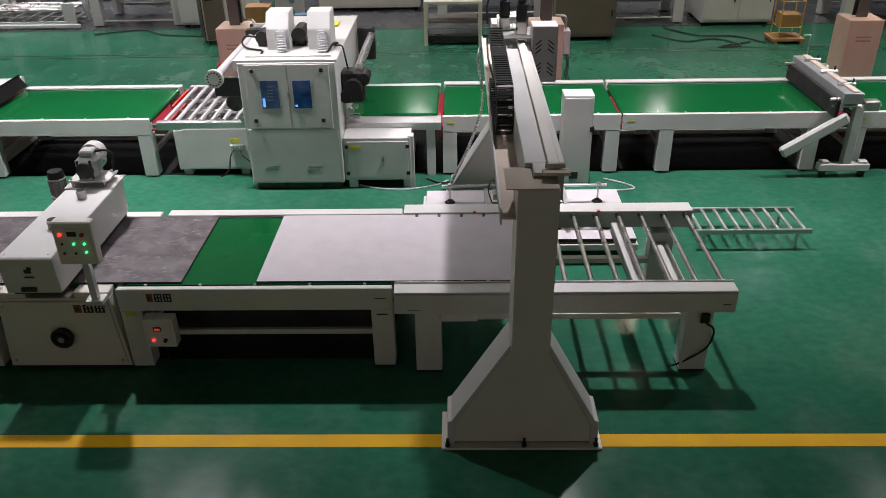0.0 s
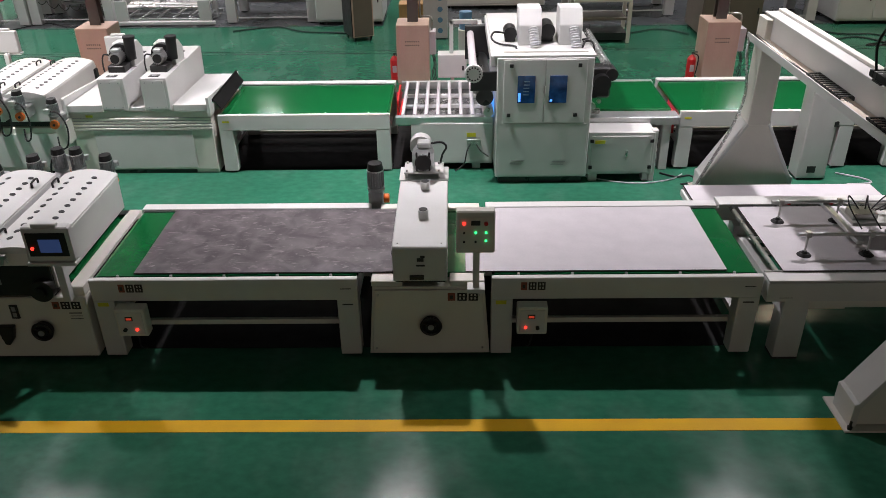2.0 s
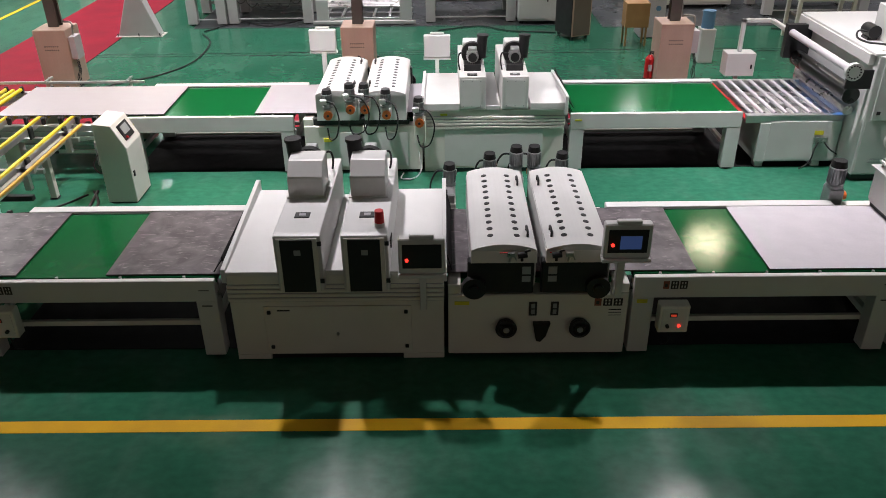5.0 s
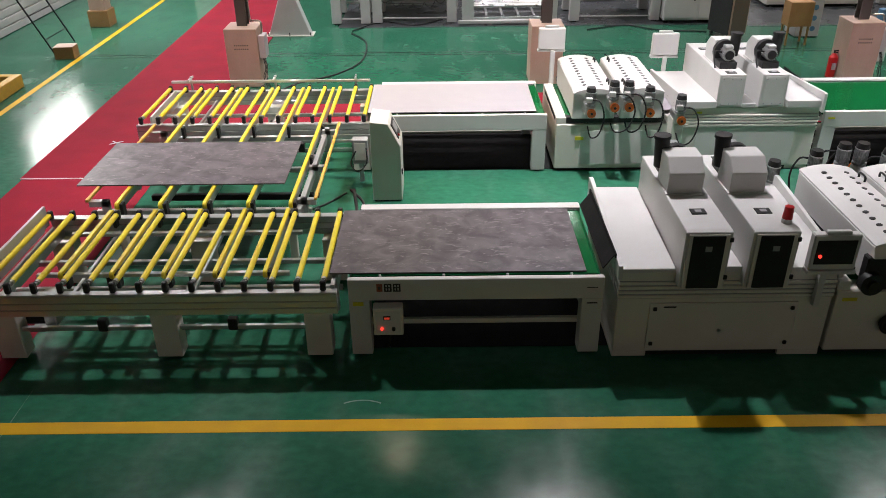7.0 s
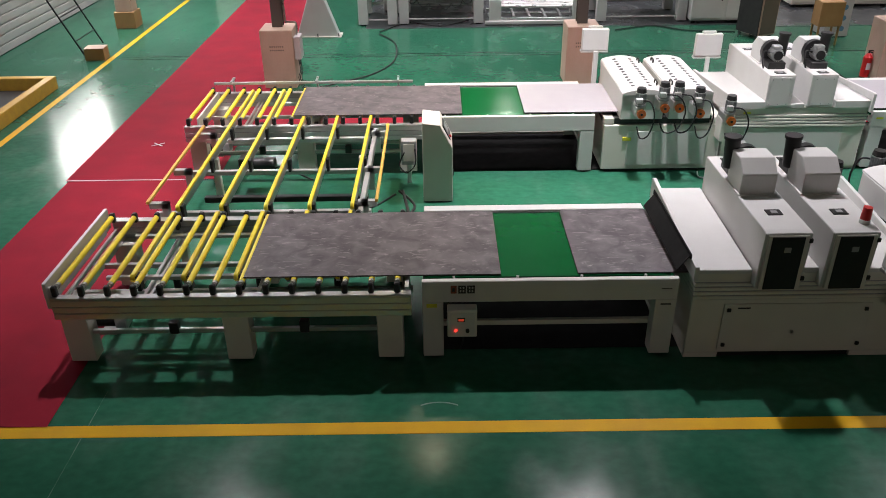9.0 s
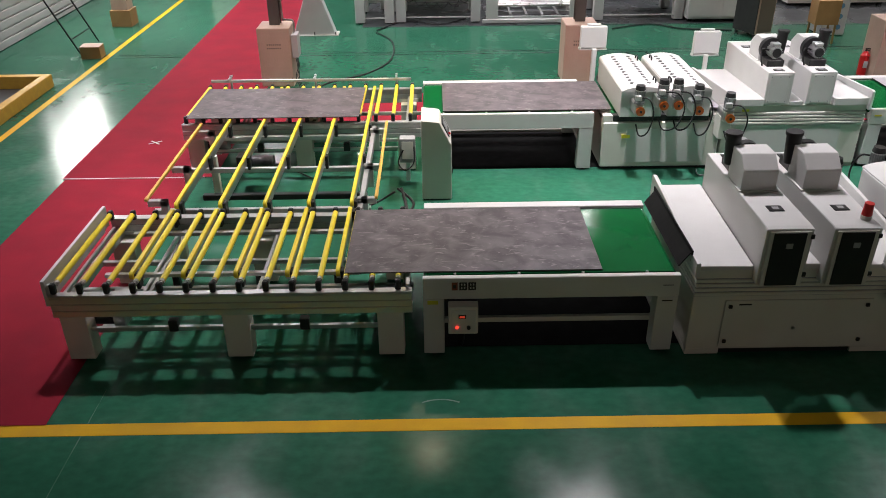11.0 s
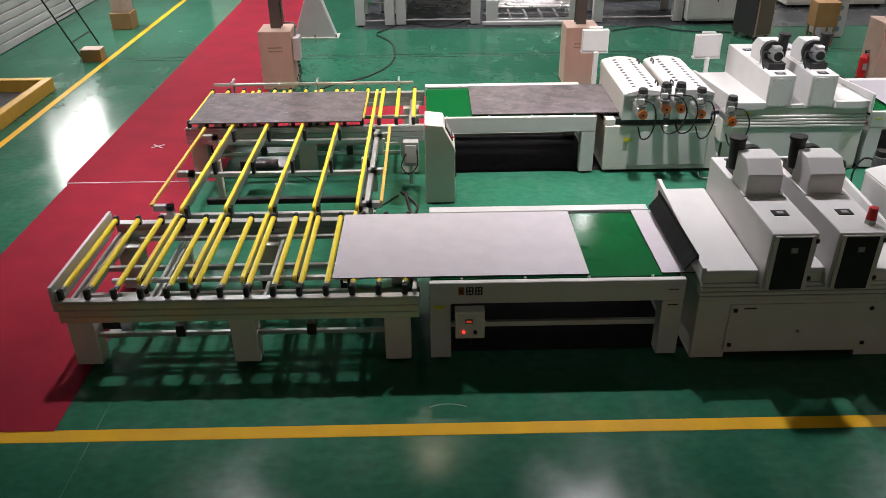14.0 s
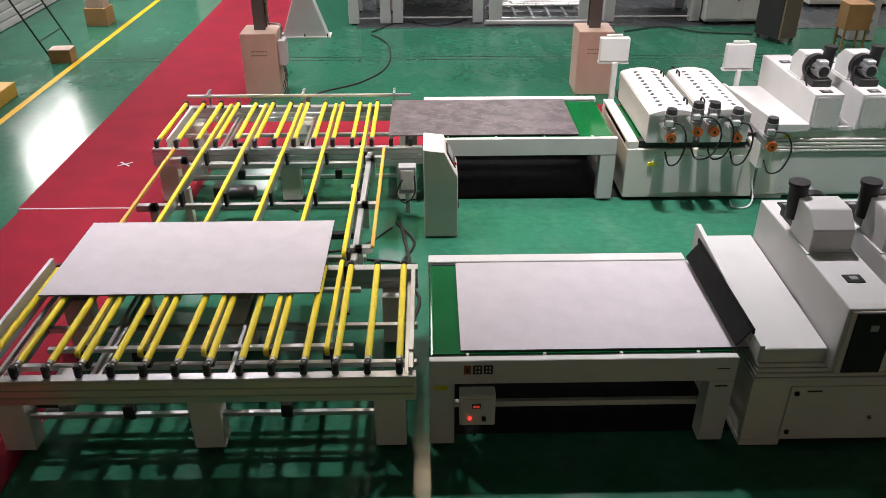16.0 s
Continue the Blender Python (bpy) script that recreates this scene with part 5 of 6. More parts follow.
def gripper():
    """Mast and suction frame; the origin is the underside of the suction cups."""
    c = thing("suction_gripper", pose(0.96, 8.63, 1.4), "steel suction gripper on a mast with black cups", "gripper")
    bars("mast", "alu", c, [(0.02, 0.13, -0.06, 0.06, 0.235, 2.3)], "aluminium mast", bev=0.006)
    bars("rack", "steel", c, [(0.008, 0.02, -0.02, 0.02, 0.4, 2.2)], bev=0.001)
    bars("head_plate", "white", c, [(-0.42, 0.42, -0.16, 0.16, 0.20, 0.235)], bev=0.004)
    bars("spreader", "alu", c, [(-0.5, -0.44, -0.45, 0.45, 0.16, 0.2), (0.44, 0.5, -0.45, 0.45, 0.16, 0.2), (-0.05, 0.05, -0.45, 0.45, 0.16, 0.2)], bev=0.004)
    for yy in (-0.36, 0.34):
        bm = bmesh.new()
        add_cyl(bm, (-1.02, yy, 0.22), (1.02, yy, 0.22), 0.018, seg=12)
        bar = part("suction_bar", bm, "alu", c, "round aluminium suction bar")
        for x in (-0.92, -0.33, 0.33, 0.92):
            bm = bmesh.new()
            add_cyl(bm, (x, yy, 0.035), (x, yy, 0.24), 0.011, seg=8)
            add_box(bm, x - 0.025, x + 0.025, yy - 0.03, yy + 0.03, 0.195, 0.25, 0.005)
            rod = part("cup_rod", bm, "steel", bar)
            bm = bmesh.new()
            add_cyl(bm, (x, yy, 0.0), (x, yy, 0.022), 0.068, 0.045, seg=18)
            add_cyl(bm, (x, yy, 0.022), (x, yy, 0.045), 0.03, 0.02, seg=14)
            part("suction_cup", bm, "rubber", rod, "black rubber suction cup")
    bars("valve_block", "steel", c, [(-0.40, -0.16, -0.10, 0.08, 0.235, 0.30), (0.12, 0.34, -0.06, 0.06, 0.235, 0.29)], bev=0.004)
    for k in range(5):
        a = -0.38 + 0.18 * k
        tb("hose", "rubber", c, [(-0.3 + 0.05 * k, 0.0, 0.29), (a, 0.1, 0.40), (a - 0.08, -0.1, 0.38), (a - 0.02, -0.3, 0.24)], 0.007)
    bm = bmesh.new()
    add_cyl(bm, (-0.1, -0.2, 0.16), (0.12, -0.2, 0.16), 0.035, seg=12)
    add_cyl(bm, (-0.25, 0.16, 0.27), (0.2, 0.16, 0.27), 0.028, seg=12)
    part("air_cylinder", bm, "steel", c)
    return c


car, grip = carriage(), gripper()

# ---- boards that travel ----
b_first = board(dark_me, -11.13, 6.12, 0.866, "dark grey-brown stone pattern board, just coated")
b_second = board(dark_me, -8.0, 6.12, 0.866, "dark grey-brown stone pattern board, just coated")
b_third = board(dark_me, -4.83, 6.12, 0.866, "dark grey stone pattern board on the green belt")
b_pale = board(pale_me, -1.70, 6.12, 0.866, "pale grey primed board on the green belt")
b_loaded = board(pale_me, -0.26, 7.98, 0.286, "pale grey primed board lifted by the gripper")
b_next = board(pale_me, -0.26, 7.98, 0.271, "pale grey primed board waiting on the stack")
b_far = board(grey_me, -14.9, 10.53, 0.875, "lilac-grey coated board on the far belt")
b_far2 = board(grey_me, -16.45, 10.53, 0.875, "lilac-grey coated board on the far belt")



# ---- laminating press in the far line ----
def laminator():
    c = thing("laminator", pose(-4.12, 10.45, 0), "white film laminating machine with blue windows and film rolls", "machine")
    F = -0.41
    cab = bars("cabinet", "white", c, [(1.41, 2.69, F, 2.05, 0.10, 1.80)], "tall white cabinet", bev=0.012)
    bars("plinth", "darkpan", cab, [(1.46, 2.64, F + 0.05, 2.0, 0.0, 0.10)], bev=0)
    for x0, x1 in ((1.50, 2.045), (2.055, 2.60)):
        bars("door", "white", cab, [(x0, x1, F - 0.014, F, 0.91, 1.775)], "hinged white door", bev=0.004)
    bars("lower_door", "white", cab, [(1.44, 2.66, F - 0.010, F, 0.13, 0.895)], bev=0.003)
    for x in (1.685, 2.11):
        w = bars("window", "blueglass", cab, [(x, x + 0.235, F - 0.02, F - 0.012, 1.19, 1.565)], "blue tinted inspection window", bev=0.002)
        for k in range(5 if x < 2 else 0):
            bars("lamp_coil", "vest", w, [(x + 0.07 + 0.004 * k, x + 0.15 + 0.004 * k, F - 0.0215, F - 0.0195, 1.30 + 0.045 * k, 1.312 + 0.045 * k)], "coiled hose seen through the pane", bev=0)
        # glowing bar on the pane's face imitates blue light seen through it
        bars("lamp_gleam", "uv", w, [(x + 0.012, x + 0.045, F - 0.022, F - 0.018, 1.21, 1.33 if x < 2 else 1.24)], "glowing bar painted for blue light behind the pane", bev=0)
    for x, z in ((1.60, 1.70), (2.50, 1.70), (1.575, 1.02), (2.475, 1.02)):
        latch(cab, x, F - 0.012, z, 0.05)
    bars("door_handle", "steel", cab, [(2.03, 2.06, F - 0.045, F - 0.012, 1.33, 1.42)], "steel door handle", bev=0.006)
    for x in (1.60, 2.18):
        for k in range(4):
            bars("louvre", "grey", cab, [(x + 0.01 * k, x + 0.18 + 0.01 * k, F - 0.013, F - 0.008, 0.29 + 0.022 * k, 0.295 + 0.022 * k)], bev=0)
    bars("top_sheet", "white", cab, [(1.36, 2.71, F + 0.01, 2.07, 1.798, 1.83)], "faintly dusty top sheet", bev=0.004)
    bars("top_flange", "white", cab, [(1.33, 1.42, F + 0.10, 2.05, 1.66, 1.80)], "folded flange along the top edge", bev=0.004)
    bars("top_rim", "cream", cab, [(1.50, 2.62, F + 0.14, F + 0.155, 1.83, 1.85)], bev=0.002)
    for x in (1.72, 2.27):
        h = pr("exhaust_hood", "white", cab, [(0.10, 1.828), (0.52, 1.828), (0.52, 2.30), (0.22, 2.30), (0.10, 2.10)], "x", x, x + 0.31, 0.008, "white exhaust hood")
        for k in range(9):
            u, u2 = k / 9, (k + 0.8) / 9
            p0 = Vector((x + 0.19 + 0.03 * u, 0.10 - 0.12 * math.sin(u * 1.5), 2.06 - 0.23 * u))
            p1 = Vector((x + 0.19 + 0.03 * u2, 0.10 - 0.12 * math.sin(u2 * 1.5), 2.06 - 0.23 * u2))
            ring = bmesh.new()
            add_cyl(ring, p0, p0.lerp(p1, 0.5), 0.058, 0.072, seg=16)
            add_cyl(ring, p0.lerp(p1, 0.5), p1, 0.072, 0.058, seg=16)
            part("duct_ring", ring, "duct", h, "ring of a ribbed white flexible duct")
    fm = cy("fan_motor", "black", cab, (2.13, 0.22, 1.99), (2.13, 0.56, 1.99), 0.10, "black fan motor", seg=18)
    bx("motor_foot", "black", fm, 2.05, 2.21, 0.28, 0.52, 1.83, 1.91, 0.01)
    fn = cy("fan_motor", "black", cab, (1.62, 0.25, 1.95), (1.62, 0.50, 1.95), 0.09, "black fan motor", seg=18)
    bx("motor_foot", "black", fn, 1.55, 1.69, 0.28, 0.48, 1.83, 1.88, 0.01)
    tb("cable", "rubber", cab, [(1.55, 0.30, 1.95), (1.40, 0.28, 1.97), (1.36, 0.2, 1.90), (1.46, 0.08, 1.86), (1.66, 0.0, 1.85), (1.68, -0.12, 1.84)], 0.014)
    tb("cable", "rubber", cab, [(2.58, 0.3, 1.84), (2.66, 0.15, 1.90), (2.62, 0.0, 1.93), (2.56, -0.12, 1.85)], 0.014)
    tb("cable", "rubber", cab, [(2.62, 0.2, 1.85), (2.72, 0.1, 1.87), (2.76, 0.05, 1.74), (2.78, 0.1, 1.55)], 0.012)
    bars("tool", "label", cab, [(2.42, 2.5, 1.35, 1.6, 1.83, 1.86)], "yellow tool", bev=0.01)
    # roller table left, belt right
    bars("front_rail", "alu", c, [(0.0, 1.40, 0.11, 0.17, 0.70, 0.80), (0.0, 1.40, 0.09, 0.19, 0.80, 0.82)], bev=0.003)
    bars("back_rail", "alu", c, [(0.0, 1.40, 1.75, 1.83, 0.70, 0.82)], bev=0.003)
    # dark sheet over the cabinet top, painted for the shaded interior below the rollers
    bars("drip_tray", "darkpan", c, [(0.02, 1.38, 0.18, 1.74, 0.692, 0.70)], "dark sheet painting the shaded interior under the rollers", bev=0)
    bars("red_guard", "red", c, [(0.03, 0.10, 0.2, 1.2, 0.70, 0.73)], "red guard strip", bev=0.003)
    bars("cross_beam", "alu", c, [(0.10, 1.38, 0.75, 0.80, 0.72, 0.77)], bev=0.004)
    bars("cross_beam", "alu", c, [(0.10, 1.38, 1.25, 1.29, 0.72, 0.77)], bev=0.004)
    for k in range(8):
        x = 0.10 + 0.168 * k
        cy("roller", "pale", c, (x, 0.18, 0.81), (x, 1.76, 0.81), 0.028, "pale aluminium roller", seg=14)
    bars("red_guard", "red", c, [(-0.03, 0.0, 0.9, 1.7, 0.5, 0.80)], "red guard plate", bev=0.003)
    cl = bars("side_cabinet", "white", c, [(0.22, 1.40, 0.10, 1.55, 0.10, 0.70)], "low white side cabinet", bev=0.008)
    bars("side_door", "white", cl, [(0.36, 1.38, 0.086, 0.10, 0.13, 0.72)], bev=0.003)
    bx("sticker", "label", cl, 1.02, 1.15, 0.08, 0.088, 0.52, 0.58, 0)
    av = bx("air_valve", "steel", cl, 1.02, 1.22, 0.05, 0.086, 0.40, 0.49, 0.004, "steel air valve block")
    for x in (1.07, 1.16):
        cy("valve_cup", "steel", av, (x, 0.085, 0.43), (x, 0.02, 0.43), 0.03, seg=10)
    tb("air_hose", "rubber", cl, [(1.07, 0.02, 0.43), (1.02, -0.02, 0.33), (0.98, -0.03, 0.15), (0.85, -0.02, 0.03)], 0.01)
    tb("air_hose", "rubber", cl, [(1.16, 0.02, 0.43), (1.22, -0.03, 0.35), (1.33, -0.08, 0.28)], 0.01)
    for x in (0.26, 1.1):
        bx("leg", "white", c, x, x + 0.12, 0.15, 0.3, 0.0, 0.11, 0.004)
    bars("front_rail", "alu", c, [(2.70, 4.03, 0.02, 0.10, 0.70, 0.80), (2.70, 4.03, 0.0, 0.28, 0.80, 0.82)], bev=0.003)
    bars("back_rail", "alu", c, [(2.70, 4.0, 1.6, 1.73, 0.70, 0.84)], bev=0.003)
    bars("belt", "belt", c, [(2.70, 3.98, 0.28, 1.6, 0.76, 0.85)], "glossy green outfeed belt", bev=0.02)
    cr = bars("side_cabinet", "white", c, [(2.70, 3.62, -0.37, 1.5, 0.12, 0.74)], "low white side cabinet", bev=0.008)
    bars("side_door", "white", cr, [(2.745, 3.58, -0.385, -0.37, 0.16, 0.69)], bev=0.004)
    bars("door_handle", "steel", cr, [(3.22, 3.25, -0.41, -0.385, 0.34, 0.48)], bev=0.004)
    bx("sticker", "label", cr, 2.79, 2.93, -0.389, -0.383, 0.58, 0.63, 0)
    for x, z in ((2.745, 0.62), (3.575, 0.62), (2.745, 0.23), (3.575, 0.23)):
        latch(cr, x, -0.385, z, 0.05)
    for x in (2.74, 3.50):
        bx("leg", "white", c, x, x + 0.12, -0.34, -0.2, 0.0, 0.125, 0.004)
    bars("end_post", "white", c, [(3.58, 3.66, -0.36, -0.24, 0.0, 0.76)], bev=0.006)
    bars("end_leg", "white", c, [(3.82, 3.94, 0.05, 0.2, 0.0, 0.70)], bev=0.004)
    bars("red_guard", "red", c, [(3.985, 4.02, 0.2, 0.45, 0.5, 0.80)], "red guard plate", bev=0.003)
    # film rolls
    r = cy("film_roll", "pale", c, (1.10, -0.36, 1.60), (1.10, 1.75, 1.60), 0.055, "white film roll core", seg=18)
    bm = bmesh.new()
    add_cyl(bm, (1.10, -0.45, 1.60), (1.10, -0.39, 1.60), 0.12, seg=24)
    hub = part("brake_disc", bm, "white", r, "white vented brake disc")
    for k in range(14):
        a = 2 * math.pi * k / 14
        cy("vent_hole", "black", hub, (1.10 + 0.085 * math.cos(a), -0.455, 1.60 + 0.085 * math.sin(a)), (1.10 + 0.085 * math.cos(a), -0.445, 1.60 + 0.085 * math.sin(a)), 0.012, seg=8)
    each("bracket", "black", c, [(1.06, 1.42, -0.36, -0.32, 1.34, 1.60), (1.02, 1.42, 1.68, 1.80, 1.2, 1.72)], "black roll bracket", bev=0.006)
    cy("press_roll", "darkpan", c, (1.26, -0.2, 1.20), (1.26, 1.7, 1.20), 0.12, "dark rubber press roll", seg=22)
    cy("press_roll", "steel", c, (1.32, -0.1, 0.95), (1.32, 1.7, 0.95), 0.07, seg=18)
    # added emissive strip imitates film lit blue in the opening; not a lamp
    bars("lamp_strip", "uv", c, [(1.34, 1.405, 0.15, 1.7, 0.86, 1.02)], "glowing strip standing in for blue-lit film", bev=0)
    cy("film_roll", "foil", c, (2.93, 0.05, 1.58), (2.93, 1.95, 1.58), 0.06, "silver film roll", seg=18)
    ud = bx("unwind_drive", "black", c, 2.69, 3.00, -0.05, 0.20, 1.12, 1.56, 0.03, "black unwind drive")
    cy("brake", "black", ud, (2.86, -0.18, 1.36), (2.86, 0.0, 1.36), 0.12, seg=20)
    cy("pulley", "black", ud, (3.0, -0.08, 1.46), (3.0, 0.2, 1.46), 0.085, seg=18)
    cy("pulley", "black", ud, (2.75, -0.16, 1.24), (2.75, 0.0, 1.24), 0.08, seg=16)
    bx("roll_bracket", "black", c, 2.72, 2.98, 1.8, 1.95, 1.2, 1.7, 0.02)
    ad = bx("adjuster", "steel", c, 2.70, 2.90, 0.05, 0.12, 0.86, 0.93, 0.008)
    cy("knob", "steel", ad, (2.78, 0.02, 0.97), (2.78, 0.1, 0.97), 0.055, seg=16)
    cy("knob", "steel", ad, (2.87, 0.02, 1.05), (2.87, 0.06, 1.05), 0.03, seg=12)
    return c


laminator()

cs = thing("control_stand", pose(-3.55, 13.3, 0), "white swing-arm control box behind the press", "control box")
bars("box", "white", cs, [(0.0, 0.5, 0.0, 0.3, 0.55, 0.95)], bev=0.008)
bars("arm", "white", cs, [(0.2, 0.27, 0.1, 0.17, 0.95, 1.52), (0.2, 0.75, 0.1, 0.17, 1.45, 1.52), (0.68, 0.75, -0.5, 0.17, 1.45, 1.52)], bev=0.01)
bars("stand", "white", cs, [(0.22, 0.28, 0.12, 0.18, 0.0, 0.56), (0.05, 0.45, 0.05, 0.25, 0.0, 0.02)], bev=0.004)
bars("latch", "black", cs, [(0.42, 0.45, -0.012, 0.0, 0.68, 0.76)], bev=0.003)

# white switch cabinet by the gantry
wc = thing("switch_cabinet", pose(1.55, 10.08, 0), "tall narrow white switch cabinet", "cabinet")
bars("body", "white", wc, [(0, 0.40, 0, 0.30, 0.03, 1.30)], bev=0.008)
bars("door", "white", wc, [(0.01, 0.39, -0.015, 0.0, 0.06, 1.27)], bev=0.004)
bx("lock", "black", wc, 0.36, 0.42, -0.02, 0.02, 0.80, 0.87, 0.004)
bx("socket", "ink", wc, 0.12, 0.24, -0.02, -0.012, 0.12, 0.22, 0.003)
bx("plinth", "black", wc, 0.02, 0.38, 0.02, 0.28, 0.0, 0.032, 0)


def stacker_arm():
    c = thing("squeegee_station", pose(5.4, 10.3, 0), "white crossbar station with slanted arm on castors", "machine")
    arm = bmesh.new()
    add_box(arm, -0.48, 0.48, 0.0, 0.10, -0.085, 0.085, 0.06, Matrix.Translation((-0.38, -0.05, 0.63)) @ Matrix.Rotation(radians(-33), 4, "Y"))
    part("chain_guard", arm, "white", c, "slanted rounded white chain guard")
    bars("stand", "white", c, [(0.10, 0.22, 0.0, 0.10, 0.16, 1.02), (-0.22, 0.48, -0.02, 0.10, 0.10, 0.20), (-0.2, -0.08, 0.0, 0.1, 0.2, 0.24), (0.32, 0.45, 0.0, 0.1, 0.2, 0.24)], bev=0.008)
    for x in (-0.14, 0.40):
        bm = bmesh.new()
        add_cyl(bm, (x - 0.03, 0.04, 0.05), (x + 0.03, 0.04, 0.05), 0.05, seg=14)
        add_box(bm, x - 0.04, x + 0.04, 0.0, 0.08, 0.07, 0.105, 0.004)
        part("castor", bm, "black", c)
    beam = bars("crossbar", "motor", c, [(-0.10, 0.16, -0.02, 1.85, 1.08, 1.22), (-0.12, -0.08, -0.02, 1.85, 0.98, 1.10)], "long steel crossbar", bev=0.006)
    bars("wood_strip", "dusty", beam, [(0.02, 0.10, 0.0, 1.80, 1.22, 1.245)], bev=0.003)
    for yy in (0.3, 0.9, 1.5):
        bx("clamp", "steel", beam, -0.06, 0.18, yy, yy + 0.05, 1.20, 1.265, 0.006)
        cy("clamp_screw", "black", beam, (0.14, yy + 0.025, 1.26), (0.14, yy + 0.025, 1.32), 0.014, seg=8)
    bars("blade", "rubber", beam, [(-0.17, -0.12, 0.0, 1.8, 0.88, 1.12)], bev=0.003)
    for y in (0.0, 1.7):
        bm = bmesh.new()
        add_cyl(bm, (-0.2, y + 0.06, 1.02), (0.45, y + 0.06, 1.02), 0.022, seg=12)
        add_cyl(bm, (-0.24, y + 0.06, 1.12), (-0.05, y + 0.06, 1.12), 0.022, seg=12)
        add_box(bm, 0.2, 0.42, y, y + 0.14, 0.96, 1.1, 0.01)
        part("slide", bm, "steel", beam)
    bm = bmesh.new()
    add_cyl(bm, (0.15, 1.95, 1.0), (0.15, 1.95, 1.5), 0.014, seg=8)
    add_cyl(bm, (0.15, 1.95, 1.5), (0.05, 1.95, 1.5), 0.014, seg=8)
    part("hook", bm, "steel", beam)
    return c


stacker_arm()


# ---- columns and what hangs on them ----
def column(x, box_side, h=1.12):
    c = thing("column", pose(x, 14.75, 0), "steel hall column with pale wooden cladding at its foot", "column", "hall columns", "structure")
    bars("cladding", "pink", c, [(-0.31, 0.31, 0.0, 0.62, 0, h)], "pale wooden cladding", bev=0.012)
    bars("steel", "column", c, [(-0.10, 0.10, 0.26, 0.28, h - 0.02, 9.9), (-0.10, 0.10, 0.44, 0.46, h - 0.02, 9.9), (-0.012, 0.012, 0.28, 0.44, h - 0.02, 9.9)], bev=0.002)
    bars("lettering", "tan", c, [(-0.14 + 0.04 * k, -0.115 + 0.04 * k, -0.003, 0.001, 0.80 - 0.07 * r, 0.825 - 0.07 * r) for k in range(7) for r in range(2)], "faded unreadable lettering", bev=0)
    if box_side:
        b = bars("meter_box", "pale", c, [(0.32, 0.44, 0.05, 0.35, 0.55, 0.98)], "grey meter box", bev=0.006)
        tb("conduit", "steel", c, [(0.36, 0.2, 0.98), (0.36, 0.25, 1.2), (0.2, 0.3, 1.22), (0.14, 0.36, 1.3), (0.14, 0.36, 2.4)], 0.018)
        for k in range(3):
            tb("wire", "rubber", c, [(0.37 + 0.02 * k, 0.1, 0.55), (0.40 + 0.02 * k, 0.05, 0.35), (0.36 + 0.03 * k, 0.0, 0.2), (0.42 + 0.03 * k, -0.05, 0.02)], 0.008)
    return c


for cx, side in ((-15.95, True), (-10.12, False), (-4.05, True), (1.80, True), (7.63, False)):
    column(cx, side)


def extinguisher(x, y):
    c = thing("fire_extinguisher", pose(x, y, 0), "red fire extinguisher standing by a column", "extinguisher", "fire extinguishers")
    bm = bmesh.new()
    add_cyl(bm, (0, 0, 0), (0, 0, 0.38), 0.085, seg=20)
    add_cyl(bm, (0, 0, 0.38), (0, 0, 0.46), 0.085, 0.03, seg=20)
    b = part("cylinder", bm, "red", c)
    bm = bmesh.new()
    add_cyl(bm, (0, 0, 0.45), (0, 0, 0.52), 0.02, seg=10)
    add_box(bm, -0.02, 0.1, -0.015, 0.015, 0.50, 0.52, 0.004)
    part("valve", bm, "black", b)
    tb("hose", "rubber", b, [(0.03, 0, 0.48), (0.12, 0, 0.42), (0.12, 0, 0.2), (0.1, 0, 0.08)], 0.012)
    bars("tag", "pale", b, [(-0.04, 0.04, -0.09, -0.084, 0.15, 0.28)], bev=0)
    return c


extinguisher(-4.43, 15.08)
extinguisher(1.33, 14.95)


# ---- machines beyond the floor track ----
def flared_post(x, y):
    c = thing("gantry_post", pose(x, y, 0), "white flared gantry post bolted to the floor", "gantry post", "far gantry posts")
    bm = bmesh.new()
    add_prism(bm, [(-0.5, 0.02), (0.5, 0.02), (0.17, 0.95), (-0.17, 0.95)], "y", 0, 0.3, 0.01)
    add_prism(bm, [(-0.17, 0.95), (0.17, 0.95), (0.17, 2.3), (-0.17, 2.3)], "y", 0.0, 0.3, 0.006)
    part("post", bm, "white", c)
    bx("base_plate", "cream", c, -0.56, 0.56, -0.06, 0.36, 0, 0.022, 0.003)
    for bxx in (-0.5, 0.0, 0.5):
        cy("anchor_bolt", "black", c, (bxx, -0.03, 0.02), (bxx, -0.03, 0.09), 0.014, seg=8)
    return c


flared_post(-15.75, 18.71)
flared_post(-11.8, 25.8)


def far_conveyor(x, y, L, mat="white", top="belt", h=0.95):
    c = thing("far_conveyor", pose(x, y, 0), "white conveyor frame in the next line", "conveyor", "conveyors in the next line")
    bars("front_rail", mat, c, [(0, L, 0, 0.1, h - 0.2, h)], bev=0.006)
    bars("back_rail", mat, c, [(0, L, 1.4, 1.5, h - 0.2, h)], bev=0.006)
    bars("bed", top, c, [(0.02, L - 0.02, 0.1, 1.4, h - 0.06, h - 0.02)], bev=0.003)
    for a in (0.0, L - 0.24):
        for yy in (0.01, 1.28):
            leg = bx("leg", mat, c, a, a + 0.24, yy, yy + 0.2, 0.03, h - 0.2, 0.006)
            bx("foot", "rubber", leg, a + 0.06, a + 0.18, yy + 0.04, yy + 0.16, 0, 0.032, 0.003)
    each("stretcher", mat, c, [(0.24, L - 0.24, 1.32, 1.38, 0.25, 0.31), (0.24, L - 0.24, 0.06, 0.1, 0.12, 0.15)], bev=0.003)
    return c


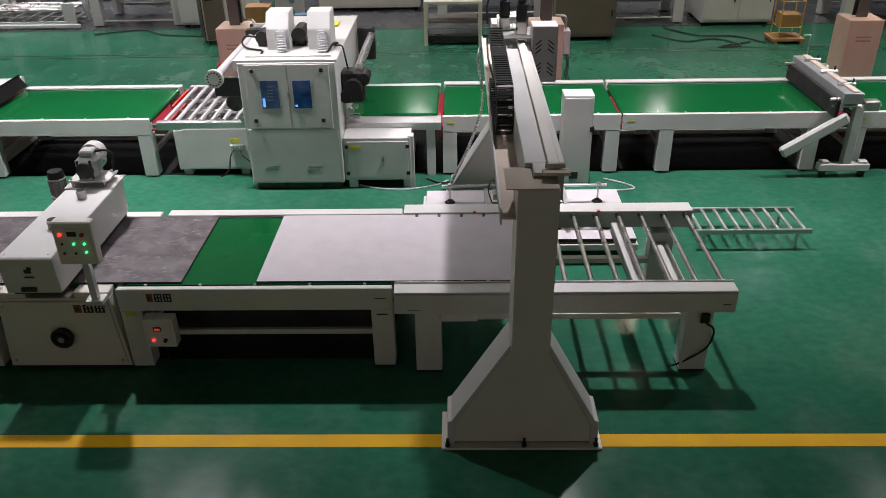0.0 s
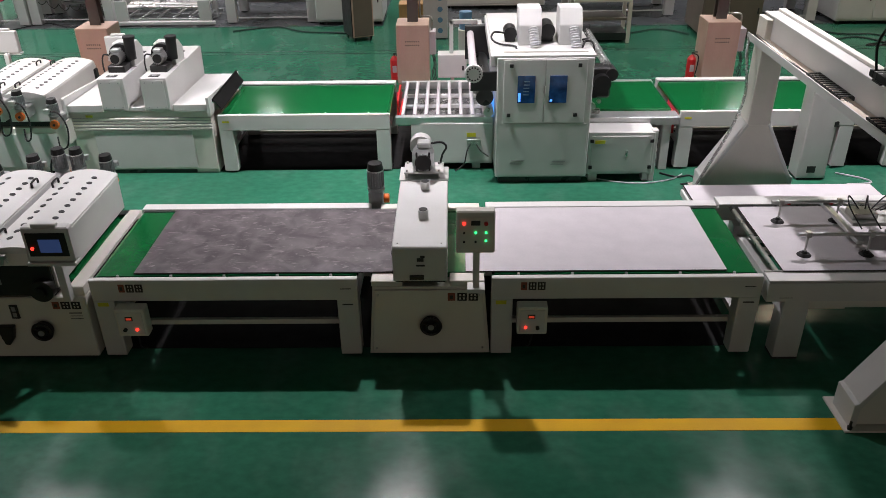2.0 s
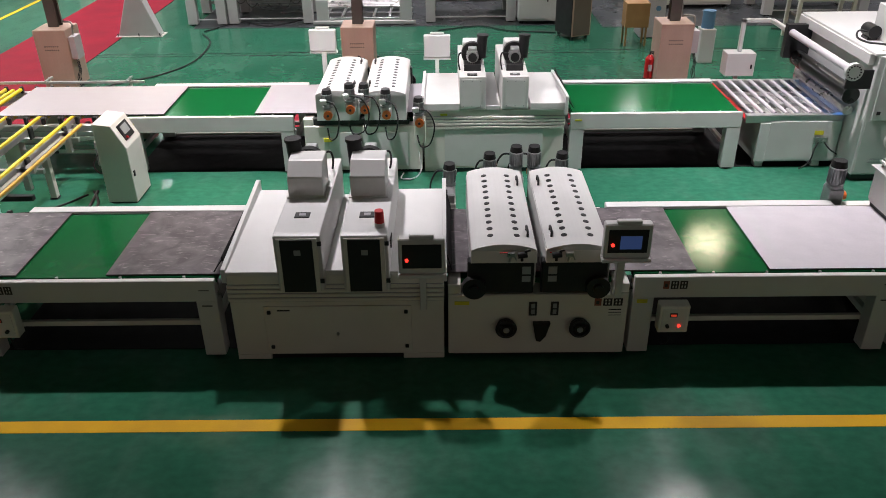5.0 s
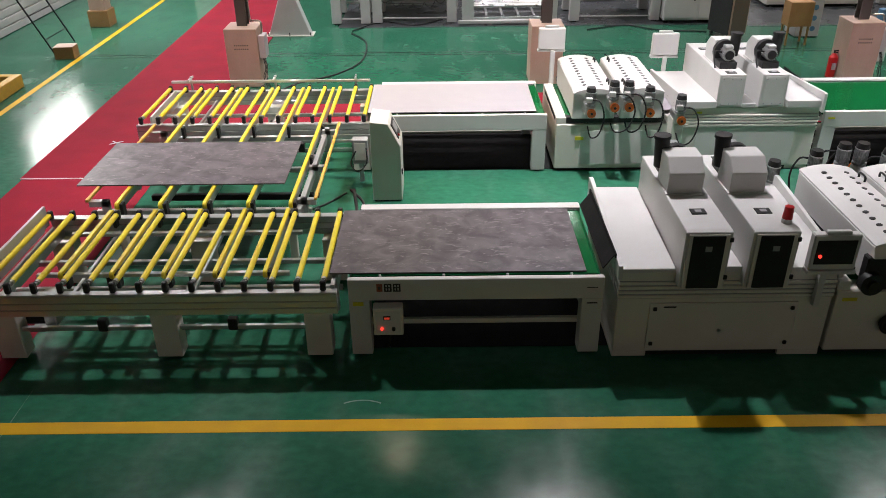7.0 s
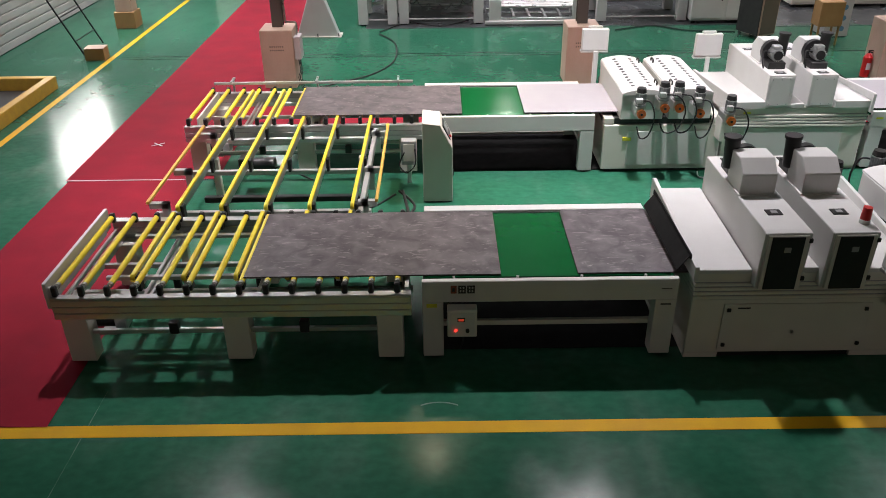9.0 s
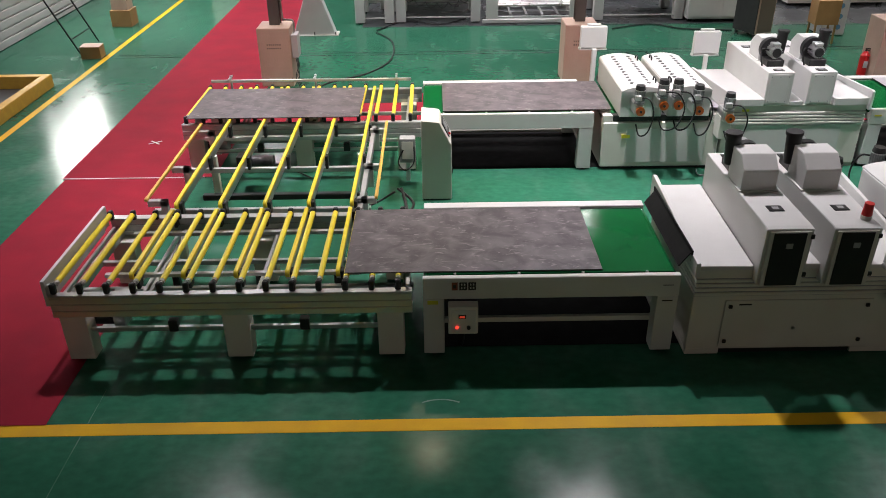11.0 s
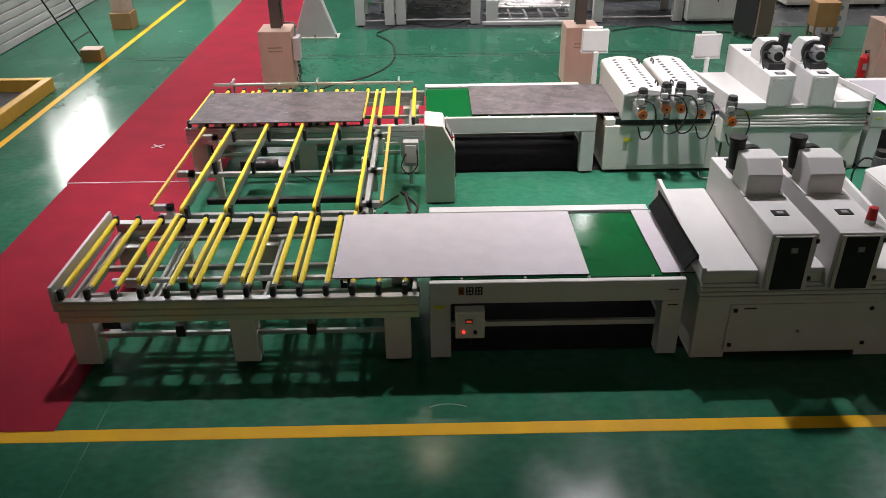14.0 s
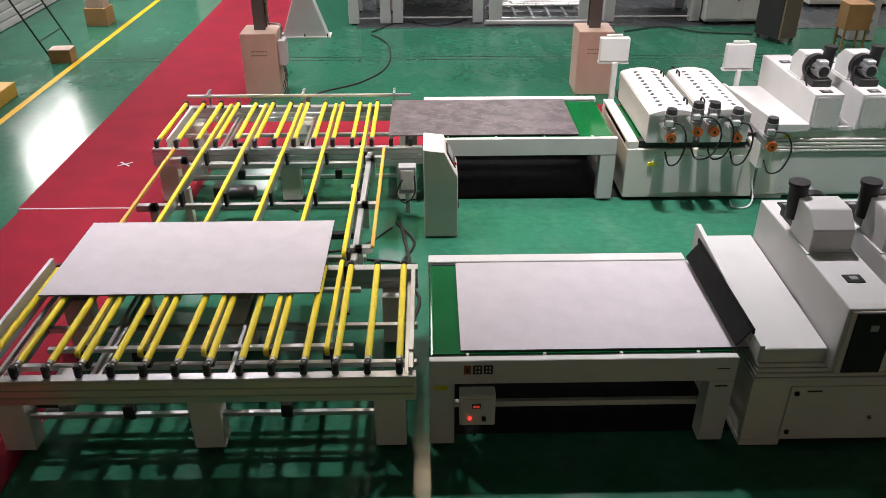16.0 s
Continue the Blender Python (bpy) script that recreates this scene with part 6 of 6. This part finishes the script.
def hanging_wire(parent, x0, x1, y, z, n, r):
    pts = []
    for k in range(n * 4):
        u = k / (n * 4 - 1)
        a = 0.5 * math.pi * k
        pts.append((x0 + (x1 - x0) * u + 0.4 * r * math.cos(a), y, z + r * math.sin(a) - 0.25 * math.sin(math.pi * u)))
    tb("coiled_cable", "rubber", parent, pts, 0.008, "black coiled cable hanging between the legs", 6)


far_conveyor(-14.87, 19.75, 0.97)
far_conveyor(-14.34, 21.35, 2.65)
hanging_wire(far_conveyor(-13.85, 19.8, 2.1, top="alu"), 0.1, 2.0, 0.1, 0.66, 7, 0.07)
far_conveyor(-8.92, 19.8, 2.25, top="alu")
far_conveyor(3.55, 19.4, 2.0)
far_conveyor(-0.36, 20.15, 2.65, top="alu")
far_conveyor(9.07, 18.8, 3.0)


def low_frame(x, y, L):
    c = thing("low_conveyor", pose(x, y, 0), "low aluminium roller frame with white side plates", "roller conveyor", "low frames in the next line")
    for yy in (0.0, 0.55, 1.1):
        bars("rail", "alu", c, [(0, L, yy, yy + 0.06, 0.10, 0.18)], bev=0.004)
    for k in range(6):
        a = 0.2 + (L - 0.4) * k / 5
        bars("cross_member", "alu", c, [(a, a + 0.06, 0.05, 1.1, 0.18, 0.22)], bev=0.004)
        cy("roller", "steel", c, (0.15, 0.15 + 0.17 * k, 0.42), (L - 0.15, 0.15 + 0.17 * k, 0.42), 0.035, seg=12)
    for a in (0.0, L - 0.3):
        bars("side_plate", "white", c, [(a, a + 0.3, -0.02, 0.04, 0.05, 0.62)], bev=0.008)
        bars("upright", "white", c, [(a + 0.08, a + 0.2, 0.9, 1.05, 0.0, 1.5)], bev=0.006)
    bars("bumper", "white", c, [(-0.1, L + 0.1, -0.08, -0.02, 0.03, 0.13)], bev=0.02)
    for a in (0.1, L - 0.2):
        bx("foot", "rubber", c, a, a + 0.1, 0.3, 0.4, 0.0, 0.102, 0.003)
    return c


low_frame(-11.62, 19.66, 2.36)
low_frame(-12.6, 23.0, 3.1)


def big_machine(x0, x1, y0, y1, h, mat, label):
    c = thing("enclosure", pose(x0, y0, 0), label, "machine", "enclosed machines in the next line")
    W, D = x1 - x0, y1 - y0
    bars("body", mat, c, [(0, W, 0, D, 0.08, h)], bev=0.015)
    n = max(1, round(W / 0.9))
    for k in range(n):
        d = bars("door", mat, c, [(0.03 + W * k / n, W * (k + 1) / n - 0.03, -0.015, 0.0, 0.14, min(h - 0.1, 1.8))], bev=0.004)
        bars("handle", "black", d, [(W * (k + 1) / n - 0.12, W * (k + 1) / n - 0.09, -0.035, -0.014, 0.55, 0.68)], bev=0.004)
    for a in (0.05, W - 0.15):
        bx("foot", "rubber", c, a, a + 0.1, 0.1, 0.2, 0.0, 0.085, 0.003)
        bx("foot", "rubber", c, a, a + 0.1, D - 0.2, D - 0.1, 0.0, 0.085, 0.003)
    return c


big_machine(-6.64, -5.0, 19.55, 21.0, 1.7, "white", "white enclosed machine in the next line")
big_machine(-3.5, -0.85, 21.2, 22.8, 1.8, "cream", "cream enclosed machine in the next line")
big_machine(2.32, 3.66, 17.9, 19.2, 1.9, "tan", "dark tan enclosed machine beside the track")
big_machine(5.9, 7.55, 19.1, 20.5, 1.7, "white", "white enclosed machine in the next line")
big_machine(-8.3, -7.2, 22.3, 23.5, 1.6, "white", "white enclosed machine in the next line")
big_machine(-19.8, -17.3, 25.0, 26.5, 1.6, "cream", "cream enclosed machine at the hall's end")


def bench(x, y):
    c = thing("work_bench", pose(x, y, 0), "cream steel work bench with a lower shelf", "bench")
    bars("top", "cream", c, [(0, 1.28, 0, 0.7, 0.90, 0.96)], bev=0.006)
    bars("shelf", "darkpan", c, [(0.06, 1.22, 0.04, 0.66, 0.06, 0.22)], bev=0.004)
    bars("drawer", "tan", c, [(0.1, 1.18, 0.02, 0.6, 0.50, 0.56)], bev=0.004)
    for a in (0.0, 1.2):
        for b in (0.0, 0.62):
            bx("leg", "cream", c, a, a + 0.08, b, b + 0.08, 0, 0.902, 0.004)
    return c


bench(-0.6, 17.6)


def chiller(x, y):
    c = thing("chiller", pose(x, y, 0, 0, 0, 24), "tan chiller unit on castors with a small display", "chiller")
    bars("body", "pink", c, [(0, 0.5, 0, 0.72, 0.09, 1.3)], bev=0.008)
    bars("front", "black", c, [(-0.02, 0.0, 0.02, 0.70, 0.1, 1.28)], bev=0.003)
    bars("panel", "tan", c, [(0.03, 0.47, -0.012, 0.0, 0.12, 1.27)], bev=0.003)
    d = bars("display", "black", c, [(0.06, 0.24, -0.02, -0.012, 0.98, 1.12)], bev=0.003)
    bars("screen", "grey", d, [(0.09, 0.19, -0.024, -0.019, 1.02, 1.09)], bev=0)
    for k in range(8):
        bars("louvre", "ink", c, [(0.5, 0.506, 0.3 + 0.04 * k, 0.32 + 0.04 * k, 0.35, 0.6)], bev=0)
    for a, b in ((0.06, 0.08), (0.44, 0.08), (0.06, 0.64), (0.44, 0.64)):
        cy("castor", "black", c, (a - 0.02, b, 0.045), (a + 0.02, b, 0.045), 0.045, seg=12)
    return c


chiller(-5.55, 17.9)

wb = thing("wooden_box", pose(-4.46, 17.38, 0), "orange-brown wooden box on thin legs", "box")
bars("box", "ply", wb, [(0, 0.52, 0, 0.4, 0.42, 0.95)], bev=0.006)
for a in (0.02, 0.46):
    for b in (0.02, 0.34):
        bx("leg", "ply", wb, a, a + 0.04, b, b + 0.04, 0, 0.425, 0.003)

fu = thing("fan_unit", pose(-3.95, 18.1, 0), "pale unit with a row of round fans", "cooling unit")
bars("body", "pale", fu, [(0, 0.55, 0, 0.6, 0.02, 1.6)], bev=0.008)
for k in range(6):
    cy("fan", "vest", fu, (0.38, -0.006, 0.2 + 0.24 * k), (0.38, 0.002, 0.2 + 0.24 * k), 0.06, "small round fan", seg=16)
bx("foot", "black", fu, 0.03, 0.52, 0.03, 0.57, 0, 0.022, 0)

dr = thing("water_bottle", pose(-3.02, 16.2, 0), "blue water bottle on a white stand", "bottle")
cy("bottle", "vest", dr, (0, 0, 0.7), (0, 0, 1.05), 0.13, seg=18)
bars("stand", "white", dr, [(-0.15, 0.15, -0.15, 0.15, 0.0, 0.7)], bev=0.01)

tl = thing("trolley", pose(7.0, 17.38, 0), "worn yellow wire trolley on a wooden pallet", "trolley")
bars("deck", "ply", tl, [(0, 0.7, 0, 0.6, 0.06, 0.12)], bev=0.004)
for a in (0.12, 0.58):
    for b in (0.05, 0.5):
        cy("upright", "ochre", tl, (a, b, 0.1), (a, b, 0.95), 0.014, seg=8)
for zz in (0.35, 0.9):
    for (p, q) in (((0.12, 0.05), (0.58, 0.05)), ((0.12, 0.5), (0.58, 0.5)), ((0.12, 0.05), (0.12, 0.5)), ((0.58, 0.05), (0.58, 0.5))):
        cy("rail", "ochre", tl, (*p, zz), (*q, zz), 0.012, seg=8)
bars("crate", "ply", tl, [(0.15, 0.55, 0.08, 0.46, 0.36, 0.62)], bev=0.005)
for a in (0.05, 0.6):
    bx("runner", "ply", tl, a, a + 0.06, 0.0, 0.6, 0, 0.062, 0.003)

for pts in (((4.6, 18.3, 0.012), (5.2, 17.7, 0.012), (5.9, 17.9, 0.012), (6.3, 17.3, 0.012), (5.8, 17.2, 0.012), (6.6, 17.6, 0.012)),
            ((5.0, 19.0, 0.012), (5.6, 18.2, 0.012), (6.4, 18.1, 0.012), (6.9, 17.5, 0.012)),
            ((-8.6, 19.0, 0.012), (-7.6, 19.4, 0.012), (-6.9, 18.9, 0.012), (-5.8, 18.7, 0.012)),
            ((-0.6, 18.9, 0.012), (0.6, 18.4, 0.012), (1.6, 18.8, 0.012), (2.2, 18.3, 0.012)),
            ((-14.3, 19.1, 0.012), (-13.6, 20.0, 0.012), (-12.8, 19.6, 0.012), (-12.1, 20.2, 0.012))):
    cable(list(pts), 0.018)

# left edge of the hall
pb = thing("cardboard_box", pose(-20.58, 16.85, 0, 0, 0, 4), "small brown box beside the yellow line", "box")
bars("carton", "ply", pb, [(0, 0.42, 0, 0.34, 0.0, 0.26)], bev=0.006)
bars("lid", "pink", pb, [(0.0, 0.42, 0.0, 0.34, 0.262, 0.27)], bev=0.001)

kerb = thing("sump_kerb", pose(-22.2, 11.85, 0), "yellow painted kerb round a dark sump", "kerb")
bars("side", "ochre", kerb, [(1.66, 1.82, 0.0, 3.1, 0, 0.25)], bev=0.01)
bars("end", "ochre", kerb, [(-0.2, 1.66, 2.94, 3.1, 0, 0.25)], bev=0.01)
bars("pit", "mat", kerb, [(-0.2, 1.66, 0.0, 2.94, 0, 0.01)], bev=0)

rk = thing("rack", pose(-21.3, 17.25, 0), "black tubular rack leaning by the wall", "rack")
for b in (0.0, 1.1):
    cy("rail", "black", rk, (0.55, b, 0.02), (-0.4, b, 2.1), 0.02, seg=8)
for k in range(4):
    u = 0.15 + 0.25 * k
    cy("rung", "black", rk, (0.55 - 0.95 * u, 0, 0.02 + 2.08 * u), (0.55 - 0.95 * u, 1.1, 0.02 + 2.08 * u), 0.016, seg=8)
cr = thing("crate", pose(-20.95, 19.8, 0), "brown carton stack by the wall", "box")
bars("carton", "ply", cr, [(0, 0.5, 0, 0.5, 0, 0.4)], bev=0.006)
bars("upper_carton", "pink", cr, [(0.05, 0.45, 0.05, 0.45, 0.402, 0.75)], bev=0.006)


# white tape cross on the carpet
for turn in (35, -40):
    bm = bmesh.new()
    add_box(bm, -0.11, 0.11, -0.012, 0.012, 0.0, 0.003, 0.0)
    tape = part("tape_cross", bm, "pale", None)
    tape.matrix_basis = pose(-17.44, 11.79, 0.022, 0, 0, turn)
    tagged(tape, "strip of white tape stuck on the red carpet", "tape")


# ---- movement ----
def motions():
    zb, zl, yn, yf = 0.866, 0.888, 6.14, 10.64
    far_z = 0.876

    def key(ob, rows):
        walk(ob, [(t, pose(x, y, z)) for t, x, y, z in rows])

    belt_rows = [(0, 0), (1.5, -1.15), (3.5, -2.50), (5.0, -3.70), (7, -5.23), (7.5, -5.57), (8, -5.90), (8.5, -6.25), (9, -6.74), (9.6, -7.28), (10.5, -8.25), (11.3, -9.15), (12, -10.0), (12.5, -10.60), (13, -11.17), (13.5, -11.72), (14, -12.27), (14.5, -12.82), (15, -13.46)]

    def on_belt(x0, t0, t1):
        rows = [(t, x0 + s, yn, zb) for t, s in belt_rows if t0 <= t <= t1]
        return rows

    key(b_first, on_belt(-11.23, 0, 3.6) + [(5.0, -15.0, yn, zb), (5.4, -15.8, yn, zb), (5.8, -16.44, yn, zb), (6.05, -16.44, 6.22, zl), (6.3, -16.44, 6.69, zl), (6.5, -16.44, 7.23, zl), (6.9, -16.44, 7.95, zl), (7.1, -16.44, 8.41, zl), (7.3, -16.44, 8.83, zl), (7.5, -16.44, 9.23, zl), (7.7, -16.44, 9.68, zl), (7.9, -16.44, 10.12, zl), (8.0, -16.44, 10.21, zl), (8.1, -16.44, 10.33, zl), (8.3, -16.44, 10.57, zl), (8.43, -16.39, yf, far_z), (8.7, -15.59, yf, far_z), (9.0, -14.98, yf, far_z), (10.0, -14.03, yf, far_z), (11.5, -12.11, yf, far_z), (12.5, -10.87, yf, far_z), (13.5, -9.78, yf, far_z), (16, -7.03, yf, far_z)])
    key(b_second, on_belt(-8.0, 0, 9) + [(9.2, -14.92, yn, zb), (9.45, -15.75, yn, zb), (9.65, -16.40, yn, zb), (9.8, -16.44, 6.22, zl), (10.1, -16.44, 7.15, zl), (10.4, -16.44, 8.17, zl), (10.7, -16.44, 9.30, zl), (10.95, -16.44, 10.23, zl), (11.15, -16.41, yf, far_z), (11.3, -16.34, yf, far_z), (11.5, -16.08, yf, far_z), (12.0, -14.98, yf, far_z), (12.5, -14.20, yf, far_z), (13.5, -12.98, yf, far_z), (14.5, -11.87, yf, far_z), (16, -10.13, yf, far_z)])
    key(b_third, on_belt(-4.83, 0, 9) + [(10.0, -12.65, yn, zb), (11.3, -14.12, yn, zb), (11.5, -14.33, yn, zb), (12.0, -14.91, yn, zb), (12.2, -15.30, yn, zb), (12.4, -15.80, yn, zb), (12.6, -16.28, yn, zb), (12.7, -16.44, 6.16, zb), (12.8, -16.44, 6.32, zl), (13.0, -16.44, 7.13, zl), (13.2, -16.44, 7.87, zl), (13.4, -16.44, 8.54, zl), (13.6, -16.44, 9.20, zl), (13.8, -16.44, 9.74, zl), (14.0, -16.44, 10.40, zl), (14.15, -16.41, yf, far_z), (14.25, -16.13, yf, far_z), (14.5, -15.39, yf, far_z), (15.0, -14.68, yf, far_z), (15.5, -14.03, yf, far_z), (16, -13.55, yf, far_z)])
    key(b_pale, on_belt(-1.70, 0, 15) + [(15.15, -15.5, yn, zb), (15.3, -15.9, yn, zb), (15.45, -16.22, yn, zb), (15.55, -16.36, 6.15, zb), (15.65, -16.44, 6.22, zl), (15.8, -16.44, 6.53, zl), (16, -16.44, 6.97, zl)])

    lift_rows = [(0.0, 7.98, 0.286), (0.35, 7.98, 0.286), (0.6, 7.98, 0.62), (0.8, 7.98, 1.10), (0.95, 7.98, 1.37), (1.05, 7.90, 1.40), (1.2, 7.30, 1.40), (1.35, 6.45, 1.39), (1.5, 5.98, 1.36), (1.6, 6.0, 1.22), (1.8, 6.05, 0.96), (2.0, 6.07, 0.890)]
    key(b_loaded, [(t, -0.26, y, z) for t, y, z in lift_rows] + [(2.27, -0.26, yn, 0.886)] + [(t, x + 3.13, y, z) for t, x, y, z in on_belt(-1.70, 3.5, 15)] + [(15.5, -12.45, yn, zb), (16, -12.80, yn, zb)])
    late = 4.2
    key(b_next, [(0, -0.26, 7.98, 0.271), (4.5, -0.26, 7.98, 0.271)] + [(t + late, -0.26, y, z) for t, y, z in lift_rows[2:]] + [(6.5, -0.26, yn, 0.886)] + [(t, x + 6.26, y, z) for t, x, y, z in on_belt(-1.70, 8, 15)] + [(16, -9.67, yn, zb)])
    key(b_far, [(0, -15.08, yf, far_z), (4.0, -12.05, yf, far_z), (7.0, -9.6, yf, far_z), (9.2, -7.9, yf, far_z), (11.3, -5.6, yf, far_z), (16, -0.5, yf, far_z)])
    key(b_far2, [(0, -16.45, yf, far_z), (2.6, -16.45, yf, far_z), (6.3, -13.76, yf, far_z), (7.0, -13.22, yf, far_z), (8.0, -12.45, yf, far_z), (9.0, -11.64, yf, far_z), (10, -10.7, yf, far_z), (11.3, -9.3, yf, far_z), (16, -4.1, yf, far_z)])

    # the gripper, its carriage and the chain loop
    cycle = [(t, y + 0.65, z + 0.016) for t, y, z in lift_rows]
    back = [(2.3, 6.75, 0.91), (2.6, 6.75, 1.35), (3.4, 8.63, 1.35), (3.9, 8.63, 0.30)]
    rows = [(t, y, z) for t, y, z in cycle] + back + [(t + late, y, z) for t, y, z in cycle[1:]] + [(t + late, y, z) for t, y, z in back] + [(16, 8.63, 0.30)]
    key(grip, [(t, 0.96, y, z) for t, y, z in rows])
    key(car, [(t, 0.68, y, 0) for t, y, z in rows])
    key(chain, [(t, 0.555, 6.65 + (y - 8.63) / 2, 0) for t, y, z in rows])


motions()
